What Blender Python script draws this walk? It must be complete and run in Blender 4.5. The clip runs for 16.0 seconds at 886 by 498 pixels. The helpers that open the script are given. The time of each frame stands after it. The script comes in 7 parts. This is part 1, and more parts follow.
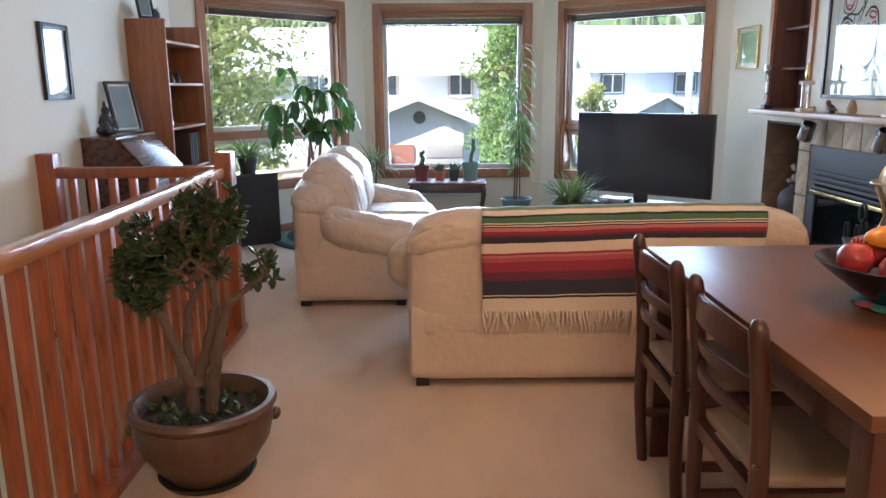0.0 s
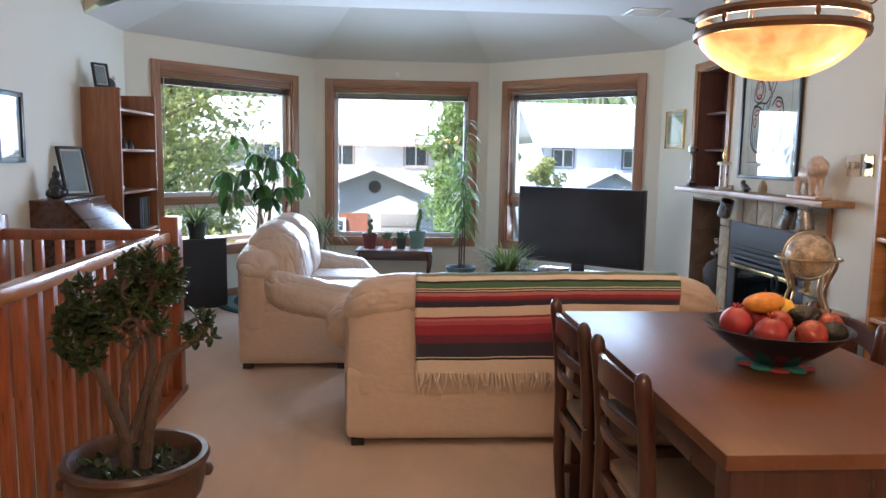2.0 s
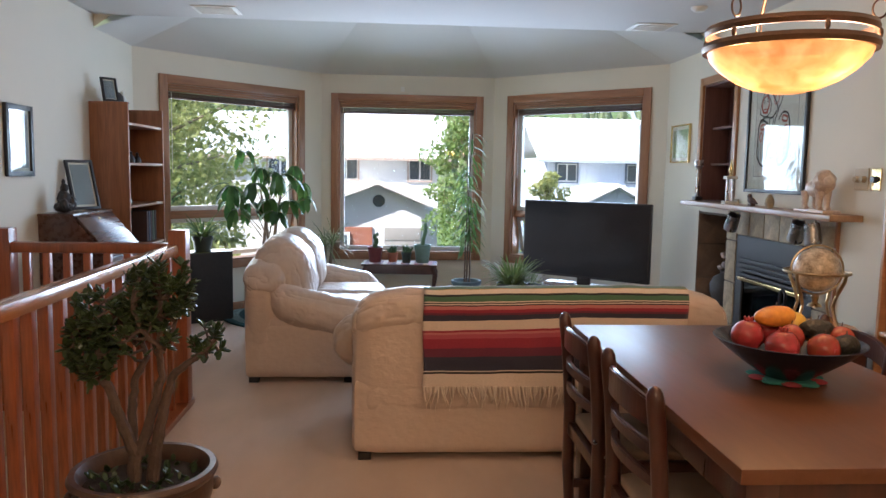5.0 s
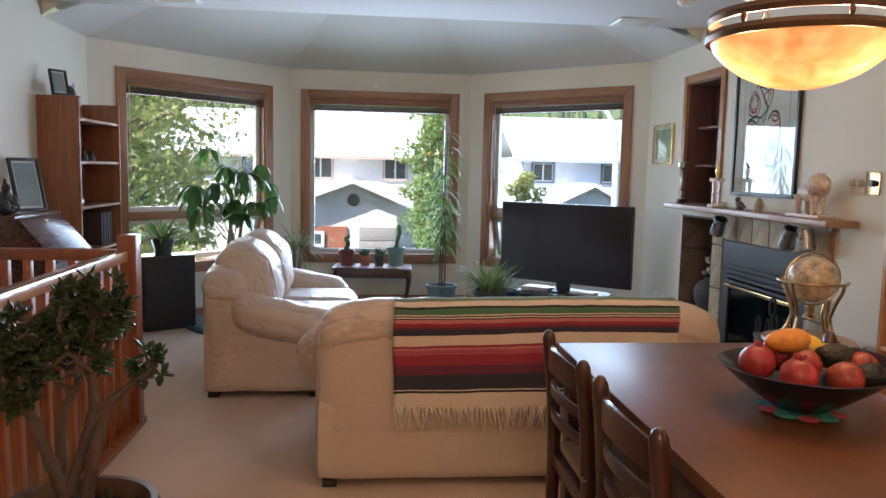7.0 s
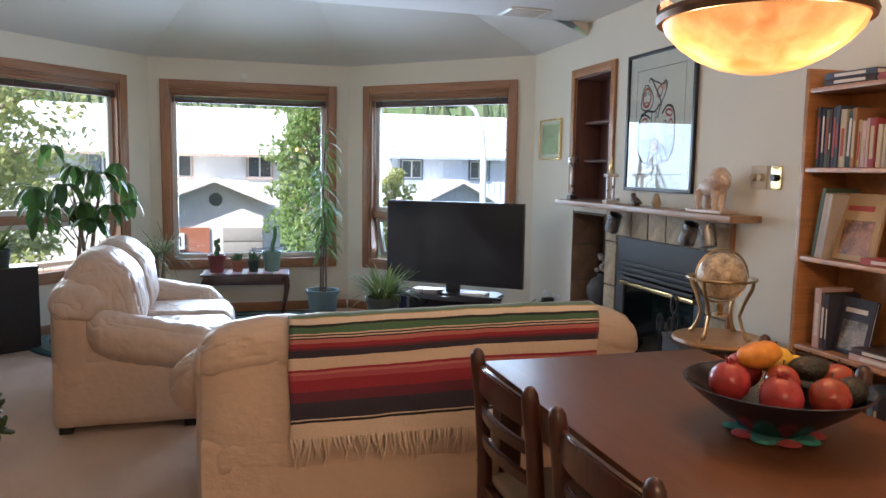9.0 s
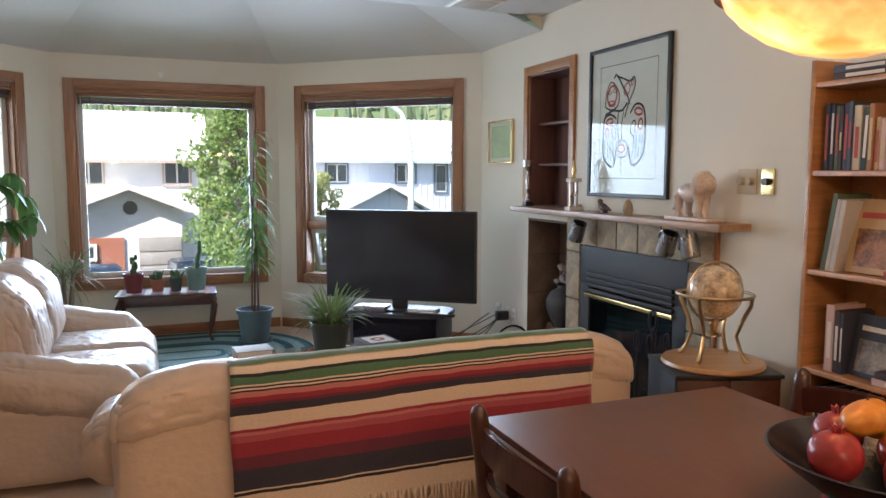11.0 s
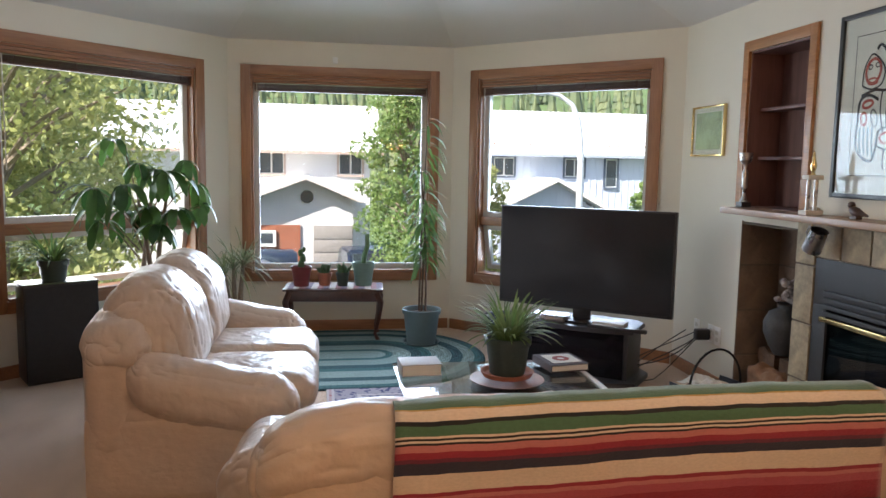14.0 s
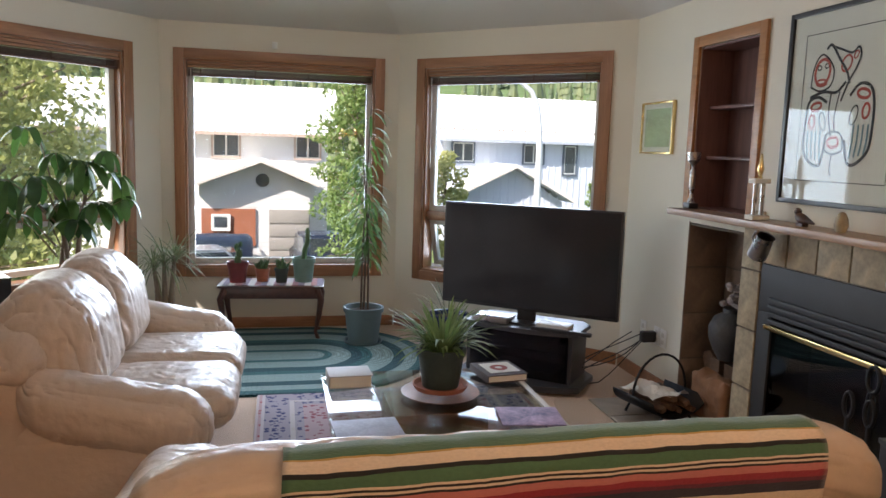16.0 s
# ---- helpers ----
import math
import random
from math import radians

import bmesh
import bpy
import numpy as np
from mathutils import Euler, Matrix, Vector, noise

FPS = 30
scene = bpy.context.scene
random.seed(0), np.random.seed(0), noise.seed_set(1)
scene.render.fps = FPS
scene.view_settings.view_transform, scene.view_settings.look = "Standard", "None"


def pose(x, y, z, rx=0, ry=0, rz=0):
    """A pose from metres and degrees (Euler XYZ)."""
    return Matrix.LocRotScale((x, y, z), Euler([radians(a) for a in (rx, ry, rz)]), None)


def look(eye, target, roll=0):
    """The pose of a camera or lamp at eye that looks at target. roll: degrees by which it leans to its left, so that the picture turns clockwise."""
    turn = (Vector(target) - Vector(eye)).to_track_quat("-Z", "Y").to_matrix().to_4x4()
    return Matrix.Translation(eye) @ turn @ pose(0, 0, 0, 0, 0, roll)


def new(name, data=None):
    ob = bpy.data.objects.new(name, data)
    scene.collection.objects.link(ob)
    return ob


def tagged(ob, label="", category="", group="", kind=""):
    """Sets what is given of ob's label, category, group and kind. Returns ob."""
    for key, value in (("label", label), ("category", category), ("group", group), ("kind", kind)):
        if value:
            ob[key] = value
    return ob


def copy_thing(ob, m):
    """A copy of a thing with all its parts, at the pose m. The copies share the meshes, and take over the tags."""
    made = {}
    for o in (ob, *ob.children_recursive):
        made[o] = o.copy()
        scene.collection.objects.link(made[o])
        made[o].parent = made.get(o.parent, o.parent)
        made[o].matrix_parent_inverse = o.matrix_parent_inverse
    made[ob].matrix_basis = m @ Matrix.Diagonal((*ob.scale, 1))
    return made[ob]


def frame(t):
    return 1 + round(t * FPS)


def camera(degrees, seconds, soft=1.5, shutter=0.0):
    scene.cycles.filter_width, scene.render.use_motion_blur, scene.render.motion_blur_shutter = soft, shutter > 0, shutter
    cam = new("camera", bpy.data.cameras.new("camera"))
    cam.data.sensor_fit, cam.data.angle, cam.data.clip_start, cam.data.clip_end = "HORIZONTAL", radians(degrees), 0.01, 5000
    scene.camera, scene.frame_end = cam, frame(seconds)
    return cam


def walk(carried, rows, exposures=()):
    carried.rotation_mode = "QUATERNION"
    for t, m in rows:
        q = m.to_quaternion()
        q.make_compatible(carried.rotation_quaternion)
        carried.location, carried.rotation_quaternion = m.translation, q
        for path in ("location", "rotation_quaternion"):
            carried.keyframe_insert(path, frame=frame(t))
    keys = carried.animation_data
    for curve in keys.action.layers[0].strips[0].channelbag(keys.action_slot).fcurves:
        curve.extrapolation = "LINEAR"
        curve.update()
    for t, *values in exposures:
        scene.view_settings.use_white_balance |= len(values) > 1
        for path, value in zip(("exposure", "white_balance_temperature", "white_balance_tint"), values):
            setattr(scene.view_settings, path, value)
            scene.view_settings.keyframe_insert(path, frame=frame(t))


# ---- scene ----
cam = camera(61.5, 16.0)
PATH = [
    (0, (0.266, -0.458, 1.346), (0.291, 1.496, 0.918), -0.4),
    (0.5, (0.288, -0.563, 1.353), (0.35, 1.392, 0.936), -0.1),
    (1, (0.33, -0.625, 1.355), (0.436, 1.335, 0.969), 0.3),
    (1.5, (0.349, -0.642, 1.358), (0.481, 1.327, 1.031), 0.8),
    (2, (0.351, -0.647, 1.361), (0.496, 1.333, 1.116), 1.0),
    (2.5, (0.348, -0.661, 1.363), (0.494, 1.325, 1.168), 1.0),
    (3, (0.341, -0.689, 1.364), (0.473, 1.299, 1.188), 1.0),
    (3.5, (0.346, -0.69, 1.363), (0.464, 1.299, 1.185), 1.0),
    (4, (0.331, -0.688, 1.357), (0.444, 1.299, 1.158), 1.0),
    (6.5, (0.331, -0.457, 1.365), (0.519, 1.523, 1.156), 1.2),
    (7, (0.365, -0.369, 1.369), (0.565, 1.61, 1.16), 1.3),
    (7.5, (0.377, -0.317, 1.363), (0.627, 1.655, 1.149), 1.3),
    (8, (0.343, -0.215, 1.372), (0.693, 1.743, 1.161), 1.1),
    (8.5, (0.303, -0.099, 1.369), (0.76, 1.836, 1.158), 1.0),
    (9, (0.278, 0.003, 1.365), (0.826, 1.915, 1.155), 0.9),
    (9.5, (0.293, 0.114, 1.372), (0.901, 2.009, 1.175), 0.8),
    (9.7, (0.267, 0.169, 1.418), (0.909, 2.052, 1.213), 0.4),
    (11.8, (0.265, 0.674, 1.368), (1.015, 2.517, 1.171), 0.3),
    (12, (0.285, 0.718, 1.374), (1.015, 2.569, 1.173), 0.5),
    (12.5, (0.359, 0.841, 1.378), (0.987, 2.729, 1.17), 0.9),
    (13, (0.382, 0.923, 1.377), (0.88, 2.849, 1.163), 1.0),
    (13.5, (0.36, 0.992, 1.368), (0.748, 2.943, 1.156), 1.1),
    (14, (0.314, 1.086, 1.372), (0.635, 3.048, 1.151), 1.0),
    (14.5, (0.307, 1.147, 1.377), (0.629, 3.107, 1.14), 1.1),
    (15, (0.379, 1.219, 1.413), (0.745, 3.168, 1.152), 1.3),
    (15.5, (0.442, 1.252, 1.418), (0.847, 3.192, 1.147), 1.6),
    (16, (0.474, 1.269, 1.444), (0.898, 3.206, 1.182), 1.8),
]
EXPOSURES = [(0, 1.79, 5600, 17), (1.5, 1.65, 5600, 17), (3.5, 1.40, 5750, 17), (7, 1.33, 5850, 18), (9.5, 1.32, 5900, 18), (12.5, 1.52, 6300, 19), (13.5, 1.45, 6350, 19), (14.5, 1.24, 6350, 19), (16, 1.20, 6550, 20)]
walk(cam, [(t, look(eye, target, roll)) for t, eye, target, roll in PATH], EXPOSURES)

# ---- light ----
SUN_TO = Vector((-0.64, -0.42, 0.64)).normalized()
world = bpy.data.worlds.new("sky")
scene.world = world
world.use_nodes = True
_sky = world.node_tree.nodes.new("ShaderNodeTexSky")
_sky.sky_type, _sky.sun_disc = "NISHITA", False
_sky.sun_elevation = math.asin(SUN_TO.z)
_sky.sun_rotation = math.atan2(SUN_TO.x, SUN_TO.y)
_bg = world.node_tree.nodes["Background"]
_bg.inputs["Strength"].default_value = 0.15
world.node_tree.links.new(_sky.outputs[0], _bg.inputs[0])
_sun = bpy.data.lights.new("sun", "SUN")
_sun.energy, _sun.angle, _sun.color = 5.0, radians(0.5), (1.0, 0.95, 0.86)
new("sun", _sun).matrix_world = look(SUN_TO * 80, (0, 0, 0))
WINDOW_LIGHT = 16.0
PENDANT_WATTS = 15.0
BACK_LAMP_WATTS = 12.0


# ---- materials ----
def shader(name):
    m = bpy.data.materials.new(name)
    m.use_nodes = True
    nt = m.node_tree
    return m, nt, nt.nodes["Principled BSDF"], nt.links


def node(nt, kind, **values):
    n = nt.nodes.new(kind)
    for key, value in values.items():
        n.inputs[key].default_value = value
    return n


def shade(c, k):
    return (min(c[0] * k, 1), min(c[1] * k, 1), min(c[2] * k, 1), 1)


def mat(name, base, rough=0.6, metal=0.0, var=0.12, scale=6.0, bump=0.1, bscale=80.0, stretch=(1, 1, 1), other=None, vary=0.0, sheen=0.0, coat=0.0, trans=0.0):
    """A surface with colour variation at two scales, fine relief and uneven gloss. vary: change from object to object."""
    m, nt, b, li = shader(name)
    tc = node(nt, "ShaderNodeTexCoord")
    mp = node(nt, "ShaderNodeMapping", Scale=stretch)
    li.new(tc.outputs["Object"], mp.inputs["Vector"])
    n1 = node(nt, "ShaderNodeTexNoise", Scale=scale, Detail=6.0, Roughness=0.6)
    n2 = node(nt, "ShaderNodeTexNoise", Scale=bscale, Detail=4.0)
    for n in (n1, n2):
        li.new(mp.outputs[0], n.inputs["Vector"])
    mixn = node(nt, "ShaderNodeMix")
    mixn.data_type = "FLOAT"
    mixn.inputs["Factor"].default_value = 0.3
    li.new(n1.outputs["Fac"], mixn.inputs[2])
    li.new(n2.outputs["Fac"], mixn.inputs[3])
    ramp = node(nt, "ShaderNodeValToRGB")
    e = ramp.color_ramp.elements
    e[0].position, e[1].position = 0.32, 0.68
    e[0].color = shade(other or base, 1 - var)
    e[1].color = shade(base, 1 + var)
    li.new(mixn.outputs[0], ramp.inputs[0])
    out = ramp.outputs[0]
    if vary:
        info = node(nt, "ShaderNodeObjectInfo")
        rg = node(nt, "ShaderNodeMapRange")
        rg.inputs["To Min"].default_value, rg.inputs["To Max"].default_value = 1 - vary, 1 + vary
        li.new(info.outputs["Random"], rg.inputs["Value"])
        hsv = node(nt, "ShaderNodeHueSaturation")
        li.new(rg.outputs[0], hsv.inputs["Value"])
        li.new(out, hsv.inputs["Color"])
        out = hsv.outputs[0]
    li.new(out, b.inputs["Base Color"])
    rr = node(nt, "ShaderNodeMapRange")
    rr.inputs["To Min"].default_value, rr.inputs["To Max"].default_value = max(rough - 0.08, 0.02), min(rough + 0.08, 1)
    li.new(n1.outputs["Fac"], rr.inputs["Value"])
    li.new(rr.outputs[0], b.inputs["Roughness"])
    b.inputs["Metallic"].default_value = metal
    b.inputs["Sheen Weight"].default_value = sheen
    b.inputs["Coat Weight"].default_value = coat
    b.inputs["Transmission Weight"].default_value = trans
    if bump:
        bp = node(nt, "ShaderNodeBump", Strength=bump, Distance=0.01)
        li.new(n2.outputs["Fac"], bp.inputs["Height"])
        li.new(bp.outputs[0], b.inputs["Normal"])
    return m


def wood(name, base, dark, grain=(1.2, 14, 14), rough=0.35, coat=0.2, vary=0.08):
    return mat(name, base, rough, 0, 0.15, 2.2, 0.08, 9.0, grain, dark, vary, 0, coat)


def leaf(name, base, other, rough=0.45, through_light=0.35):
    m, nt, b, li = shader(name)
    geo = node(nt, "ShaderNodeNewGeometry")
    ramp = node(nt, "ShaderNodeValToRGB")
    ramp.color_ramp.elements[0].color, ramp.color_ramp.elements[1].color = (*other, 1), (*base, 1)
    li.new(geo.outputs["Random Per Island"], ramp.inputs[0])
    tc = node(nt, "ShaderNodeTexCoord")
    n = node(nt, "ShaderNodeTexNoise", Scale=30.0, Detail=3.0)
    li.new(tc.outputs["Object"], n.inputs["Vector"])
    mx = node(nt, "ShaderNodeMix")
    mx.data_type, mx.blend_type = "RGBA", "OVERLAY"
    mx.inputs["Factor"].default_value = 0.35
    li.new(ramp.outputs[0], mx.inputs[6])
    li.new(n.outputs["Fac"], mx.inputs[7])
    li.new(mx.outputs[2], b.inputs["Base Color"])
    b.inputs["Roughness"].default_value = rough
    tr = node(nt, "ShaderNodeBsdfTranslucent")
    li.new(mx.outputs[2], tr.inputs["Color"])
    ms = node(nt, "ShaderNodeMixShader", Fac=through_light)
    li.new(b.outputs[0], ms.inputs[1])
    li.new(tr.outputs[0], ms.inputs[2])
    li.new(ms.outputs[0], nt.nodes["Material Output"].inputs["Surface"])
    return m


def glass(name, tint=(1, 1, 1), rough=0.0, shine=0.03):
    m, nt, b, li = shader(name)
    tp = node(nt, "ShaderNodeBsdfTransparent", Color=(*tint, 1))
    gl = node(nt, "ShaderNodeBsdfGlossy", Roughness=rough)
    lw = node(nt, "ShaderNodeLayerWeight", Blend=0.5)
    pw = node(nt, "ShaderNodeMath")
    pw.operation, pw.inputs[1].default_value = "POWER", 4.0
    li.new(lw.outputs["Facing"], pw.inputs[0])
    fr = node(nt, "ShaderNodeMapRange")
    fr.inputs["To Min"].default_value, fr.inputs["To Max"].default_value = shine, 0.8
    li.new(pw.outputs[0], fr.inputs["Value"])
    ms = node(nt, "ShaderNodeMixShader")
    li.new(fr.outputs[0], ms.inputs[0])
    li.new(tp.outputs[0], ms.inputs[1])
    li.new(gl.outputs[0], ms.inputs[2])
    li.new(ms.outputs[0], nt.nodes["Material Output"].inputs["Surface"])
    return m


def stripes(name, stops, rough=0.9, bump=0.25, axis="Y", interp="CONSTANT"):
    """Woven cloth striped along its UV: stops are (place, colour)."""
    m, nt, b, li = shader(name)
    uv = node(nt, "ShaderNodeTexCoord")
    sep = node(nt, "ShaderNodeSeparateXYZ")
    wob = node(nt, "ShaderNodeTexNoise", Scale=14.0, Detail=3.0)
    li.new(uv.outputs["UV"], wob.inputs["Vector"])
    li.new(uv.outputs["UV"], sep.inputs[0])
    ad = node(nt, "ShaderNodeMath")
    ad.operation = "MULTIPLY_ADD"
    ad.inputs[1].default_value = 0.006
    li.new(wob.outputs["Fac"], ad.inputs[0])
    li.new(sep.outputs[axis], ad.inputs[2])
    ramp = node(nt, "ShaderNodeValToRGB")
    cr = ramp.color_ramp
    cr.interpolation = interp
    while len(cr.elements) < len(stops):
        cr.elements.new(0.5)
    for el, (p, c) in zip(cr.elements, stops):
        el.position, el.color = p, (*c, 1)
    li.new(ad.outputs[0], ramp.inputs[0])
    mp = node(nt, "ShaderNodeMapping", Scale=(90, 260, 1))
    li.new(uv.outputs["UV"], mp.inputs["Vector"])
    wv = node(nt, "ShaderNodeTexNoise", Scale=1.0, Detail=2.0)
    li.new(mp.outputs[0], wv.inputs["Vector"])
    hs = node(nt, "ShaderNodeHueSaturation")
    rg = node(nt, "ShaderNodeMapRange")
    rg.inputs["To Min"].default_value, rg.inputs["To Max"].default_value = 0.84, 1.16
    li.new(wv.outputs["Fac"], rg.inputs["Value"])
    li.new(rg.outputs[0], hs.inputs["Value"])
    li.new(ramp.outputs[0], hs.inputs["Color"])
    li.new(hs.outputs[0], b.inputs["Base Color"])
    bp = node(nt, "ShaderNodeBump", Strength=bump, Distance=0.005)
    li.new(wv.outputs["Fac"], bp.inputs["Height"])
    li.new(bp.outputs[0], b.inputs["Normal"])
    b.inputs["Roughness"].default_value = rough
    b.inputs["Sheen Weight"].default_value = 0.3
    return m


WALL = mat("wall_paint", (0.71, 0.67, 0.56), 0.75, 0, 0.03, 1.5, 0.12, 160)
CEIL = mat("ceiling_paint", (0.66, 0.65, 0.63), 0.85, 0, 0.03, 1.2, 0.2, 120)
CARPET = mat("carpet", (0.59, 0.415, 0.285), 0.95, 0, 0.11, 1.7, 0.6, 260, (1.5, 0.6, 1), (0.49, 0.34, 0.23), sheen=0.3)
FIR = wood("fir_trim", (0.35, 0.165, 0.078), (0.26, 0.115, 0.052), (10, 10, 1.0), 0.42)
FIRH = wood("fir_trim_level", (0.35, 0.165, 0.078), (0.26, 0.115, 0.052), (1.0, 10, 10), 0.42)
RAILW = wood("railing_wood", (0.30, 0.082, 0.028), (0.20, 0.052, 0.018), (14, 14, 1.2), 0.3, 0.4, 0.15)
RAILT = wood("hand_rail_wood", (0.44, 0.20, 0.08), (0.36, 0.15, 0.06), (14, 1.0, 14), 0.25, 0.5)
PINE = wood("bookcase_pine", (0.32, 0.13, 0.055), (0.22, 0.085, 0.035), (12, 12, 1.0), 0.45)
OAK = wood("shelf_oak", (0.42, 0.20, 0.075), (0.32, 0.14, 0.05), (12, 1.0, 12), 0.4)
MAHOG = wood("dark_mahogany", (0.075, 0.024, 0.014), (0.045, 0.014, 0.009), (12, 1.2, 12), 0.3, 0.4)
TABLEW = mat("table_top_wood", (0.122, 0.051, 0.023), 0.36, 0, 0.10, 2.0, 0.015, 9.0, (7, 0.8, 7), (0.105, 0.040, 0.017), 0.05)
TABLEW.node_tree.nodes["Principled BSDF"].inputs["Specular IOR Level"].default_value = 0.32
CHAIRW = wood("chair_wood", (0.055, 0.016, 0.010), (0.038, 0.011, 0.0075), (10, 10, 1.2), 0.3, 0.25)
DESKW = wood("desk_wood", (0.10, 0.045, 0.028), (0.065, 0.028, 0.018), (12, 1, 12), 0.28, 0.4)
MANTELW = wood("mantel_wood", (0.40, 0.24, 0.13), (0.30, 0.17, 0.09), (12, 1, 12), 0.4)
NICHEW = wood("niche_panel", (0.17, 0.08, 0.066), (0.13, 0.06, 0.05), (12, 12, 1), 0.5, 0.1)
LEATHER = mat("cream_leather", (0.54, 0.43, 0.345), 0.36, 0, 0.06, 3, 0.32, 26, (1.0, 1.0, 1.5))
def crease(m, scale, strength):
    """Adds the long soft folds of worked leather to a surface's relief."""
    nt = m.node_tree
    b = nt.nodes["Principled BSDF"]
    tc = node(nt, "ShaderNodeTexCoord")
    warp = node(nt, "ShaderNodeTexNoise", Scale=3.0, Detail=2.0)
    nt.links.new(tc.outputs["Object"], warp.inputs["Vector"])
    add = node(nt, "ShaderNodeVectorMath")
    add.operation = "MULTIPLY_ADD"
    add.inputs[1].default_value = (0.35, 0.35, 0.35)
    nt.links.new(warp.outputs["Color"], add.inputs[0])
    nt.links.new(tc.outputs["Object"], add.inputs[2])
    rg = node(nt, "ShaderNodeTexNoise", Scale=scale, Detail=3.0)
    rg.noise_type = "RIDGED_MULTIFRACTAL"
    nt.links.new(add.outputs[0], rg.inputs["Vector"])
    bp = node(nt, "ShaderNodeBump", Strength=strength, Distance=0.012)
    nt.links.new(rg.outputs["Fac"], bp.inputs["Height"])
    old = b.inputs["Normal"].links[0].from_socket
    nt.links.new(old, bp.inputs["Normal"])
    nt.links.new(bp.outputs[0], b.inputs["Normal"])


SOFTLEATHER = mat("gathered_leather", (0.53, 0.43, 0.35), 0.34, 0, 0.06, 3, 0.25, 40)
crease(SOFTLEATHER, 5.5, 1.0)
crease(SOFTLEATHER, 13.0, 0.7)
BLACK = mat("black_plastic", (0.022, 0.022, 0.024), 0.35, 0, 0.2, 10, 0.05, 200)
SCREEN = mat("tv_screen", (0.024, 0.027, 0.032), 0.14, 0, 0.1, 2, 0.0)
GRILLE = mat("speaker_cloth", (0.035, 0.035, 0.037), 0.9, 0, 0.2, 30, 0.5, 500)
CASTIRON = mat("black_iron", (0.018, 0.018, 0.02), 0.5, 0.6, 0.2, 12, 0.1, 150)
FIREBLACK = mat("fireplace_enamel", (0.034, 0.035, 0.037), 0.56, 0.2, 0.2, 6, 0.06, 150)
BRASS = mat("polished_brass", (0.80, 0.60, 0.28), 0.22, 1.0, 0.1, 12, 0.03, 150)
BRONZE = mat("dark_bronze", (0.13, 0.075, 0.045), 0.38, 0.85, 0.2, 14, 0.06, 120)
PEWTER = mat("pewter", (0.45, 0.44, 0.43), 0.28, 1.0, 0.15, 15, 0.05, 120)
STONET = mat("tan_stone_tile", (0.42, 0.34, 0.22), 0.7, 0, 0.25, 9, 0.5, 35, other=(0.34, 0.29, 0.21), vary=0.12)
SLATE = mat("brown_slate_tile", (0.20, 0.14, 0.10), 0.65, 0, 0.25, 7, 0.4, 40, vary=0.15)
HEARTH = mat("hearth_slate", (0.26, 0.21, 0.16), 0.6, 0, 0.2, 8, 0.3, 40, vary=0.1)
GROUT = mat("grout", (0.16, 0.13, 0.10), 0.9, 0, 0.15, 20, 0.3, 120)
TERRA = mat("terracotta", (0.36, 0.13, 0.075), 0.75, 0, 0.15, 9, 0.2, 80)
POTRED = mat("red_glazed_pot", (0.16, 0.03, 0.03), 0.35, 0, 0.2, 9, 0.1, 80)
POTGREEN = mat("green_glazed_pot", (0.15, 0.24, 0.20), 0.35, 0, 0.15, 7, 0.1, 60)
POTDARK = mat("dark_green_pot", (0.035, 0.05, 0.042), 0.45, 0, 0.2, 9, 0.15, 70)
POTTEAL = mat("teal_plastic_pot", (0.10, 0.15, 0.16), 0.5, 0, 0.1, 9, 0.06, 60)
POTBLUE = mat("cobalt_glazed_pot", (0.02, 0.03, 0.10), 0.18, 0, 0.3, 6, 0.05, 60)
POTBROWN = mat("brown_stoneware", (0.10, 0.055, 0.035), 0.38, 0, 0.3, 7, 0.15, 40, other=(0.07, 0.04, 0.03))
SOIL = mat("potting_soil", (0.035, 0.025, 0.018), 0.95, 0, 0.4, 30, 0.9, 140)
WHITEP = mat("white_plastic", (0.78, 0.77, 0.73), 0.4, 0, 0.03, 8, 0.02)
VINYL = mat("window_vinyl", (0.62, 0.60, 0.55), 0.45, 0, 0.05, 6, 0.02)
BLIND = mat("blind_slat", (0.10, 0.045, 0.028), 0.45, 0, 0.2, 12, 0.05)
GLASS = glass("window_glass", (0.96, 0.98, 0.97))
TOPGLASS = glass("table_glass", (0.90, 0.95, 0.93), 0.0, 0.08)
JADE = leaf("jade_leaf", (0.075, 0.12, 0.04), (0.03, 0.055, 0.02), 0.28)
BROAD = leaf("schefflera_leaf", (0.065, 0.14, 0.03), (0.02, 0.055, 0.014), 0.3, 0.42)
SLIM = leaf("slim_leaf", (0.13, 0.22, 0.055), (0.05, 0.11, 0.03), 0.4)
PALE = leaf("pale_leaf", (0.22, 0.25, 0.12), (0.10, 0.14, 0.06), 0.5)
BARK = mat("jade_bark", (0.105, 0.07, 0.052), 0.8, 0, 0.3, 12, 0.7, 60)
GREYBARK = mat("grey_bark", (0.22, 0.17, 0.12), 0.8, 0, 0.25, 14, 0.5, 70)
PAPER = mat("paper", (0.72, 0.69, 0.63), 0.8, 0, 0.06, 12, 0.1, 200)


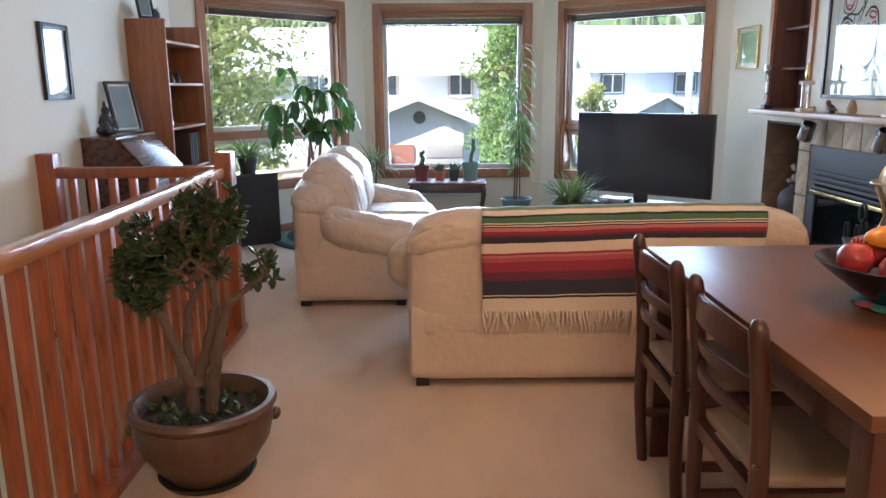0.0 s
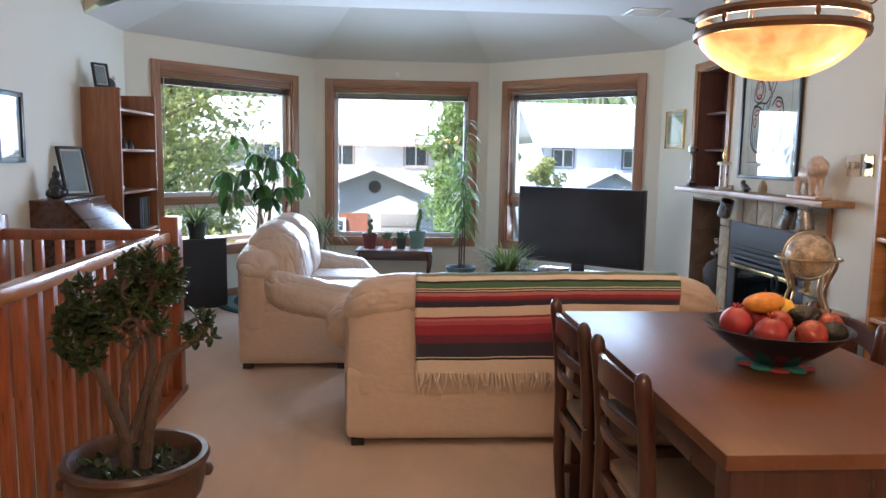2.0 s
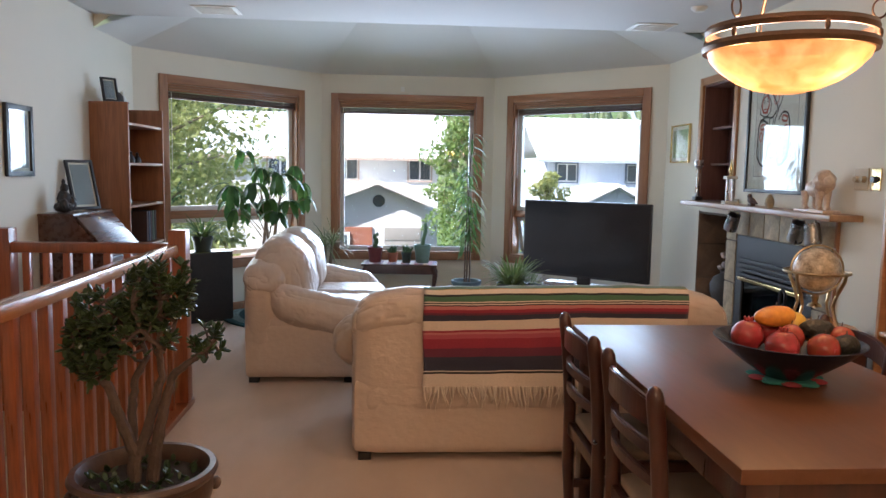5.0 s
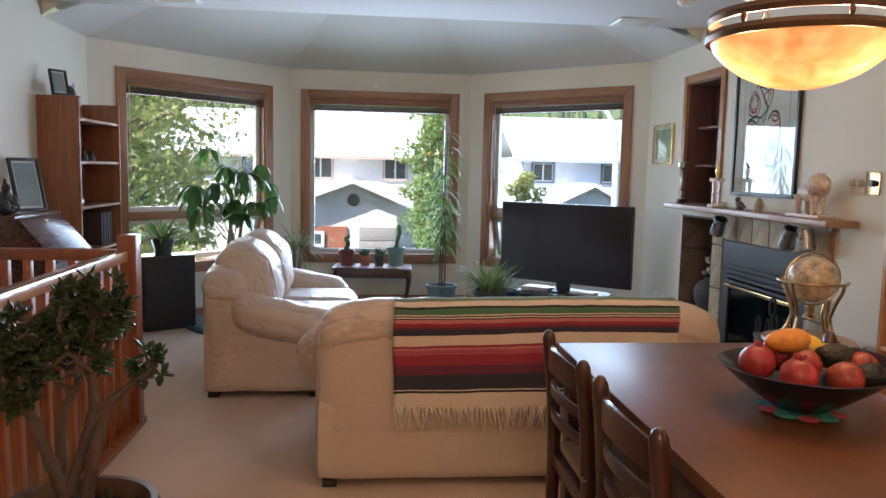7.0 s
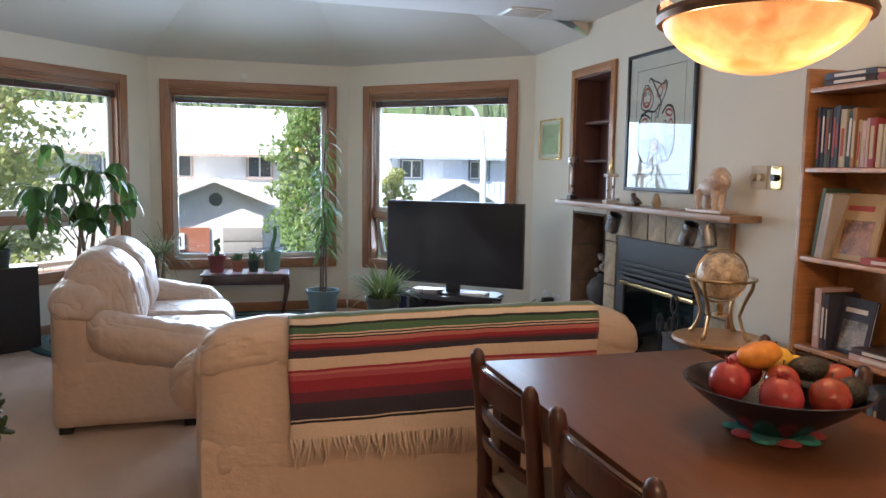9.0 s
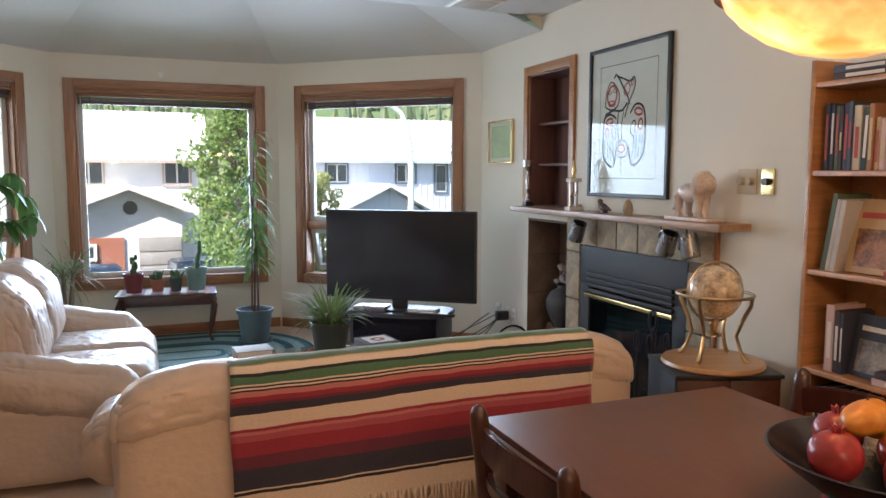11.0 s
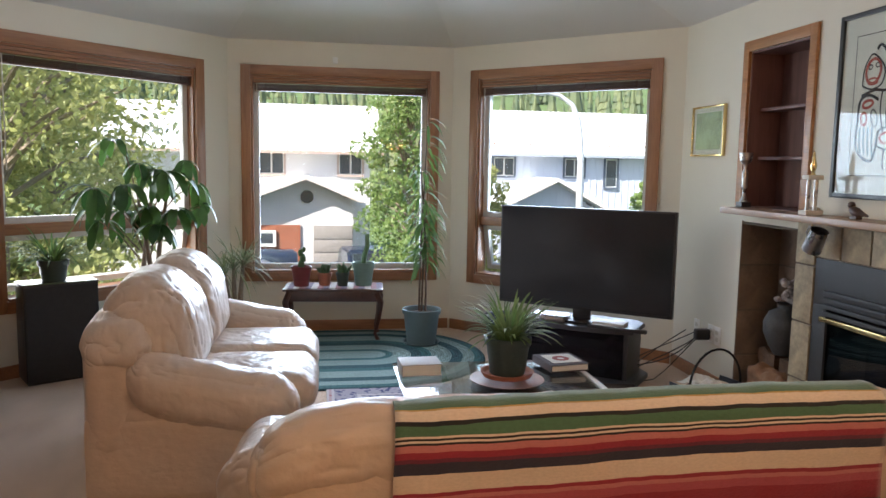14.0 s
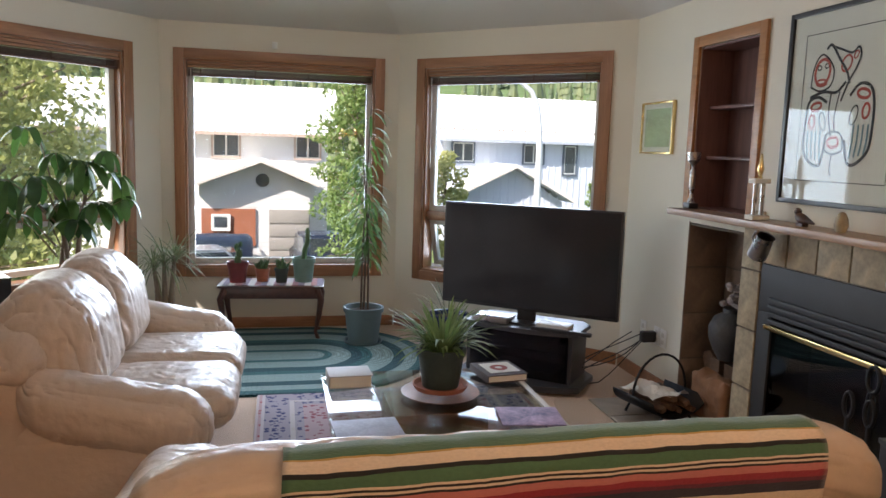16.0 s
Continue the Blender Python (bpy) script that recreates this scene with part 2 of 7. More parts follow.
# ---- shapes ----
def box(bm, x0, y0, z0, x1, y1, z1, bevel=0.0, m=None):
    g = bmesh.ops.create_cube(bm, size=1)["verts"]
    for v in g:
        v.co = Vector((x0 + (v.co.x + 0.5) * (x1 - x0), y0 + (v.co.y + 0.5) * (y1 - y0), z0 + (v.co.z + 0.5) * (z1 - z0)))
    if bevel:
        es = list({e for v in g for e in v.link_edges})
        g = [v for v in bmesh.ops.bevel(bm, geom=es, offset=bevel, segments=2, profile=0.6, affect="EDGES")["verts"]]
    if m is not None:
        bmesh.ops.transform(bm, matrix=m, verts=g)
    return g


def ring(bm, c, u, w, r, seg):
    return [bm.verts.new(c + u * (math.cos(2 * math.pi * i / seg) * r) + w * (math.sin(2 * math.pi * i / seg) * r)) for i in range(seg)]


def tube(bm, pts, radii, seg=8, cap=True):
    """A swept round bar along points."""
    pts = [Vector(p) for p in pts]
    if not hasattr(radii, "__len__"):
        radii = [radii] * len(pts)
    rows, u = [], None
    for i, p in enumerate(pts):
        d = (pts[min(i + 1, len(pts) - 1)] - pts[max(i - 1, 0)]).normalized()
        if u is None:
            u = d.orthogonal().normalized()
        u = (u - d * u.dot(d)).normalized()
        rows.append(ring(bm, p, u, d.cross(u), radii[i], seg))
    for a, b in zip(rows, rows[1:]):
        for i in range(seg):
            bm.faces.new((a[i], a[(i + 1) % seg], b[(i + 1) % seg], b[i]))
    if cap:
        bm.faces.new(rows[0][::-1])
        bm.faces.new(rows[-1])
    return rows


def lathe(bm, prof, seg=32, c=(0, 0, 0)):
    """Turned shape: prof holds (radius, height)."""
    c = Vector(c)
    rows = []
    for r, z in prof:
        if r < 1e-5:
            rows.append([bm.verts.new(c + Vector((0, 0, z)))])
        else:
            rows.append(ring(bm, c + Vector((0, 0, z)), Vector((1, 0, 0)), Vector((0, 1, 0)), r, seg))
    for a, b in zip(rows, rows[1:]):
        for i in range(seg):
            j = (i + 1) % seg
            if len(a) == 1 and len(b) == 1:
                continue
            if len(a) == 1:
                bm.faces.new((a[0], b[j], b[i]))
            elif len(b) == 1:
                bm.faces.new((a[i], a[j], b[0]))
            else:
                bm.faces.new((a[i], a[j], b[j], b[i]))
    return rows


def blob(bm, c, r, sub=3, m=None, rough=0.0, freq=3.0):
    g = bmesh.ops.create_icosphere(bm, subdivisions=sub, radius=1)["verts"]
    for v in g:
        k = 1 + rough * noise.noise(v.co * freq + Vector(c) * 3)
        v.co = Vector((v.co.x * r[0] * k, v.co.y * r[1] * k, v.co.z * r[2] * k))
        if m is not None:
            v.co = m @ v.co
        v.co += Vector(c)
    return g


def cushion(bm, x0, y0, z0, x1, y1, z1, r=0.08, n=14, puff=0.0, wrinkle=0.0, freq=5.0, seed=0.0, fold=(1, 1, 1)):
    """A soft stuffed block: rounded edges of radius r, swollen faces and creased skin."""
    c = Vector(((x0 + x1) / 2, (y0 + y1) / 2, (z0 + z1) / 2))
    h = Vector(((x1 - x0) / 2, (y1 - y0) / 2, (z1 - z0) / 2))
    r = min(r, h.x * 0.98, h.y * 0.98, h.z * 0.98)
    before = set(bm.verts)
    g = bmesh.ops.create_cube(bm, size=2)["verts"]
    es = list({e for v in g for e in v.link_edges})
    bmesh.ops.subdivide_edges(bm, edges=es, cuts=n, use_grid_fill=True)
    allv = [v for v in bm.verts if v not in before]
    for v in allv:
        q = v.co.copy()
        s = Vector([math.copysign(min(1, abs(a)) ** 0.75, a) for a in q])
        p = Vector((s.x * h.x, s.y * h.y, s.z * h.z))
        core = Vector([max(-(h[i] - r), min(h[i] - r, p[i])) for i in range(3)])
        d = p - core
        if d.length > 1e-6:
            nrm = d.normalized()
            p = core + nrm * r
        else:
            nrm = Vector((0, 0, 0))
        sw = puff * (1 - q.x * q.x * 0.9) * (1 - q.y * q.y * 0.9) * (1 - q.z * q.z * 0.9) * 3
        k = max(range(3), key=lambda i: abs(q[i]))
        face = Vector((0, 0, 0))
        face[k] = math.copysign(1, q[k])
        p += face * min(sw, puff)
        if wrinkle:
            w = p + c
            f = Vector((w.x * fold[0], w.y * fold[1], w.z * fold[2])) * freq + Vector((seed, seed * 2, 0))
            a = 0.5 * abs(noise.noise(f * 0.6)) - 0.8 * math.exp(-abs(noise.noise(f)) / 0.075) - 0.45 * math.exp(-abs(noise.noise(f * 1.8 + Vector((7, 3, 1)))) / 0.09)
            p += (nrm if nrm.length > 0 else face) * (a * wrinkle)
        v.co = p + c
    return allv


def add_uv(bm, fn):
    lay = bm.loops.layers.uv.new("UVMap")
    for f in bm.faces:
        for lo in f.loops:
            lo[lay].uv = fn(lo.vert.co)


def part(name, bm, material, parent=None, label="", smooth=True, angle=35):
    """One mesh object, under a thing or a part when parent is given."""
    bm.normal_update()
    me = bpy.data.meshes.new(name)
    bm.to_mesh(me)
    bm.free()
    me.materials.append(material)
    if smooth:
        me.shade_smooth()
        me.set_sharp_from_angle(angle=radians(angle))
    ob = new(name, me)
    if parent is not None:
        ob.parent = parent
    if label:
        ob["label"] = label
    return ob


def thing(name, label, category, m=None, group="", kind=""):
    ob = new(name)
    ob.empty_display_size = 0.1
    if m is not None:
        ob.matrix_world = m
    return tagged(ob, label, category, group, kind)


def solo(name, bm, material, label, category, m=None, group="", kind="", smooth=True):
    ob = part(name, bm, material, None, "", smooth)
    if m is not None:
        ob.matrix_world = m
    return tagged(ob, label, category, group, kind)


def bar(name, parent, material, *dims, bevel=0.003, label="", m=None):
    bm = bmesh.new()
    box(bm, *dims, bevel=bevel, m=m)
    return part(name, bm, material, parent, label)


def mesh_of(bm, name, material, smooth=True):
    bm.normal_update()
    me = bpy.data.meshes.new(name)
    bm.to_mesh(me)
    bm.free()
    me.materials.append(material)
    if smooth:
        me.shade_smooth()
        me.set_sharp_from_angle(angle=radians(35))
    return me


def piece(name, me, parent, m):
    ob = new(name, me)
    ob.parent = parent
    ob.matrix_local = m
    return ob


# ---- the room ----
XL, XR, YB, YE = -1.83, 2.77, -4.0, 5.0
H, HB = 2.435, 2.34
PB, PD, PE, PF = Vector((-1.83, 5.78)), Vector((-0.42, 7.26)), Vector((1.385, 7.26)), Vector((2.77, 5.94))
HOLE_X, HOLE_Y = -0.83, 3.55

bm = bmesh.new()
for x0, y0, x1, y1 in ((HOLE_X, YB - 0.15, XR + 0.5, HOLE_Y), (XL - 0.15, HOLE_Y, XR + 0.5, 5.0), (XL - 0.15, YB - 0.15, HOLE_X, -2.2)):
    box(bm, x0, y0, -0.28, x1, y1, 0)
poly = [(XL - 0.15, 5.0), (XR + 0.5, 5.0), (XR + 0.5, 6.05), (1.45, 7.42), (-0.48, 7.42), (XL - 0.15, 5.95)]
lo = [bm.verts.new((x, y, -0.28)) for x, y in poly]
hi = [bm.verts.new((x, y, 0)) for x, y in poly]
bm.faces.new(lo[::-1])
bm.faces.new(hi)
for i in range(len(poly)):
    j = (i + 1) % len(poly)
    bm.faces.new((lo[i], lo[j], hi[j], hi[i]))
solo("floor", bm, CARPET, "beige cut-pile carpet, slightly worn", "floor", kind="structure", smooth=False)


def wall(name, cells, label):
    bm = bmesh.new()
    for c in cells:
        box(bm, *c)
    return solo(name, bm, WALL, label, "wall", kind="structure", smooth=False)


# unseen opening, added low in the left wall to let daylight into the stairwell
W1Y0, W1Y1 = 0.6, 2.4
wall("wall_left", [(XL - 0.15, YB, -2.9, XL, W1Y0, H), (XL - 0.15, W1Y1, -2.9, XL, 5.0, H), (XL - 0.15, 5.0, -0.3, XL, 5.86, HB),
                   (XL - 0.15, W1Y0, -2.9, XL, W1Y1, -2.0), (XL - 0.15, W1Y0, -0.7, XL, W1Y1, H)], "cream painted plaster wall with an added opening that lights the stairwell")
NY0, NY1, NZ0, NZ1 = 4.60, 5.15, 1.17, 2.06
FY0, FY1 = 3.46, 4.44
wall("wall_right", [(XR, YB, -0.3, XR + 0.15, FY0, H), (XR, FY1, -0.3, XR + 0.15, NY0, H), (XR, NY1, -0.3, XR + 0.15, 5.0, H) if NY1 < 5 else (XR, 5.0, NZ1, XR + 0.15, NY1, HB),
                    (XR, NY0, NZ1, XR + 0.15, 5.0, H), (XR, NY1, -0.3, XR + 0.15, 6.05, HB), (XR, FY0, 0.95, XR + 0.15, FY1, H),
                    (XR, NY0, 1.08, XR + 0.15, NY1, 1.13)], "cream painted plaster wall around fireplace and niche")
wall("wall_back", [(XL - 0.15, YB - 0.15, -0.3, XR + 0.15, YB, H)], "plain cream painted back wall")

# sloped bay ceiling: planes that rise inward from the bay's wall tops
RISE = 0.36
outline = [Vector((XL, 5.0)), PB, PD, PE, PF, Vector((XR, 5.0))]


def inward(a, b):
    u = (b - a).normalized()
    return a, Vector((u.y, -u.x))


sides = [inward(outline[i], outline[i + 1]) for i in range(5)]


def clip(pts, f):
    out = []
    for i, p in enumerate(pts):
        q = pts[(i + 1) % len(pts)]
        fp, fq = f(p), f(q)
        if fp >= 0:
            out.append(p)
        if (fp > 0 > fq) or (fp < 0 < fq):
            out.append(p + (q - p) * (fp / (fp - fq)))
    return out


bm = bmesh.new()
for i, (a, n) in enumerate(sides):
    pts = outline[:]
    for j, (b, k) in enumerate(sides):
        if i != j:
            pts = clip(pts, lambda p: (p - b).dot(k) - (p - a).dot(n))
    if len(pts) > 2:
        lo = [bm.verts.new((p.x, p.y, HB + RISE * max((p - a).dot(n), 0))) for p in pts]
        hi = [bm.verts.new((p.x, p.y, HB + 0.1 + RISE * max((p - a).dot(n), 0))) for p in pts]
        bm.faces.new(lo[::-1])
        bm.faces.new(hi)
solo("ceiling_bay", bm, CEIL, "sloped white ceiling over the bay window", "ceiling", kind="structure", smooth=False)
bm = bmesh.new()
box(bm, XL - 0.15, YB - 0.15, H, XR + 0.15, YE, H + 0.9)
solo("ceiling", bm, CEIL, "flat white painted ceiling", "ceiling", kind="structure", smooth=False)


# unseen roof, added so its eaves stop direct sun entering the left bay window
bm = bmesh.new()
pts = [Vector((XL - 0.7, 4.9)), Vector((XL - 0.7, 6.02)), Vector((-0.66, 7.82)), Vector((1.63, 7.82)), Vector((XR + 0.7, 6.2)), Vector((XR + 0.7, 4.9))]
lo = [bm.verts.new((p.x, p.y, HB + 0.22)) for p in pts]
hi = [bm.verts.new((p.x, p.y, HB + 0.36)) for p in pts]
for i in range(6):
    j = (i + 1) % 6
    bm.faces.new((lo[i], lo[j], hi[j], hi[i]))
    if i < 5:
        a, b = outline[i], outline[i + 1]
        bm.faces.new([bm.verts.new(q) for q in ((pts[i].x, pts[i].y, HB + 0.22), (a.x, a.y, HB + 0.22), (b.x, b.y, HB + 0.22), (pts[j].x, pts[j].y, HB + 0.22))])
top = bm.verts.new((0.47, 4.9, HB + 1.5))
for i in range(6):
    bm.faces.new((hi[i], hi[(i + 1) % 6], top))
solo("roof", bm, CEIL, "unseen roof added above the bay, its eaves keeping the sun out", "roof", kind="structure", smooth=False)


def facet(p, q):
    u = (q - p).normalized()
    return Matrix(((u.x, -u.y, 0, p.x), (u.y, u.x, 0, p.y), (0, 0, 1, 0), (0, 0, 0, 1)))


def bay_wall(name, p, q, u0, u1, ext0, ext1):
    length = (q - p).length
    z0, z1 = 0.49, 2.07
    bm = bmesh.new()
    for c in ((-ext0, 0, -0.3, u0, 0.16, HB + 0.1), (u1, 0, -0.3, length + ext1, 0.16, HB + 0.1), (u0, 0, -0.3, u1, 0.16, z0), (u0, 0, z1, u1, 0.16, HB + 0.1)):
        box(bm, *c)
    return solo(name, bm, WALL, "cream painted bay wall with a large window", "wall", facet(p, q), kind="structure", smooth=False)


bay_wall("wall_bay_left", PB, PD, 0.305, 1.735, 0.10, 0.066)
bay_wall("wall_bay_middle", PD, PE, 0.175, 1.615, 0, 0)
bay_wall("wall_bay_right", PE, PF, 0.255, 1.685, 0.066, 0.10)


def window(name, p, q, a, b, split, opened):
    """Cased window: a and b are the casing's outer ends along its wall."""
    w = thing(name, "large fir-cased window with raised dark blind", "window", facet(p, q), kind="structure")
    z0, z1, cw = 0.415, 2.145, 0.075
    for d in ((a, -0.02, z0, a + cw, 0, z1), (b - cw, -0.02, z0, b, 0, z1)):
        bar("casing", w, FIR, *d)
    for d in ((a + cw, -0.02, z1 - cw, b - cw, 0, z1), (a + cw, -0.03, z0, b - cw, 0, z0 + cw)):
        bar("casing", w, FIRH, *d)
    i0, i1, k0, k1 = a + cw, b - cw, z0 + cw, z1 - cw
    bar("jamb", w, FIR, i0 - 0.001, 0.002, k0, i0 + 0.018, 0.125, k1)
    bar("jamb", w, FIR, i1 - 0.018, 0.002, k0, i1 + 0.001, 0.125, k1)
    bar("window_sill", w, FIRH, i0 + 0.018, -0.028, k0, i1 - 0.018, 0.125, k0 + 0.018)
    bar("head_jamb", w, FIRH, i0 + 0.018, 0.002, k1 - 0.018, i1 - 0.018, 0.125, k1)

    def sash(s0, s1, t0, t1, y, m=None, tilt=0.0):
        s = bmesh.new()
        f = 0.042
        for d in ((s0, y, t0, s0 + f, y + 0.045, t1), (s1 - f, y, t0, s1, y + 0.045, t1), (s0 + f, y, t0, s1 - f, y + 0.045, t0 + f), (s0 + f, y, t1 - f, s1 - f, y + 0.045, t1)):
            box(s, *d, bevel=0.003)
        fo = part("sash", s, VINYL, w, "pale vinyl sash")
        g = bmesh.new()
        box(g, s0 + f - 0.005, y + 0.02, t0 + f - 0.005, s1 - f + 0.005, y + 0.024, t1 - f + 0.005)
        pane = part("pane", g, GLASS, fo, "clear glass pane", smooth=False)
        pane.visible_shadow = False
        if tilt:
            fo.matrix_local = pose(0, y, t1, tilt) @ pose(0, -y, -t1)
        return fo

    e0, e1, b0, b1 = i0 + 0.018, i1 - 0.018, k0 + 0.018, k1 - 0.018
    if split:
        bar("mullion", w, FIRH, e0, 0.03, split - 0.035, e1, 0.125, split + 0.035)
        sash(e0, e1, split + 0.035, b1, 0.07)
        sash(e0, e1, b0, split - 0.035, 0.075, tilt=opened)
        if opened:
            s = bmesh.new()
            tube(s, [(e1 - 0.05, 0.1, b0 + 0.06), (e1 - 0.08, 0.2, b0 + 0.1), (e1 - 0.045, 0.22, b0 + 0.2)], 0.006, 6)
            part("stay_arm", s, PEWTER, w, "steel awning stay arm")
    else:
        sash(e0, e1, b0, b1, 0.07)
    # raised blind
    bl = bar("head_rail", w, FIRH, e0 + 0.004, 0.006, b1 - 0.024, e1 - 0.004, 0.05, b1 - 0.002, label="wooden blind valance")
    bar("valance_bead", bl, FIRH, e0 + 0.004, 0.0, b1 - 0.046, e1 - 0.004, 0.048, b1 - 0.027, bevel=0.006)
    s = bmesh.new()
    for k in range(6):
        z = b1 - 0.052 - k * 0.0072
        box(s, e0 + 0.012, 0.010, z - 0.0036, e1 - 0.012, 0.056, z - 0.001 + 0.0006 * (k % 3), bevel=0.001)
    part("blind_slats", s, BLIND, bl, "stacked dark brown blind slats")
    bar("bottom_rail", bl, BLIND, e0 + 0.012, 0.010, b1 - 0.108, e1 - 0.012, 0.056, b1 - 0.094, bevel=0.003)
    for k in range(4):
        x = e0 + 0.1 + (e1 - e0 - 0.2) * k / 3
        bar("ladder_cord", bl, BLIND, x - 0.003, 0.006, b1 - 0.10, x + 0.003, 0.009, b1 - 0.046, bevel=0)
    s = bmesh.new()
    tube(s, [(e0 + 0.03, 0.01, b1 - 0.05), (e0 + 0.032, 0.014, b1 - 0.75)], 0.004, 6)
    part("tilt_wand", s, VINYL, bl, "clear tilt wand")
    return w


window("window_1", PB, PD, 0.230, 1.810, 0.93, 14)
window("window_2", PD, PE, 0.100, 1.690, 0, 0)
window("window_3", PE, PF, 0.180, 1.757, 0.93, 14)
# the first window looks on sunlit trees, the others on sky and pale roofs
for p, q, a, b, tint, gain in ((PB, PD, 0.35, 1.69, (0.90, 0.96, 0.94), 0.62), (PD, PE, 0.22, 1.57, (0.68, 0.84, 1.0), 1.0), (PE, PF, 0.30, 1.64, (0.68, 0.84, 1.0), 1.0)):
    la = bpy.data.lights.new("window_daylight", "AREA")
    la.shape, la.size, la.size_y, la.energy, la.color = "RECTANGLE", b - a, 1.35, WINDOW_LIGHT * gain, tint
    la.spread = radians(118)
    new("window_daylight", la).matrix_world = facet(p, q) @ pose((a + b) / 2, 0.135, 1.25, -90, 0, 0)

# baseboards
bm = bmesh.new()


def skirting(p, q, h=0.085, t=0.014):
    m = facet(Vector(p), Vector(q))
    box(bm, 0.014, -t, 0.0, (Vector(q) - Vector(p)).length - 0.014, 0, h, bevel=0.004, m=m)


for p, q in (((XL, HOLE_Y + 0.1), PB), (PB, PD), (PD, PE), (PE, PF), (PF, (XR, NY1 + 0.02)), ((XR, 3.24), (XR, -3.9))):
    skirting(p, q)
solo("baseboard", bm, FIRH, "reddish fir baseboard along the walls", "baseboard", kind="structure")

# stairwell below the railing
bm = bmesh.new()
box(bm, HOLE_X, -2.2, -2.9, HOLE_X + 0.1, HOLE_Y, -0.28)
box(bm, XL, HOLE_Y, -2.9, HOLE_X + 0.1, HOLE_Y + 0.1, -0.28)
box(bm, XL - 0.15, -2.3, -2.9, HOLE_X + 0.1, -2.2, -0.28)
solo("wall_stairwell", bm, WALL, "pale plaster stairwell walls", "wall", kind="structure", smooth=False)
bm = bmesh.new()
box(bm, XL - 0.2, -2.3, -2.95, HOLE_X + 0.2, HOLE_Y + 0.2, -2.9)
for i in range(7):
    box(bm, XL, -2.2 + i * 0.26, -2.9, HOLE_X, -1.94 + i * 0.26, -0.18 - i * 0.19)
box(bm, XL, 2.4, -2.9, HOLE_X, HOLE_Y, -1.35)
solo("stairs", bm, CARPET, "carpeted stairs down to the entry landing", "stairs", kind="structure", smooth=False)
bm = bmesh.new()
for x, k in ((XL, 1), (XR, -1)):
    tri = [(x - 0.02 * k, HB), (x - 0.02 * k, H + 0.02), (x + 0.15 * k, H + 0.02)]
    for y in (5.0, 5.012):
        bm.faces.new([bm.verts.new((a, y, b)) for a, b in tri])
solo("trim_soffit", bm, WALL, "small painted fillers at the soffit ends", "trim", kind="structure", smooth=False)


# ---- sofas ----
FOOT = mat("black_foot", (0.015, 0.014, 0.013), 0.5)


def sofa(name, label, w, d, m, back=0.818, arm=0.575, roll=0.17, pillow=0.70, bulge=0.10, droop=0.075, lap=0.0, px=0.20):
    """lap: how far the back cushions spill over the top roll; px: their inset from the ends."""
    s = thing(name, label, "sofa", m)
    h = w / 2

    def sag(v):
        e = max(0.0, (abs(v.co.x) - (h - 0.34)) / 0.34)
        v.co.z -= droop * min(e, 1.15) ** 3 * max(0.0, min(1.0, (v.co.z - 0.45) / 0.3))

    bm = bmesh.new()
    cushion(bm, -h, 0, 0.028, h, d - 0.12, 0.40, 0.045, 10, 0.0, 0.004, 4)
    part("base", bm, LEATHER, s)
    bm = bmesh.new()
    for v in cushion(bm, -h, 0, 0.20, h, 0.22, back - 0.08, 0.075, 14, 0.006, 0.006, 5, 2.0):
        sag(v)
    part("backrest", bm, LEATHER, s)
    bm = bmesh.new()
    for v in cushion(bm, -h - 0.005, -0.012, back - 0.20, h + 0.005, roll, back, max(0.08, roll * 0.42), 48, 0.012, 0.011, 9, 1.0, (1.9, 0.8, 0.6)):
        sag(v)
    part("top_roll", bm, SOFTLEATHER, s, "gathered leather top roll")
    for sx in (-1, 1):
        bm = bmesh.new()
        x0, x1 = sorted((sx * (h + bulge), sx * (h - 0.20)))
        for v in cushion(bm, x0, 0.16, arm - 0.25, x1, d - 0.04, arm, 0.11, 44, 0.024, 0.008, 7, 3.0 + sx, (0.6, 1.9, 0.9)):
            k = max(0.0, 1 - (v.co.y - 0.10) / 0.52)
            v.co.z += k ** 1.7 * (back - arm - 0.035 - droop * 0.8)
            v.co.z -= 0.05 * max(0, (v.co.y - d + 0.35) / 0.35)
        part("armrest", bm, SOFTLEATHER, s, "puckered leather armrest")
        bm = bmesh.new()
        x0, x1 = sorted((sx * (h - 0.004), sx * (h - 0.17)))
        cushion(bm, x0, 0.1, 0.05, x1, d - 0.07, arm - 0.12, 0.05, 8, 0.0, 0.004, 4)
        part("side_panel", bm, LEATHER, s)
    n = 2
    cw = (w - 0.40) / n
    pw = (w - 2 * px) / n
    for i in range(n):
        x = -h + 0.20 + i * cw
        bm = bmesh.new()
        cushion(bm, x + 0.004, 0.22, 0.30, x + cw - 0.004, d + 0.03, 0.47, 0.085, 34, 0.03, 0.008, 8, i + 5.0, (1.6, 0.6, 1))
        part("seat_cushion", bm, SOFTLEATHER, s)
        x = -h + px + i * pw
        bm = bmesh.new()
        for v in cushion(bm, x + 0.004, 0.10 - lap, 0.42, x + pw - 0.004, 0.37, pillow, 0.16, 44, 0.06, 0.012, 6, i + 8.0, (1.9, 1, 0.5)):
            f = (v.co.x - x - pw / 2) / (pw / 2)
            v.co.z -= 0.07 * f ** 4 * max(0.0, (v.co.z - 0.5) / 0.4)
            v.co.y += 0.15 * (back - v.co.z)
        part("back_cushion", bm, SOFTLEATHER, s, "plump creased leather back cushion")
    for x in (-h + 0.06, h - 0.06):
        for y in (0.06, d - 0.2):
            bar("foot", s, FOOT, x - 0.03, y - 0.03, 0, x + 0.03, y + 0.03, 0.034)
    return s


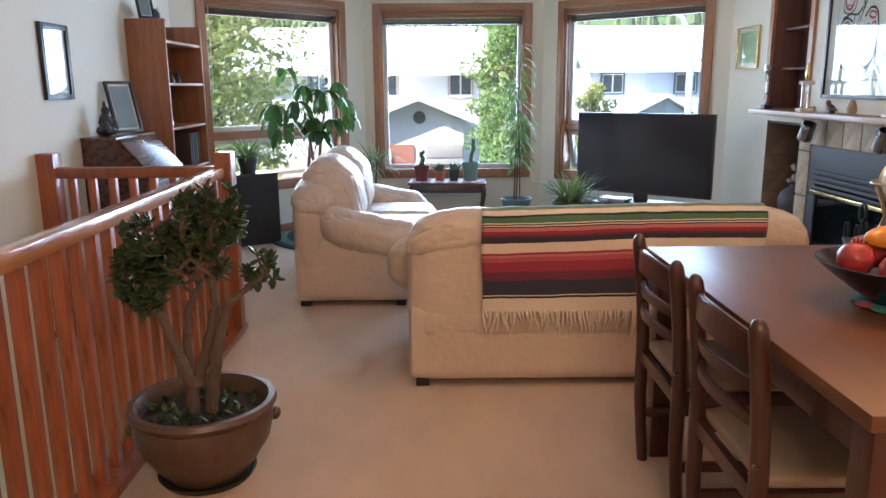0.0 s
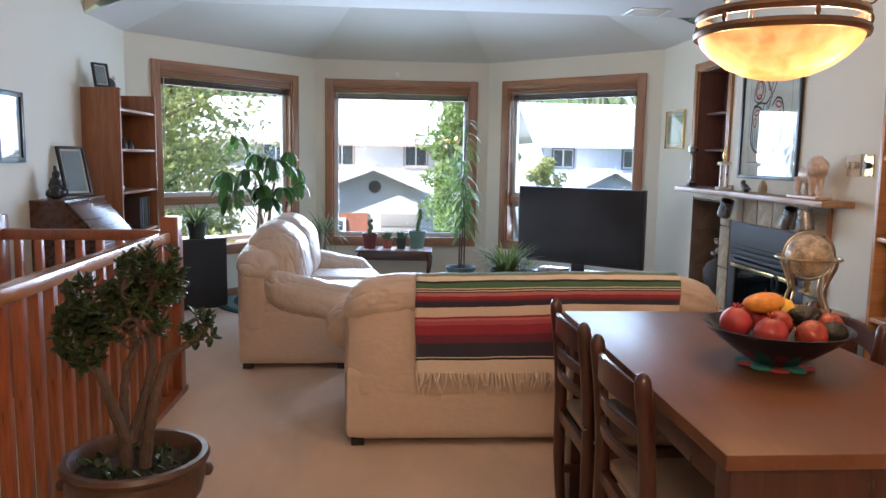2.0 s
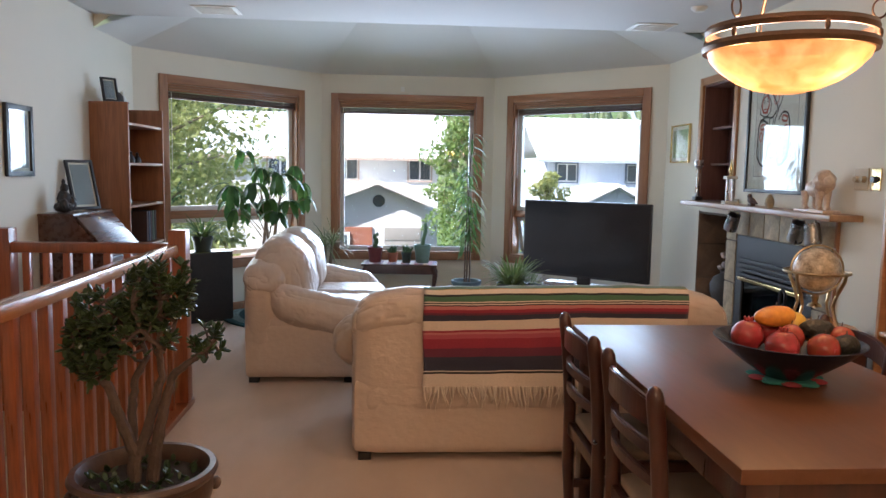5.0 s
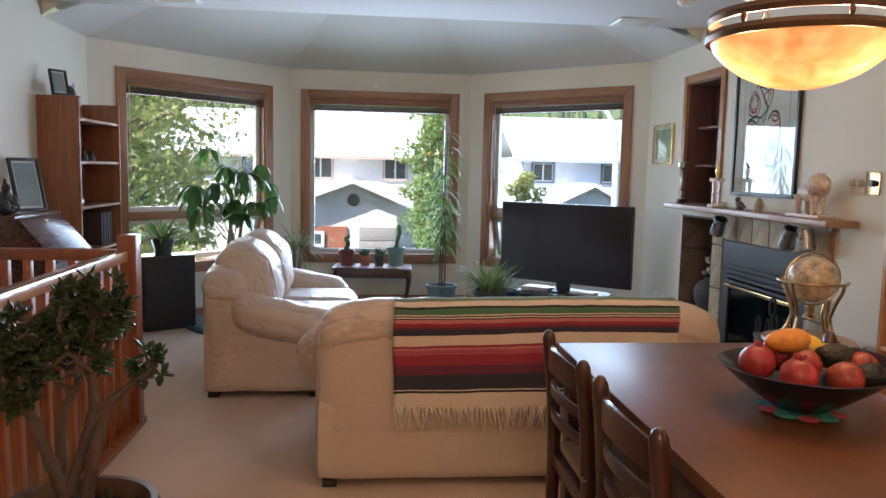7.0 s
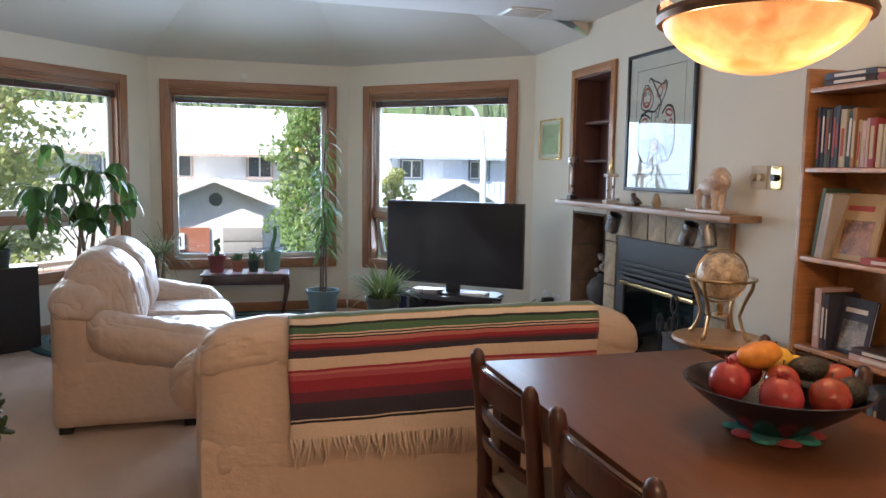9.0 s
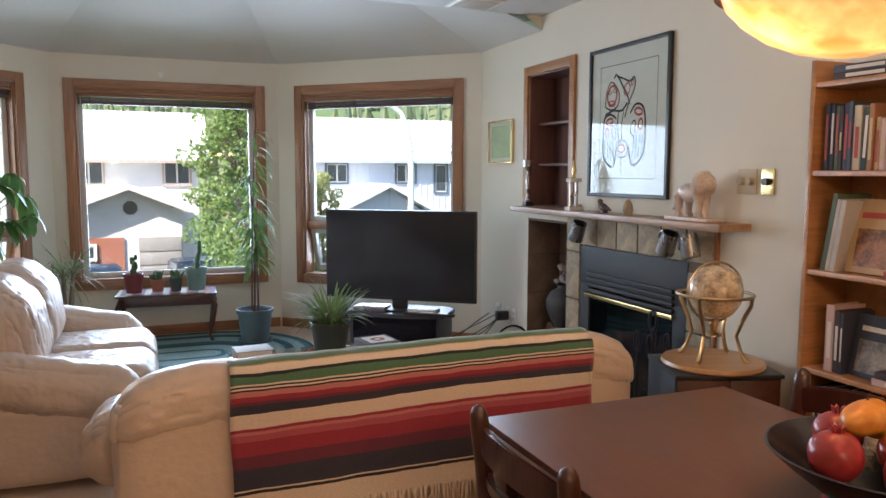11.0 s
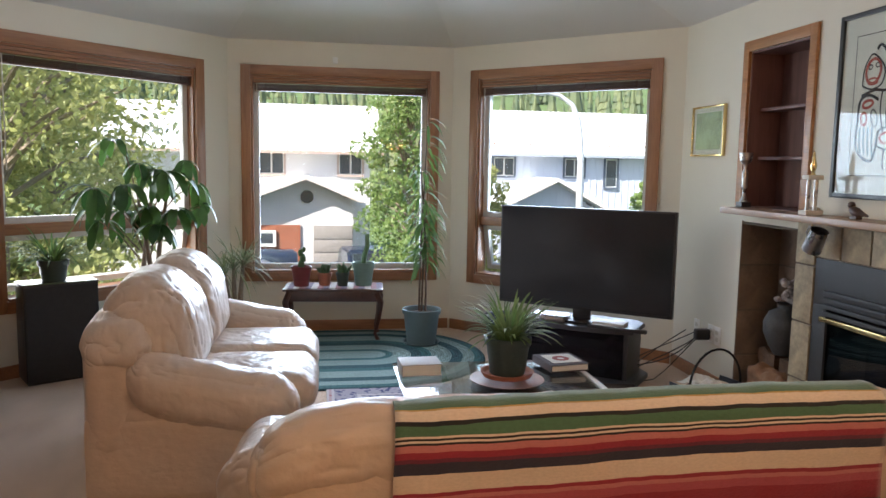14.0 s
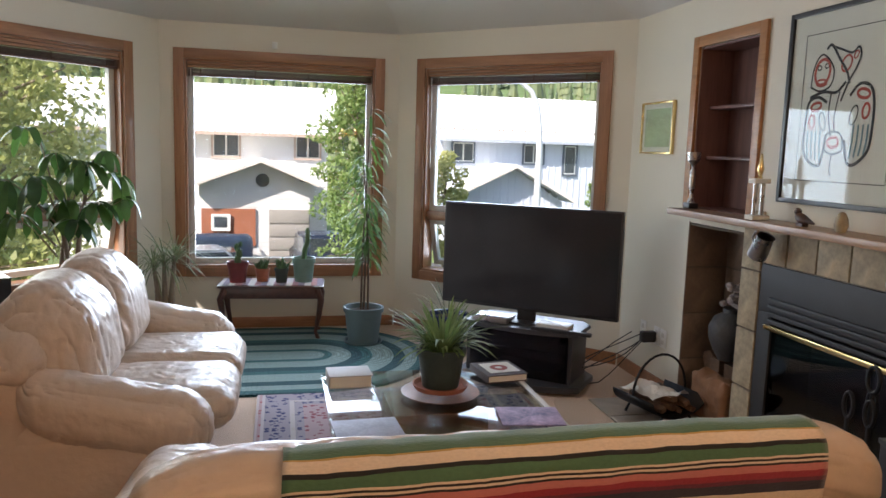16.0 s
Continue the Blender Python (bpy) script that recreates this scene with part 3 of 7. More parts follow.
sofa("sofa", "cream leather sofa with a striped blanket over its back", 1.78, 0.93, pose(1.04, 2.72, 0))
sofa("loveseat", "cream leather loveseat with plump wrinkled cushions", 1.48, 0.86, pose(-0.60, 4.75, 0, 0, 0, -90), 0.79, 0.56, 0.26, 0.90, 0.045, 0.09, 0.06, 0.09)

# ---- striped blanket ----
CREAM, INK, NAVY, MAROON, RED, ROSE, CORAL, GREEN = (0.62, 0.52, 0.42), (0.012, 0.012, 0.014), (0.028, 0.026, 0.045), (0.13, 0.018, 0.04), (0.27, 0.02, 0.04), (0.36, 0.065, 0.085), (0.44, 0.15, 0.14), (0.06, 0.14, 0.075)
TOTAL = 1.30
BANDS = [(0, CREAM), (0.070, INK), (0.078, CREAM), (0.083, NAVY), (0.15, MAROON), (0.19, RED), (0.235, ROSE), (0.258, CORAL), (0.268, RED), (0.275, CREAM),
         (0.325, NAVY), (0.347, MAROON), (0.357, RED), (0.372, CORAL), (0.387, CREAM), (0.391, INK), (0.396, CREAM), (0.400, INK), (0.405, CREAM), (0.41, GREEN),
         (0.430, INK), (0.438, CREAM), (0.466, (0.42, 0.27, 0.08)), (0.470, GREEN), (0.56, CREAM), (0.70, RED), (0.80, NAVY), (0.86, CREAM)]
BLANKET = stripes("serape_weave", [(p / TOTAL, c) for p, c in BANDS])
path = [(-0.022, 0.365), (-0.024, 0.52), (-0.026, 0.64), (-0.034, 0.735), (-0.026, 0.79), (0.0, 0.816), (0.035, 0.823), (0.075, 0.820), (0.115, 0.800), (0.165, 0.755), (0.22, 0.712), (0.33, 0.712), (0.42, 0.60)]
acc = [0.0]
for a, b in zip(path, path[1:]):
    acc.append(acc[-1] + math.dist(a, b))
bm = bmesh.new()
NU, NV = 70, 90
grid, vs = [], []
for j in range(NV + 1):
    s = acc[-1] * j / NV
    k = max(i for i in range(len(acc)) if acc[i] <= s + 1e-9)
    k = min(k, len(path) - 2)
    f = (s - acc[k]) / (acc[k + 1] - acc[k])
    y, z = (path[k][i] * (1 - f) + path[k + 1][i] * f for i in (0, 1))
    row = []
    for i in range(NU + 1):
        x = -0.565 + 1.235 * i / NU + 0.008 * noise.noise(Vector((s * 5, 1, 0)))
        r = 0.010 * noise.noise(Vector((x * 3, s * 4, 4))) + 0.004 * noise.noise(Vector((x * 9, s * 9, 7)))
        sag = 0.008 * math.sin(x * 2.6 + 0.6) if j > NV * 0.35 else 0.012 * math.sin(x * 2.6 + 0.6) * j / (NV * 0.35)
        v = bm.verts.new((x, y - abs(r) if z < 0.78 else y, z + (abs(r) if z > 0.78 else r * 0.4) + sag))
        row.append(v)
        vs.append(s)
    grid.append(row)
bm.verts.index_update()
for a, b in zip(grid, grid[1:]):
    for i in range(NU):
        bm.faces.new((a[i], a[i + 1], b[i + 1], b[i]))
lay = bm.loops.layers.uv.new("UVMap")
for f in bm.faces:
    for lo in f.loops:
        lo[lay].uv = (lo.vert.co.x, vs[lo.vert.index] / TOTAL)
blanket = thing("striped_blanket", "woven striped blanket with fringe, draped over the sofa back", "blanket", pose(1.04, 2.72, 0))
cloth = part("cloth", bm, BLANKET, blanket)
so = cloth.modifiers.new("thick", "SOLIDIFY")
so.thickness, so.offset = 0.005, 1
random.seed(5)
bm = bmesh.new()
for i in range(120):
    x = -0.56 + 1.225 * i / 119 + random.uniform(-0.004, 0.004)
    a, b = random.uniform(-0.028, 0.028), random.uniform(0.06, 0.125)
    y = random.uniform(0.028, 0.044)
    tube(bm, [(x, -0.026, 0.372), (x + a * 0.3, -y, 0.372 - b * 0.4), (x + a * 0.9, -y + 0.004, 0.372 - b * 0.75), (x + a, -0.024, 0.372 - b)], [0.0052, 0.0040, 0.0030, 0.0014], 5)
part("fringe", bm, mat("fringe_yarn", (0.62, 0.53, 0.43), 0.9), blanket, "loose cream yarn fringe")

# ---- dining table and chairs ----
t = thing("dining_table", "reddish-brown wooden dining table, polished top", "table", pose(1.415, 1.445, 0))
TX, TY = 0.385, 0.705
bar("tabletop", t, TABLEW, -TX, -TY, 0.742, TX, TY, 0.777, bevel=0.006)
for d in ((-TX + 0.05, -TY + 0.045, 0.64, -TX + 0.07, TY - 0.045, 0.742), (TX - 0.07, -TY + 0.045, 0.64, TX - 0.05, TY - 0.045, 0.742), (-TX + 0.07, -TY + 0.045, 0.64, TX - 0.07, -TY + 0.065, 0.742), (-TX + 0.07, TY - 0.065, 0.64, TX - 0.07, TY - 0.045, 0.742)):
    bar("apron", t, CHAIRW, *d)
for sx in (-1, 1):
    for sy in (-1, 1):
        x, y = sx * (TX - 0.06), sy * (TY - 0.06)
        bar("leg", t, CHAIRW, x - 0.036, y - 0.036, 0, x + 0.036, y + 0.036, 0.742, bevel=0.006)
SEATF = mat("taupe_seat_fabric", (0.30, 0.22, 0.15), 0.9, 0, 0.12, 12, 0.4, 300)


def dining_chair(m):
    c = thing("dining_chair", "dark reddish wooden dining chair with taupe fabric seat", "chair", m, "dining chairs")
    w = 0.20
    for s in (-1, 1):
        bm = bmesh.new()
        pts = [(0.02, 0), (0.008, 0.13), (0.0, 0.26), (0.0, 0.48), (-0.006, 0.58), (-0.016, 0.70), (-0.028, 0.80), (-0.031, 0.825), (-0.032, 0.84), (-0.0325, 0.846)]
        tube(bm, [(x, s * w, z) for x, z in pts], [0.019, 0.020, 0.022, 0.023, 0.022, 0.022, 0.023, 0.021, 0.014, 0.004], 12)
        post = part("back_post", bm, CHAIRW, c)
        for z in (0.745, 0.50):
            b2 = bmesh.new()
            lathe(b2, [(0.0, 0), (0.008, 0), (0.007, 0.003), (0, 0.003)], 10)
            sc = part("screw_cap", b2, PEWTER, post, "small steel screw cap")
            sc.matrix_local = pose(-0.018, s * w + s * 0.016, z, -90 * s, 0, 0)
        bm = bmesh.new()
        box(bm, 0.37, s * w - 0.018, 0, 0.408, s * w + 0.018, 0.43, bevel=0.006)
        part("front_leg", bm, CHAIRW, c)
        bar("stretcher", c, CHAIRW, 0.02, s * w - 0.010, 0.17, 0.37, s * w + 0.010, 0.20)
        bar("seat_rail", c, CHAIRW, 0.02, s * w - 0.012, 0.385, 0.37, s * w + 0.012, 0.43)

    def slat(name, z0, z1, x0, crown):
        b3 = bmesh.new()
        n = 12
        prev = None
        for i in range(n + 1):
            f = i / n * 2 - 1
            x = x0 - 0.038 * (1 - f * f)
            top = z1 + crown * (1 - f * f)
            bot = z0 + crown * 0.55 * (1 - f * f)
            q = [b3.verts.new((x + dx, f * (w - 0.012), z)) for dx, z in ((-0.009, bot), (0.009, bot), (0.009, top), (-0.009, top))]
            if prev:
                for k in range(4):
                    b3.faces.new((prev[k], prev[(k + 1) % 4], q[(k + 1) % 4], q[k]))
            else:
                b3.faces.new(q[::-1])
            prev = q
        b3.faces.new(prev)
        bmesh.ops.bevel(b3, geom=[e for e in b3.edges if abs(e.verts[0].co.y - e.verts[1].co.y) > 0.01], offset=0.004, segments=2, affect="EDGES")
        part(name, b3, CHAIRW, c)

    slat("crest_rail", 0.728, 0.795, -0.018, 0.026)
    slat("back_slat", 0.655, 0.685, -0.008, 0.012)
    slat("back_slat", 0.575, 0.605, -0.004, 0.012)
    bar("rear_rail", c, CHAIRW, -0.01, -w + 0.016, 0.385, 0.012, w - 0.016, 0.43)
    bm = bmesh.new()
    cushion(bm, 0.015, -w + 0.005, 0.425, 0.42, w - 0.005, 0.468, 0.02, 8, 0.012)
    part("seat", bm, SEATF, c, "taupe upholstered seat")
    return c


ch = dining_chair(pose(1.005, 1.845, 0))
copy_thing(ch, pose(1.005, 1.285, 0))
copy_thing(ch, pose(1.93, 1.30, 0, 0, 0, 180))
copy_thing(ch, pose(1.93, 1.82, 0, 0, 0, 180))

# ---- stair railing ----
r = thing("stair_railing", "reddish wooden stair railing with square balusters", "railing", pose(0, 0, 0))
bm = bmesh.new()
box(bm, -0.905, -2.2, 0.875, -0.835, 3.50, 0.935, bevel=0.018)
part("hand_rail", bm, RAILT, r, "polished lighter wooden hand rail")
bm = bmesh.new()
box(bm, -1.79, 3.52, 0.875, -0.90, 3.585, 0.935, bevel=0.016)
part("hand_rail", bm, RAILW, r)
bar("base_plate", r, RAILW, -0.93, -2.2, 0.0, -0.80, 3.63, 0.035)
bar("base_plate", r, RAILW, -1.83, 3.49, 0.0, -0.93, 3.62, 0.035)
for x in (-0.85, -1.82 + 0.035):
    bm = bmesh.new()
    box(bm, x - 0.048, 3.505, 0.035, x + 0.048, 3.60, 1.01, bevel=0.008)
    part("newel_post", bm, RAILW, r)
bm = bmesh.new()
box(bm, -0.019, -0.019, 0.0, 0.019, 0.019, 0.845, bevel=0.003)
BAL = mesh_of(bm, "baluster", RAILW)
for i in range(45):
    piece("baluster", BAL, r, pose(-0.87, 3.40 - i * 0.118, 0.033))
for i in range(7):
    piece("baluster", BAL, r, pose(-1.02 - i * 0.108, 3.552, 0.033))

# ---- fireplace wall ----
f = thing("fireplace", "black gas fireplace insert with louvres and brass trim", "fireplace", pose(XR, 0, 0))
for d in ((-0.012, FY0, 0.72, 0.02, FY1, 0.95), (-0.012, FY0, 0.10, 0.02, FY0 + 0.10, 0.72), (-0.012, FY1 - 0.10, 0.10, 0.02, FY1, 0.72), (-0.012, FY0, 0.0, 0.02, FY1, 0.10)):
    bar("surround_panel", f, FIREBLACK, *d, label="matte black steel panel")
for i in range(4):
    bar("louvre", f, FIREBLACK, -0.03, FY0 + 0.09, 0.675 + i * 0.034, -0.008, FY1 - 0.09, 0.697 + i * 0.034, bevel=0.004)
bar("brass_trim", f, BRASS, -0.036, FY0 + 0.08, 0.645, -0.012, FY1 - 0.08, 0.668, label="polished brass trim bar")
bm = bmesh.new()
for d in ((0.3, FY0, 0, 0.32, FY1, 0.95), (0.021, FY0 + 0.003, 0.004, 0.30, FY0 + 0.015, 0.94), (0.021, FY1 - 0.015, 0.004, 0.30, FY1 - 0.003, 0.94), (0.021, FY0 + 0.015, 0.92, 0.30, FY1 - 0.015, 0.94), (0.021, FY0 + 0.015, 0.004, 0.30, FY1 - 0.015, 0.02)):
    box(bm, *d)
part("firebox", bm, FIREBLACK, f)
bm = bmesh.new()
box(bm, 0.0, FY0 + 0.10, 0.10, 0.004, FY1 - 0.10, 0.645)
part("glass_door", bm, glass("smoked_glass", (0.35, 0.35, 0.36)), f, "smoked glass door")
for k in range(3):
    bm = bmesh.new()
    blob(bm, (0.16, 3.75 + k * 0.2, 0.17 + 0.04 * (k % 2)), (0.05, 0.18, 0.045), 3, Euler((0.1 * k, 0, 0.4 - 0.35 * k)).to_matrix(), 0.3, 4)
    part("ceramic_log", bm, GREYBARK, f, "grey ceramic log")

sur = thing("wall_tiles", "tan stone tiles around the fireplace", "tiles", pose(XR, 0, 0), kind="structure")
bm = bmesh.new()
box(bm, -0.006, 3.27, 0.952, 0, 4.46, 1.13)
box(bm, -0.006, 4.445, 0, 0, 4.60, 0.952)
box(bm, -0.006, 3.27, 0, 0, 3.458, 0.952)
part("grout", bm, GROUT, sur)


def slab(w, h, t=0.011, mt=STONET, name="tile"):
    b = bmesh.new()
    box(b, -t, -w / 2, -h / 2, 0, w / 2, h / 2, bevel=0.004)
    return mesh_of(b, name, mt)


TL = slab(0.188, 0.165)
for i in range(6):
    piece("tile", TL, sur, pose(-0.006, 3.37 + i * 0.198, 1.04))
TL = slab(0.148, 0.29)
for i in range(4):
    piece("tile", TL, sur, pose(-0.006, 4.523, 0.155 + i * 0.30))
TL = slab(0.176, 0.29)
for i in range(3):
    piece("tile", TL, sur, pose(-0.006, 3.365, 0.155 + i * 0.30))
bar("edge_strip", sur, FIR, -0.02, 3.25, 0.0, 0, 3.27, 1.13, label="fir edge strip")

m = thing("mantel_shelf", "long pale wooden mantel shelf above the fireplace", "mantel", pose(XR, 0, 0))
bm = bmesh.new()
box(bm, -0.185, 3.06, 1.132, 0, 5.08, 1.168, bevel=0.008)
part("shelf", bm, MANTELW, m)

# tall niche above, firewood recess below
n = thing("wall_niche", "tall dark wood-lined niche with small shelves", "niche", pose(XR, 0, 0), kind="structure")
bm = bmesh.new()
for d in ((0.20, NY0, NZ0, 0.22, NY1, NZ1), (0.001, NY0 + 0.002, NZ0, 0.20, NY0 + 0.012, NZ1 - 0.012), (0.001, NY1 - 0.012, NZ0, 0.20, NY1 - 0.002, NZ1 - 0.012), (0.001, NY0 + 0.002, NZ1 - 0.012, 0.20, NY1 - 0.002, NZ1 - 0.002), (0.001, NY0 + 0.002, NZ0 - 0.03, 0.20, NY1 - 0.002, NZ0)):
    box(bm, *d)
part("lining", bm, NICHEW, n)
for z in (1.44, 1.72):
    bar("niche_shelf", n, NICHEW, 0.07, NY0, z, 0.20, NY1, z + 0.018)
bar("casing", n, OAK, -0.02, NY0 - 0.055, 1.17, 0, NY0, NZ1 + 0.06)
bar("casing", n, OAK, -0.02, NY1, 1.17, 0, NY1 + 0.055, NZ1 + 0.06)
bar("casing", n, OAK, -0.02, NY0, NZ1, 0, NY1, NZ1 + 0.06)
rec = thing("firewood_recess", "dark slate-tiled firewood recess beside the fireplace", "recess", pose(XR, 0, 0), kind="structure")
bm = bmesh.new()
for d in ((0.26, NY0, 0, 0.28, NY1, 1.1), (0.001, NY0 + 0.002, 0, 0.26, NY0 + 0.008, 1.075), (0.001, NY1 - 0.008, 0, 0.26, NY1 - 0.002, 1.075), (0.001, NY0 + 0.002, 1.065, 0.26, NY1 - 0.002, 1.075)):
    box(bm, *d)
part("backing", bm, GROUT, rec)
TL = slab(0.262, 0.262, 0.008, SLATE)
for i in range(4):
    for j in range(2):
        piece("tile", TL, rec, pose(0.26, NY0 + 0.14 + j * 0.272, 0.14 + i * 0.272))
        if j == 0:
            piece("tile", TL, rec, pose(0.127 + j * 0.272 - 0.0, NY1 - 0.008, 0.14 + i * 0.272, 0, 0, 90))
hb = thing("hearth", "flat slate hearth tiles on the carpet", "hearth", pose(0, 0, 0), kind="structure")
TL = slab(0.29, 0.29, 0.012, HEARTH)
for i in range(2):
    for j in range(7):
        piece("tile", TL, hb, pose(2.40 + i * 0.296, 3.32 + j * 0.297, 0.002, 0, 90, 0))

# ---- television ----
TVM = Matrix.Translation((1.99, 5.68, 0)) @ Matrix.Rotation(math.atan2(-0.731, 0.923), 4, "Z")
tv = thing("television", "large flat black television on a low stand", "television", TVM)
bm = bmesh.new()
box(bm, -0.585, -0.015, 0.455, 0.585, 0.03, 1.118, bevel=0.006)
part("casing", bm, BLACK, tv)
bm = bmesh.new()
box(bm, -0.572, -0.0175, 0.475, 0.572, -0.0155, 1.106)
part("screen", bm, SCREEN, tv, "dark glossy screen")
bm = bmesh.new()
box(bm, -0.06, 0.0, 0.385, 0.06, 0.03, 0.46, bevel=0.008)
part("neck", bm, BLACK, tv)
bm = bmesh.new()
box(bm, -0.22, -0.10, 0.381, 0.22, 0.12, 0.393, bevel=0.006)
part("foot_plate", bm, BLACK, tv)
ts = thing("tv_stand", "low dark television stand with glass front and rounded base", "tv stand", TVM)


def bowed(x, y0, bow, y1, z0, z1):
    """A board with a bowed front edge."""
    b = bmesh.new()
    pts = [(x * (i / 8 - 1), y0 - bow * (1 - (i / 8 - 1) ** 2)) for i in range(17)] + [(x, y1 - 0.08), (x * 0.82, y1), (-x * 0.82, y1), (-x, y1 - 0.08)]
    lo = [b.verts.new((p, q, z0)) for p, q in pts]
    hi = [b.verts.new((p, q, z1)) for p, q in pts]
    b.faces.new(lo[::-1])
    b.faces.new(hi)
    for i in range(len(pts)):
        j = (i + 1) % len(pts)
        b.faces.new((lo[i], lo[j], hi[j], hi[i]))
    bmesh.ops.bevel(b, geom=[e for e in b.edges if abs(e.verts[0].co.z - e.verts[1].co.z) < 1e-4], offset=0.005, segments=2, affect="EDGES")
    return b


STANDB = mat("black_laminate", (0.045, 0.047, 0.054), 0.4, 0, 0.15, 8, 0.05, 150)
part("top", bowed(0.38, -0.12, 0.07, 0.24, 0.352, 0.38), STANDB, ts, "bowed black top")
part("plinth", bowed(0.41, -0.15, 0.12, 0.25, 0.018, 0.055), STANDB, ts, "bowed black plinth")
for x in (-0.335, 0.335):
    bar("side_panel", ts, STANDB, x - 0.012, -0.12, 0.055, x + 0.012, 0.20, 0.352)
bar("back_panel", ts, STANDB, -0.323, 0.185, 0.055, 0.323, 0.20, 0.352)
bar("shelf", ts, STANDB, -0.323, -0.11, 0.215, 0.323, 0.185, 0.230)
bm = bmesh.new()
box(bm, -0.32, -0.128, 0.06, 0.32, -0.123, 0.348)
part("glass_front", bm, glass("smoked_glass_front", (0.45, 0.47, 0.5)), ts, "smoked glass front")
for x in (-0.32, 0.32):
    for y in (-0.14, 0.2):
        bm = bmesh.new()
        lathe(bm, [(0, 0), (0.018, 0), (0.02, 0.009), (0.018, 0.018), (0, 0.018)], 12)
        ca2 = part("castor", bm, PEWTER, ts)
        ca2.matrix_local = pose(x, y, 0)
for x, w, h, z in ((-0.02, 0.21, 0.06, 0.2305), (0.0, 0.20, 0.045, 0.056)):
    bm = bmesh.new()
    box(bm, x - w, -0.09, z, x + w, 0.15, z + h, bevel=0.004)
    solo("disc_player", bm, mat("grey_metal_case", (0.16, 0.16, 0.17), 0.4, 0.5), "grey disc player inside the television stand", "player", TVM)


# ---- outside ----
GZ = -3.7
GRASS = mat("lawn", (0.09, 0.14, 0.035), 0.95, 0, 0.3, 0.6, 0.4, 12)
ASPH = mat("asphalt", (0.055, 0.055, 0.057), 0.9, 0, 0.2, 0.8, 0.3, 40)
METALROOF = mat("white_metal_roof", (0.80, 0.80, 0.79), 0.5, 0.0, 0.04, 0.5, 0.1, 20)
CREAMSIDE = mat("cream_siding", (0.66, 0.63, 0.61), 0.8, 0, 0.06, 0.7, 0.1, 12)
BLUESIDE = mat("blue_grey_siding", (0.52, 0.55, 0.62), 0.8, 0, 0.06, 0.7, 0.1, 12)
REDSIDE = mat("red_cedar_boards", (0.30, 0.10, 0.05), 0.8, 0, 0.15, 2, 0.2, 12)
BROWNTRIM = mat("brown_fascia", (0.42, 0.31, 0.25), 0.7)
PALETRIM = mat("pale_fascia", (0.62, 0.55, 0.50), 0.7)
DARKPANE = mat("far_window_pane", (0.05, 0.06, 0.07), 0.08, 0, 0.2, 1.5, 0)
DOORGREY = mat("garage_door_paint", (0.30, 0.27, 0.24), 0.6)
bm = bmesh.new()
N = 40
rows = []
for j in range(N + 1):
    y = 7.6 + (j / N) ** 2.4 * 900
    row = []
    for i in range(N + 1):
        f = i / N * 2 - 1
        x = f * abs(f) * (60 + y * 1.2) * 1.2
        z = GZ + max(0, y - 60) * 0.055 + (max(0, y - 110) * 0.10) + (6 * noise.noise(Vector((x * 0.01, y * 0.01, 0))) if y > 80 else 0)
        row.append(bm.verts.new((x, y, z)))
    rows.append(row)
for a, b in zip(rows, rows[1:]):
    for i in range(N):
        bm.faces.new((a[i], a[i + 1], b[i + 1], b[i]))
v = [bm.verts.new(p) for p in ((-900, -900, GZ), (900, -900, GZ), (900, 7.6, GZ), (-900, 7.6, GZ))]
bm.faces.new(v)
solo("ground", bm, GRASS, "green lawn rising to a wooded hillside", "ground", kind="structure")
bm = bmesh.new()
box(bm, -120, 19, GZ - 0.1, 120, 27, GZ + 0.02)
box(bm, -3.5, 27, GZ - 0.1, 3.5, 34.3, GZ + 0.03)
box(bm, 7.0, 27, GZ - 0.1, 14, 34.3, GZ + 0.03)
solo("road", bm, ASPH, "grey asphalt street with two driveways", "road", kind="structure", smooth=False)


def prism(bm, pts, y0, y1):
    a = [bm.verts.new((x, y0, z)) for x, z in pts]
    b = [bm.verts.new((x, y1, z)) for x, z in pts]
    bm.faces.new(a)
    bm.faces.new(b[::-1])
    for i in range(len(pts)):
        j = (i + 1) % len(pts)
        bm.faces.new((a[j], a[i], b[i], b[j]))


def far_window(parent, x0, z0, x1, z1, y, mt, bars=1):
    b = bmesh.new()
    w = 0.09
    for d in ((x0 - w, y - 0.08, z0 - w, x0, y, z1 + w), (x1, y - 0.08, z0 - w, x1 + w, y, z1 + w), (x0, y - 0.08, z1, x1, y, z1 + w), (x0, y - 0.08, z0 - w, x1, y, z0)):
        box(b, *d)
    wn = part("window", b, mt, parent, smooth=False)
    for k in range(bars + 1):
        a = x0 + (x1 - x0) * k / (bars + 1)
        c = x0 + (x1 - x0) * (k + 1) / (bars + 1)
        b = bmesh.new()
        box(b, a + 0.04, y - 0.065, z0 + 0.05, c - 0.04, y - 0.052, z1 - 0.05)
        part("pane", b, DARKPANE, wn, smooth=False)
    b = bmesh.new()
    box(b, x0, y - 0.05, z0, x1, y - 0.001, z1)
    part("sash", b, WHITEP, wn, smooth=False) if bars == 0 else part("sash", b, VINYL, wn, smooth=False)
    return wn


def roof_ribs(bm, x0, x1, y0, z0, y1, z1, step=0.30):
    n = int((x1 - x0) / step)
    for i in range(n + 1):
        x = x0 + (x1 - x0) * i / n
        g = box(bm, x - 0.02, 0, 0, x + 0.02, 1, 0.045)
        for v in g:
            f = v.co.y
            v.co.y, v.co.z = y0 + (y1 - y0) * f, z0 + (z1 - z0) * f + v.co.z


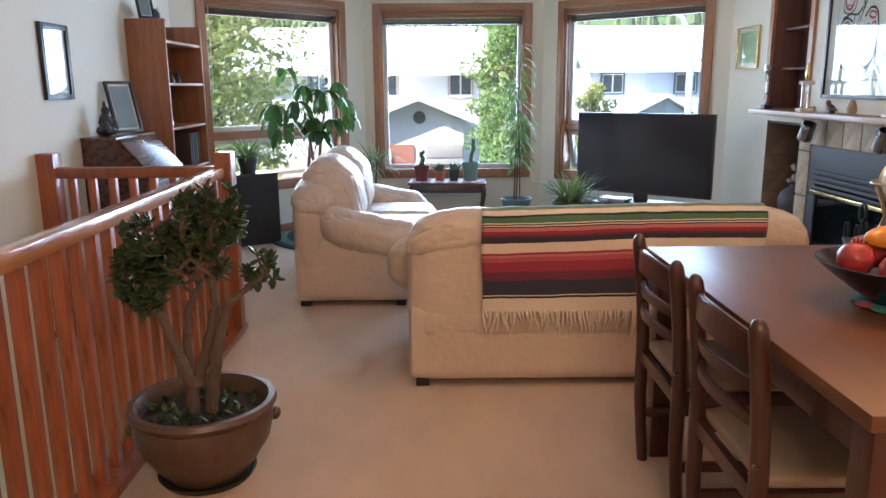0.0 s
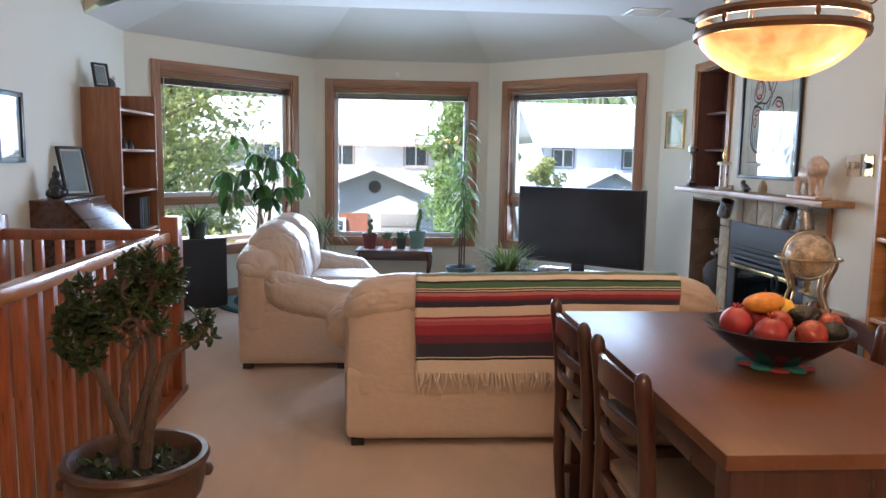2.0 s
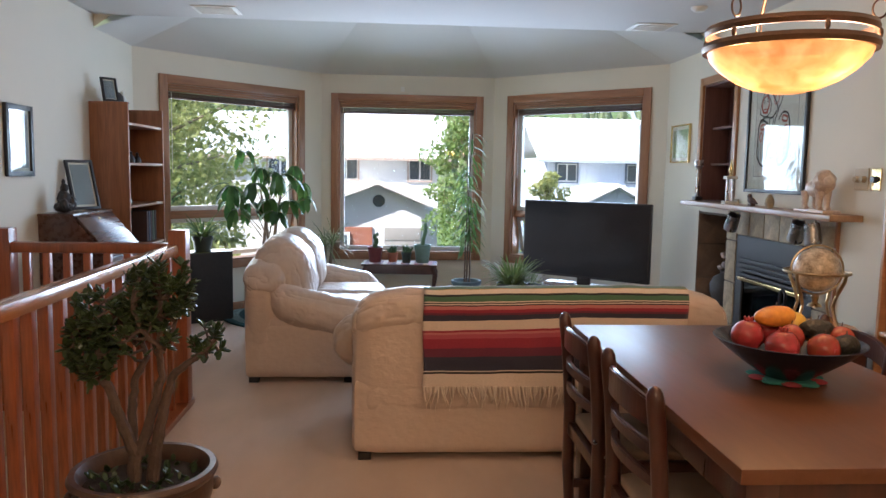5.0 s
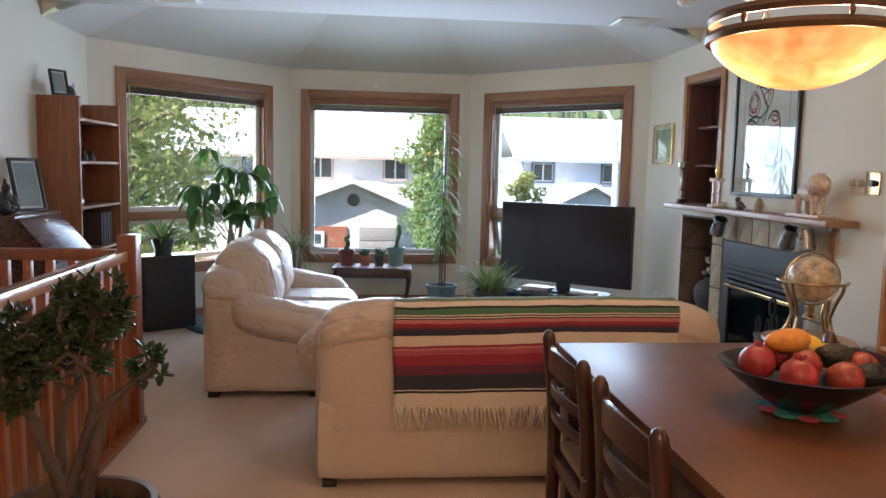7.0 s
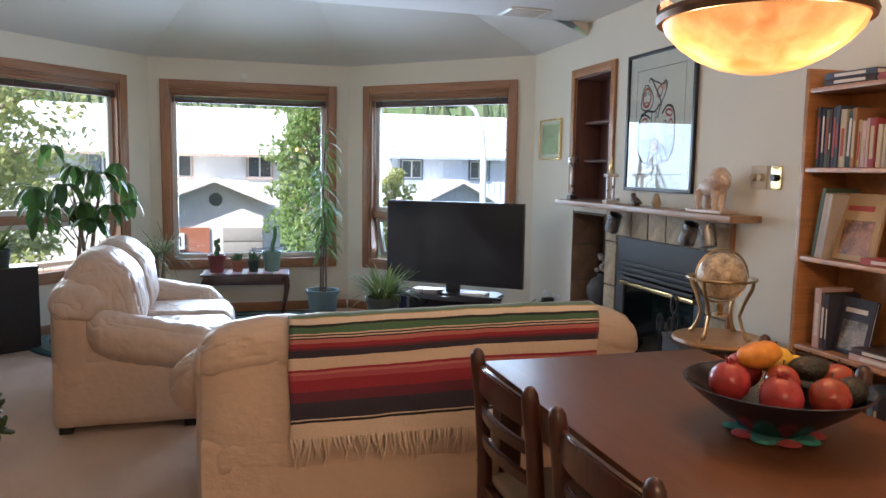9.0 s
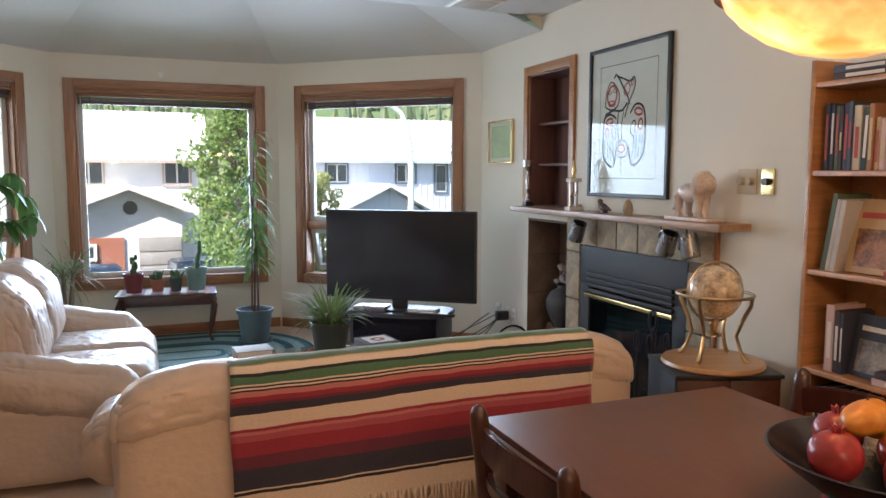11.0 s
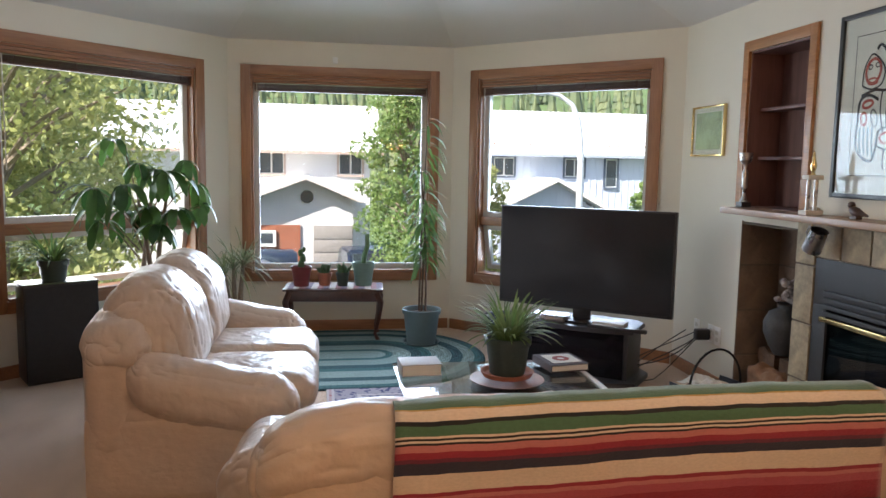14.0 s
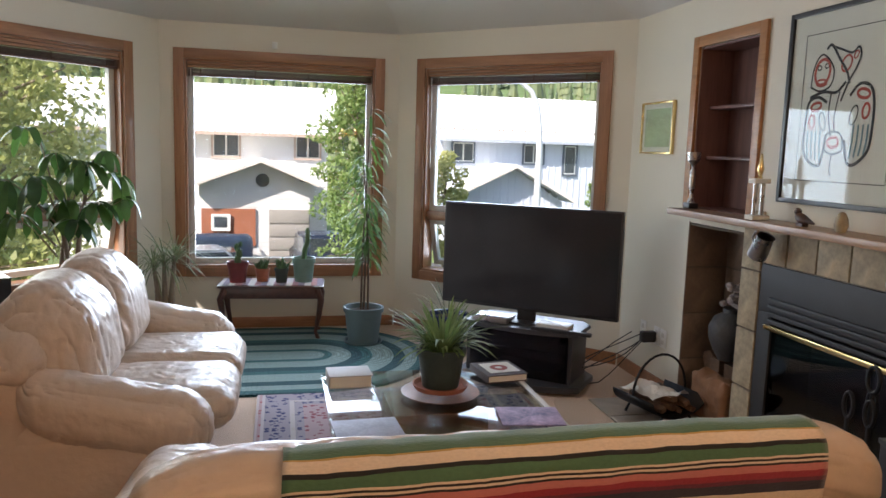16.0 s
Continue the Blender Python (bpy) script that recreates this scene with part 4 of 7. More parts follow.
def house(name, label, side, x0, x1, y, eave, ridge, boards, gab, trimm):
    hs = thing(name, label, "house", pose(0, 0, 0))
    b = bmesh.new()
    box(b, x0, y, GZ, x1, y + 9, eave + 0.1)
    part("wall", b, side, hs, smooth=False)
    b = bmesh.new()
    if boards == "lap":
        k = 0
        while GZ + k * 0.19 < eave:
            g = box(b, x0, y - 0.022, GZ + k * 0.19, x1, y, GZ + k * 0.19 + 0.185)
            for v in g:
                if v.co.z > GZ + k * 0.19 + 0.1 and v.co.y < y - 0.01:
                    v.co.y += 0.018
            k += 1
    else:
        k = 0
        while x0 + k * 0.34 < x1:
            box(b, x0 + k * 0.34, y - 0.035, GZ, x0 + k * 0.34 + 0.07, y, eave)
            k += 1
    sd = part("siding", b, side, hs, smooth=False)
    sd["kind"] = "stuff"
    b = bmesh.new()
    prism_pts = [(y - 0.7, eave - 0.13), (y + 4.4, ridge), (y + 9.7, eave - 0.05), (y + 9.7, eave + 0.07), (y + 4.4, ridge + 0.13), (y - 0.7, eave - 0.02)]
    lo = [b.verts.new((x0 - 0.6, p, z)) for p, z in prism_pts]
    hi = [b.verts.new((x1 + 0.6, p, z)) for p, z in prism_pts]
    b.faces.new(lo[::-1])
    b.faces.new(hi)
    for i in range(6):
        j = (i + 1) % 6
        b.faces.new((lo[i], lo[j], hi[j], hi[i]))
    rf = part("roof", b, METALROOF, hs, "bright white metal roof", smooth=False)
    b = bmesh.new()
    roof_ribs(b, x0 - 0.6, x1 + 0.6, y - 0.72, eave - 0.025, y + 4.4, ridge + 0.125)
    part("roof_rib", b, METALROOF, rf)
    b = bmesh.new()
    box(b, x0 - 0.6, y - 0.74, eave - 0.18, x1 + 0.6, y - 0.70, eave - 0.04)
    part("fascia", b, trimm, hs, smooth=False)
    # garage with gable
    ax, az, lx, lz, rx, rz, gy = gab
    b = bmesh.new()
    prism(b, [(lx + 0.35, GZ), (rx - 0.35, GZ), (rx - 0.35, rz - 0.15), (ax, az - 0.12), (lx + 0.35, lz - 0.15)], gy, y)
    gw = part("garage", b, side, hs, smooth=False)
    b = bmesh.new()
    if boards == "lap":
        k = 0
        while GZ + k * 0.19 < az - 0.3:
            z = GZ + k * 0.19
            l = lx + 0.36 if z < lz - 0.15 else ax + (lx + 0.36 - ax) * (az - 0.15 - z) / (az - lz)
            r = rx - 0.36 if z < rz - 0.15 else ax + (rx - 0.36 - ax) * (az - 0.15 - z) / (az - rz)
            box(b, l, gy - 0.02, z, r, gy, z + 0.17)
            k += 1
    else:
        k = 0
        while lx + 0.4 + k * 0.34 < rx - 0.4:
            x = lx + 0.4 + k * 0.34
            t = az - 0.2 - (az - lz) * (ax - x) / (ax - lx) if x < ax else az - 0.2 - (az - rz) * (x - ax) / (rx - ax)
            box(b, x, gy - 0.03, GZ, x + 0.07, gy, t)
            k += 1
    gs = part("garage_siding", b, side, gw, smooth=False)
    for ex, ez in ((lx, lz), (rx, rz)):
        b = bmesh.new()
        pts = [(ax, az), (ex, ez), (ex, ez - 0.13), (ax, az - 0.16)]
        prism(b, pts if ex < ax else pts[::-1], gy - 0.75, y + 1.5)
        part("garage_roof", b, METALROOF, hs, "white metal garage roof", smooth=False)
        b = bmesh.new()
        pts = [(ax, az - 0.02), (ex, ez - 0.02), (ex, ez - 0.13), (ax, az - 0.15)]
        prism(b, pts if ex < ax else pts[::-1], gy - 0.78, gy - 0.75)
        part("barge_board", b, PALETRIM, hs, smooth=False)
    return hs


ca = house("cream_house", "cream sided two-storey house with white metal roof", CREAMSIDE, -10.0, 2.6, 37.3, 2.02, 4.35, "lap", (-0.36, 0.86, -3.3, -0.28, 2.05, -0.16, 34.3), BROWNTRIM)
for d in ((-2.60, 0.88, -1.46, 1.90), (1.12, 0.88, 2.22, 1.90), (-5.9, 0.88, -4.7, 1.90)):
    far_window(ca, *d, 37.26, BROWNTRIM)
bm = bmesh.new()
lathe(bm, [(0, 0), (0.30, 0), (0.30, 0.05), (0, 0.05)], 8)
o = part("vent", bm, DARKPANE, ca, "octagonal dark gable vent", smooth=False)
o.matrix_world = pose(-0.33, 34.28, -0.06, 90, 22.5, 0)
bm = bmesh.new()
box(bm, -0.05, 34.22, GZ, 1.68, 34.27, -1.32)
gd = part("garage_door", bm, DOORGREY, ca, "grey garage door", smooth=False)
for k in range(4):
    bm = bmesh.new()
    box(bm, -0.02, 34.19, GZ + 0.05 + k * 0.58, 1.65, 34.215, GZ + 0.58 + k * 0.58, bevel=0.02)
    part("door_panel", bm, DOORGREY, gd)
bm = bmesh.new()
box(bm, -2.85, 34.20, -2.9, -0.62, 34.27, -1.30)
part("cedar_panel", bm, REDSIDE, ca, "red cedar wall panel", smooth=False)
far_window(ca, -2.35, -2.15, -1.75, -1.62, 34.18, WHITEP, 0)
bl = house("blue_house", "blue-grey board and batten house with white metal roof", BLUESIDE, 8.2, 18.5, 37.3, 2.10, 4.35, "batten", (10.86, 0.92, 7.9, -0.55, 13.7, -0.66, 34.3), mat("grey_blue_fascia", (0.34, 0.37, 0.42), 0.7))
for x0, z0, x1, z1, k in ((8.70, 0.95, 9.72, 1.86, 1), (12.35, 0.95, 13.35, 1.86, 1), (14.5, 0.45, 15.1, 1.86, 0)):
    far_window(bl, x0, z0, x1, z1, 37.26, mat("slate_trim", (0.08, 0.10, 0.13), 0.7), k)
bm = bmesh.new()
for i in range(46):
    x = 8.0 + i * 0.23
    box(bm, x, 37.38, 2.48, x + 0.12, 37.42, 2.58)
part("snow_guard", bm, BROWNTRIM, bl, "row of dark snow guards", smooth=False)

# street lamp
st = thing("street_lamp", "tall curved grey street lamp by the road", "street lamp", pose(10.6, 30, GZ))
pts = [(0, 0, 0), (0, 0, 5.3), (-0.04, 0, 6.2), (-0.16, 0, 7.0), (-0.45, 0, 7.6), (-1.0, 0, 7.95), (-1.5, 0, 8.02)]
STEEL = mat("galvanised_steel", (0.62, 0.63, 0.64), 0.5, 0.3, 0.05)
bm = bmesh.new()
tube(bm, pts, [0.16, 0.13, 0.12, 0.11, 0.10, 0.08, 0.07], 12)
part("pole", bm, STEEL, st)
bm = bmesh.new()
blob(bm, (-1.75, 0, 8.0), (0.35, 0.14, 0.09), 3)
part("lamp_head", bm, STEEL, st)


def parked_car(name, label, m, paint, tall, bed=False):
    c = thing(name, label, "car", m)
    b = bmesh.new()
    prof = [(-2.2, 0.35), (2.2, 0.35), (2.2, 0.85), (1.2, 0.95), (0.75, tall), (-0.9 if bed else -1.7, tall), (-1.1 if bed else -2.1, 0.95), (-2.2, 0.9)]
    prism(b, prof, -0.85, 0.85)
    bmesh.ops.bevel(b, geom=list(b.edges), offset=0.09, segments=2, affect="EDGES")
    part("body", b, paint, c)
    b = bmesh.new()
    prism(b, [(1.12, 1.0), (0.72, tall - 0.08), (-0.8 if bed else -1.6, tall - 0.08), (-0.95 if bed else -1.9, 1.0)], -0.86, 0.86)
    part("side_window", b, DARKPANE, c, smooth=False)
    b = bmesh.new()
    box(b, 0.7, -0.7, 1.0, 1.19, 0.7, tall - 0.1)
    part("windscreen", b, DARKPANE, c, smooth=False)
    for x in (-1.4, 1.4):
        for y in (-0.86, 0.68):
            b = bmesh.new()
            lathe(b, [(0, 0), (0.2, 0), (0.34, 0.02), (0.34, 0.17), (0.2, 0.18), (0, 0.18)], 18)
            wl = part("wheel", b, BLACK, c, "black tyre")
            wl.matrix_local = pose(x, y + 0.18, 0.34, 90, 0, 0)
    return c


parked_car("pickup_truck", "dark blue pickup truck parked on the driveway", pose(2.0, 31.2, GZ + 0.03, 0, 0, -80), mat("dark_blue_car_paint", (0.03, 0.04, 0.07), 0.25, 0.3), 1.7, True)
parked_car("parked_van", "pale silver car parked at the kerb", pose(-2.3, 28.6, GZ + 0.03, 0, 0, 12), mat("silver_car_paint", (0.55, 0.57, 0.60), 0.25, 0.4), 1.45)
bm = bmesh.new()
cushion(bm, -3.2, 32.0, GZ + 0.03, -0.7, 33.6, GZ + 1.45, 0.3, 8, 0.02, 0.05, 2)
solo("covered_boat", bm, mat("grey_blue_tarp", (0.10, 0.13, 0.18), 0.6, 0, 0.15, 2, 0.3, 8), "grey-blue tarpaulin over a low trailer", "trailer")


# ---- trees ----
def leaf_quads(bm, c, r, n, size, rnd):
    for _ in range(n):
        d = Vector((rnd.gauss(0, 1), rnd.gauss(0, 1), rnd.gauss(0, 1))).normalized()
        p = c + Vector((d.x * r[0], d.y * r[1], d.z * r[2])) * rnd.uniform(0.45, 1.0) ** 0.5
        face = (Vector((rnd.gauss(0, 1), rnd.gauss(0, 1), rnd.gauss(0, 1))).normalized() + SUN_TO * 0.9).normalized()
        u = face.cross(Vector((rnd.gauss(0, 1), rnd.gauss(0, 1), rnd.gauss(0, 1)))).normalized()
        w = face.cross(u)
        s = size * rnd.uniform(0.6, 1.3)
        bm.faces.new([bm.verts.new(q) for q in (p - u * s, p + w * s * 0.5, p + u * s, p - w * s * 0.5)])


def tree(name, label, m, height, spread, clumps, per, size, mt, seed, low=0.25):
    rnd = random.Random(seed)
    t = thing(name, label, "tree", m, "garden trees")
    b = bmesh.new()
    tube(b, [(0, 0, 0), (0.1, 0, height * 0.3), (0.05, 0.1, height * 0.62), (0, 0, height * 0.92)], [0.02 * height, 0.015 * height, 0.009 * height, 0.003 * height], 9)
    tr = part("trunk", b, GREYBARK, t)
    b = bmesh.new()
    bl2 = bmesh.new()
    for k in range(clumps):
        f = (k + rnd.random()) / clumps
        z = height * (low + (1 - low) * f)
        rad = spread * math.sin(math.pi * min(1, 0.16 + 0.80 * f)) ** 0.7 * rnd.uniform(0.3, 1.05)
        a = rnd.uniform(0, 6.283)
        c = Vector((math.cos(a) * rad, math.sin(a) * rad, z + rnd.uniform(-0.3, 0.3)))
        if k % 2 == 0:
            tube(bl2, [(0, 0, z * 0.75), c * 0.5 + Vector((0, 0, z * 0.42)), c], [0.006 * height, 0.004 * height, 0.0015 * height], 5)
        rr = spread * rnd.uniform(0.16, 0.36)
        leaf_quads(b, c, (rr, rr, rr * 0.75), per, size, rnd)
    part("limb", bl2, GREYBARK, tr)
    part("crown", b, mt, t)
    return t


# sunlight is put into these leaf colours, far paler than real foliage
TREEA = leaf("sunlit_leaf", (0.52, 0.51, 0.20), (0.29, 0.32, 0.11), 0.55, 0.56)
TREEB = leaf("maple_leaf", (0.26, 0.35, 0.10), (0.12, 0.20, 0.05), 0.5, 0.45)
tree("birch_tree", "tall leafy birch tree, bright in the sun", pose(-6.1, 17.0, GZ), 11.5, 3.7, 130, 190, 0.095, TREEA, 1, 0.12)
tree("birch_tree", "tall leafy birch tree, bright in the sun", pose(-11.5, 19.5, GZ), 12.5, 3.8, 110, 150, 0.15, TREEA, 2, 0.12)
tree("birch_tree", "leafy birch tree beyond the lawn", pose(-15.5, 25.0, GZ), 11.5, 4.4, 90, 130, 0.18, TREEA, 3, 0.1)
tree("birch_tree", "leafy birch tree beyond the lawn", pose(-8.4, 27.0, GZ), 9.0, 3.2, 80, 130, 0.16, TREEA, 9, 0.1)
tree("maple_tree", "dense green maple tree before the houses", pose(3.45, 27.5, GZ), 8.2, 1.95, 120, 130, 0.085, TREEB, 4, 0.12)
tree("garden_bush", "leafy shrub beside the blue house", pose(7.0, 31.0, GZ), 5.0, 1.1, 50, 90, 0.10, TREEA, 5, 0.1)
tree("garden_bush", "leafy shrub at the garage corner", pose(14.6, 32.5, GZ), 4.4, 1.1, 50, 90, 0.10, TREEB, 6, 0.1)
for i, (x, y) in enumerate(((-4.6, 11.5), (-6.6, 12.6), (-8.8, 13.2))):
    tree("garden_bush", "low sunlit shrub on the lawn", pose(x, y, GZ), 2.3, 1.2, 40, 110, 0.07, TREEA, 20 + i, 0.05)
rnd = random.Random(11)
bm = bmesh.new()
for k in range(520):
    y = rnd.uniform(70, 330)
    x = rnd.uniform(-1.0, 1.0) * (30 + y * 0.75)
    z = GZ + max(0, y - 60) * 0.055 + max(0, y - 110) * 0.10 - 1
    h = rnd.uniform(8, 15)
    w = h * rnd.uniform(0.14, 0.2)
    for q in range(5):
        zb = z + h * (0.08 + 0.17 * q)
        rr = w * (1 - q * 0.18)
        a = ring(bm, Vector((x, y, zb)), Vector((1, 0, 0)), Vector((0, 1, 0)), rr, 7)
        for s, vv in enumerate(a):
            vv.co.z -= rnd.uniform(0, 0.06) * h
            vv.co.x += rnd.uniform(-0.15, 0.15) * rr
        tip = bm.verts.new((x + rnd.uniform(-0.2, 0.2), y, zb + h * 0.30))
        for s in range(7):
            bm.faces.new((a[s], a[(s + 1) % 7], tip))
solo("far_woods", bm, leaf("conifer", (0.20, 0.23, 0.10), (0.08, 0.12, 0.06), 0.7), "distant conifer woods on the hillside", "woods", kind="stuff", smooth=False)


# ---- pendant lamp ----
pm, pnt, pb, pli = shader("alabaster_shade")
ptc = node(pnt, "ShaderNodeTexCoord")
pn = node(pnt, "ShaderNodeTexNoise", Scale=16.0, Detail=6.0, Distortion=0.6)
pli.new(ptc.outputs["Object"], pn.inputs["Vector"])
pr = node(pnt, "ShaderNodeValToRGB")
pr.color_ramp.elements[0].position, pr.color_ramp.elements[1].position = 0.34, 0.70
pr.color_ramp.elements[0].color, pr.color_ramp.elements[1].color = (0.60, 0.26, 0.07, 1), (0.95, 0.62, 0.30, 1)
pli.new(pn.outputs["Fac"], pr.inputs[0])
pb.inputs["Base Color"].default_value = (0.16, 0.09, 0.045, 1)
pli.new(pr.outputs[0], pb.inputs["Emission Color"])
pb.inputs["Emission Strength"].default_value = 0.14
pb.inputs["Roughness"].default_value = 0.3
ptl = node(pnt, "ShaderNodeBsdfTranslucent")
pli.new(pr.outputs[0], ptl.inputs["Color"])
ptr = node(pnt, "ShaderNodeBsdfTransparent", Color=(1.0, 0.86, 0.66, 1))
pmx, pmy = node(pnt, "ShaderNodeMixShader", Fac=0.08), node(pnt, "ShaderNodeMixShader", Fac=0.32)
pli.new(pb.outputs[0], pmx.inputs[1])
pli.new(ptl.outputs[0], pmx.inputs[2])
pli.new(pmx.outputs[0], pmy.inputs[1])
pli.new(ptr.outputs[0], pmy.inputs[2])
pli.new(pmy.outputs[0], pnt.nodes["Material Output"].inputs["Surface"])
pl = thing("pendant_lamp", "amber glass bowl pendant lamp on bronze rods, lit", "lamp", pose(1.495, 1.538, 1.747) @ Matrix.Diagonal((0.86, 0.86, 1, 1)))
bm = bmesh.new()
prof = [(0.0, -0.142), (0.05, -0.14), (0.11, -0.128), (0.17, -0.105), (0.22, -0.074), (0.255, -0.042), (0.268, -0.012)]
lathe(bm, prof + [(0.262, -0.012), (0.21, -0.07), (0.11, -0.122), (0.0, -0.136)], 48)
part("shade", bm, pm, pl, "glowing mottled amber glass bowl")
for z, r in ((-0.008, 0.275), (0.04, 0.268)):
    bm = bmesh.new()
    lathe(bm, [(r - 0.012, z - 0.012), (r + 0.004, z - 0.014), (r + 0.009, z), (r + 0.004, z + 0.012), (r - 0.012, z + 0.010), (r - 0.012, z - 0.012)], 56)
    part("rim_ring", bm, BRONZE, pl)
for k in range(3):
    a = radians(205 + 120 * k)
    c, s = math.cos(a), math.sin(a)
    for da in (0, 60):
        a2 = a + radians(da)
        bm = bmesh.new()
        blob(bm, (math.cos(a2) * 0.274, math.sin(a2) * 0.274, 0.018), (0.009, 0.009, 0.016), 2)
        part("stud", bm, BRONZE, pl)
    bm = bmesh.new()
    tube(bm, [(c * 0.25, s * 0.25, 0.12), (c * 0.03, s * 0.03, 0.60)], 0.007, 8)
    part("rod", bm, BRONZE, pl, "copper-coloured hanging rod")
    bm = bmesh.new()
    tube(bm, [(c * 0.268 + 0.022 * math.cos(q) * c, s * 0.268 + 0.022 * math.cos(q) * s, 0.085 + 0.026 * math.sin(q)) for q in [i * 0.449 for i in range(15)]], 0.0035, 6)
    part("hook_ring", bm, BRONZE, pl)
bm = bmesh.new()
lathe(bm, [(0, 0.688), (0.065, 0.688), (0.06, 0.66), (0.03, 0.64), (0.022, 0.60), (0, 0.59)], 24)
part("canopy", bm, BRONZE, pl)
for k in range(2):
    a = 2.5 + k * 3.1
    lp = bpy.data.lights.new("pendant_bulb", "POINT")
    lp.energy, lp.color, lp.shadow_soft_size = PENDANT_WATTS, (1.0, 0.76, 0.50), 0.035
    new("pendant_bulb", lp).matrix_world = pose(1.495 + 0.12 * math.cos(a), 1.538 + 0.12 * math.sin(a), 1.70)

# kitchen ceiling lamp behind the walker, mirrored in the screen and window heads
EMIT, ent, eb, eli = shader("frosted_bulb")
eb.inputs["Emission Color"].default_value, eb.inputs["Emission Strength"].default_value = (1.0, 0.72, 0.42, 1), 12.0
kl = thing("ceiling_lamp", "bronze ceiling bar with three frosted bulbs", "lamp", pose(0.7, -1.7, H))
bar("bar", kl, BRONZE, -0.45, -0.03, -0.06, 0.45, 0.03, 0.0)
for k in range(3):
    bm = bmesh.new()
    blob(bm, (-0.36 + 0.36 * k, 0, -0.11), (0.05, 0.05, 0.06), 3)
    part("bulb", bm, EMIT, kl)
    lp = bpy.data.lights.new("kitchen_bulb", "POINT")
    lp.energy, lp.color, lp.shadow_soft_size = BACK_LAMP_WATTS, (1.0, 0.66, 0.37), 0.06
    new("kitchen_bulb", lp).matrix_world = pose(0.34 + 0.36 * k, -1.7, H - 0.25)


# ---- pots and plants ----
def pot(parent, mt, r, h, z=0.0, rimh=0.035, taper=0.75, name="pot", soil=True):
    b = bmesh.new()
    lathe(b, [(0, z), (r * taper, z), (r * 0.93, z + h - rimh), (r, z + h - rimh), (r * 1.02, z + h - 0.004), (r * 0.98, z + h), (r * 0.9, z + h - 0.004), (r * 0.86, z + h - 0.03), (r * 0.7, z + h * 0.4), (0, z + h * 0.3)], 32)
    p = part(name, b, mt, parent)
    if soil:
        b = bmesh.new()
        lathe(b, [(0, z + h - 0.022), (r * 0.5, z + h - 0.028), (r * 0.85, z + h - 0.035)], 24)
        for v in b.verts:
            v.co.z += 0.006 * noise.noise(v.co * 60)
        part("soil", b, SOIL, p, "dark soil")
    return p


def saucer(parent, mt, r, z=0.0):
    b = bmesh.new()
    lathe(b, [(0, z), (r * 0.9, z), (r, z + 0.022), (r * 0.94, z + 0.022), (r * 0.85, z + 0.006), (0, z + 0.006)], 32)
    return part("saucer", b, mt, parent)


def blade(bm, p, d, length, w, droop, n=5, fold=0.0):
    """A long leaf from p, setting off along d and drooping."""
    p, d = Vector(p), Vector(d).normalized()
    side = d.cross(Vector((0, 0, 1)))
    side = side.normalized() if side.length > 1e-3 else Vector((1, 0, 0))
    prev = None
    for i in range(n + 1):
        f = i / n
        k = w * (0.35 + 1.3 * f) * (1 - f) ** 0.6 if f < 1 else 0.0005
        k = max(k, 0.0006)
        mid = bm.verts.new(p - Vector((0, 0, fold * k)))
        a, b = bm.verts.new(p + side * k), bm.verts.new(p - side * k)
        if prev:
            bm.faces.new((prev[0], prev[1], mid, a))
            bm.faces.new((prev[1], prev[2], b, mid))
        prev = (a, mid, b)
        d = (d + Vector((0, 0, -droop / n))).normalized()
        p = p + d * (length / n)


def oval_leaf(bm, p, d, length, w, droop=0.6):
    blade(bm, p, d, length, w, droop, 5, 0.35)


rnd = random.Random(3)
# jade tree
jd = thing("jade_plant", "thick-stemmed jade plant in a brown stoneware pot", "plant", pose(-0.545, 1.98, 0) @ Matrix.Diagonal((1, 1, 1.1, 1)))
bm = bmesh.new()
lathe(bm, [(0, 0.012), (0.13, 0.012), (0.175, 0.06), (0.222, 0.13), (0.238, 0.19), (0.232, 0.225), (0.246, 0.235), (0.254, 0.25), (0.246, 0.264), (0.225, 0.264), (0.215, 0.245), (0.205, 0.20), (0.1, 0.18), (0, 0.18)], 44)
jp = part("pot", bm, POTBROWN, jd)
for a in (0.25, 3.4):
    bm = bmesh.new()
    blob(bm, (0.243 * math.cos(a), 0.243 * math.sin(a), 0.185), (0.02, 0.03, 0.022), 2)
    part("lug", bm, POTBROWN, jp)
bm = bmesh.new()
lathe(bm, [(0, 0.215), (0.1, 0.222), (0.212, 0.212)], 24)
part("soil", bm, SOIL, jp)
saucer(jd, FOOT, 0.17)
bm, bl2 = bmesh.new(), bmesh.new()


def jade_leaf(p, d):
    m = d.to_track_quat("X", "Z").to_matrix()
    L = rnd.uniform(0.014, 0.023)
    g = bmesh.ops.create_icosphere(bl2, subdivisions=1, radius=1)["verts"]
    for v in g:
        v.co = m @ Vector((v.co.x * L, v.co.y * L * 0.62, v.co.z * L * 0.22)) + p + d * L


def jade_stem(pts, r0, r1):
    """A knobbly limb; gives back its points for twigs to spring from."""
    pts = [Vector(p) for p in pts]
    fine = []
    for a, b in zip(pts, pts[1:]):
        for k in range(5):
            fine.append(a.lerp(b, k / 5) + Vector((rnd.uniform(-1, 1), rnd.uniform(-1, 1), 0)) * 0.0035)
    fine.append(pts[-1])
    n = len(fine) - 1
    tube(bm, fine, [0.76 * (r0 + (r1 - r0) * i / n) * (1.07 if i % 3 == 0 else 0.97) for i in range(n + 1)], 9)
    return fine


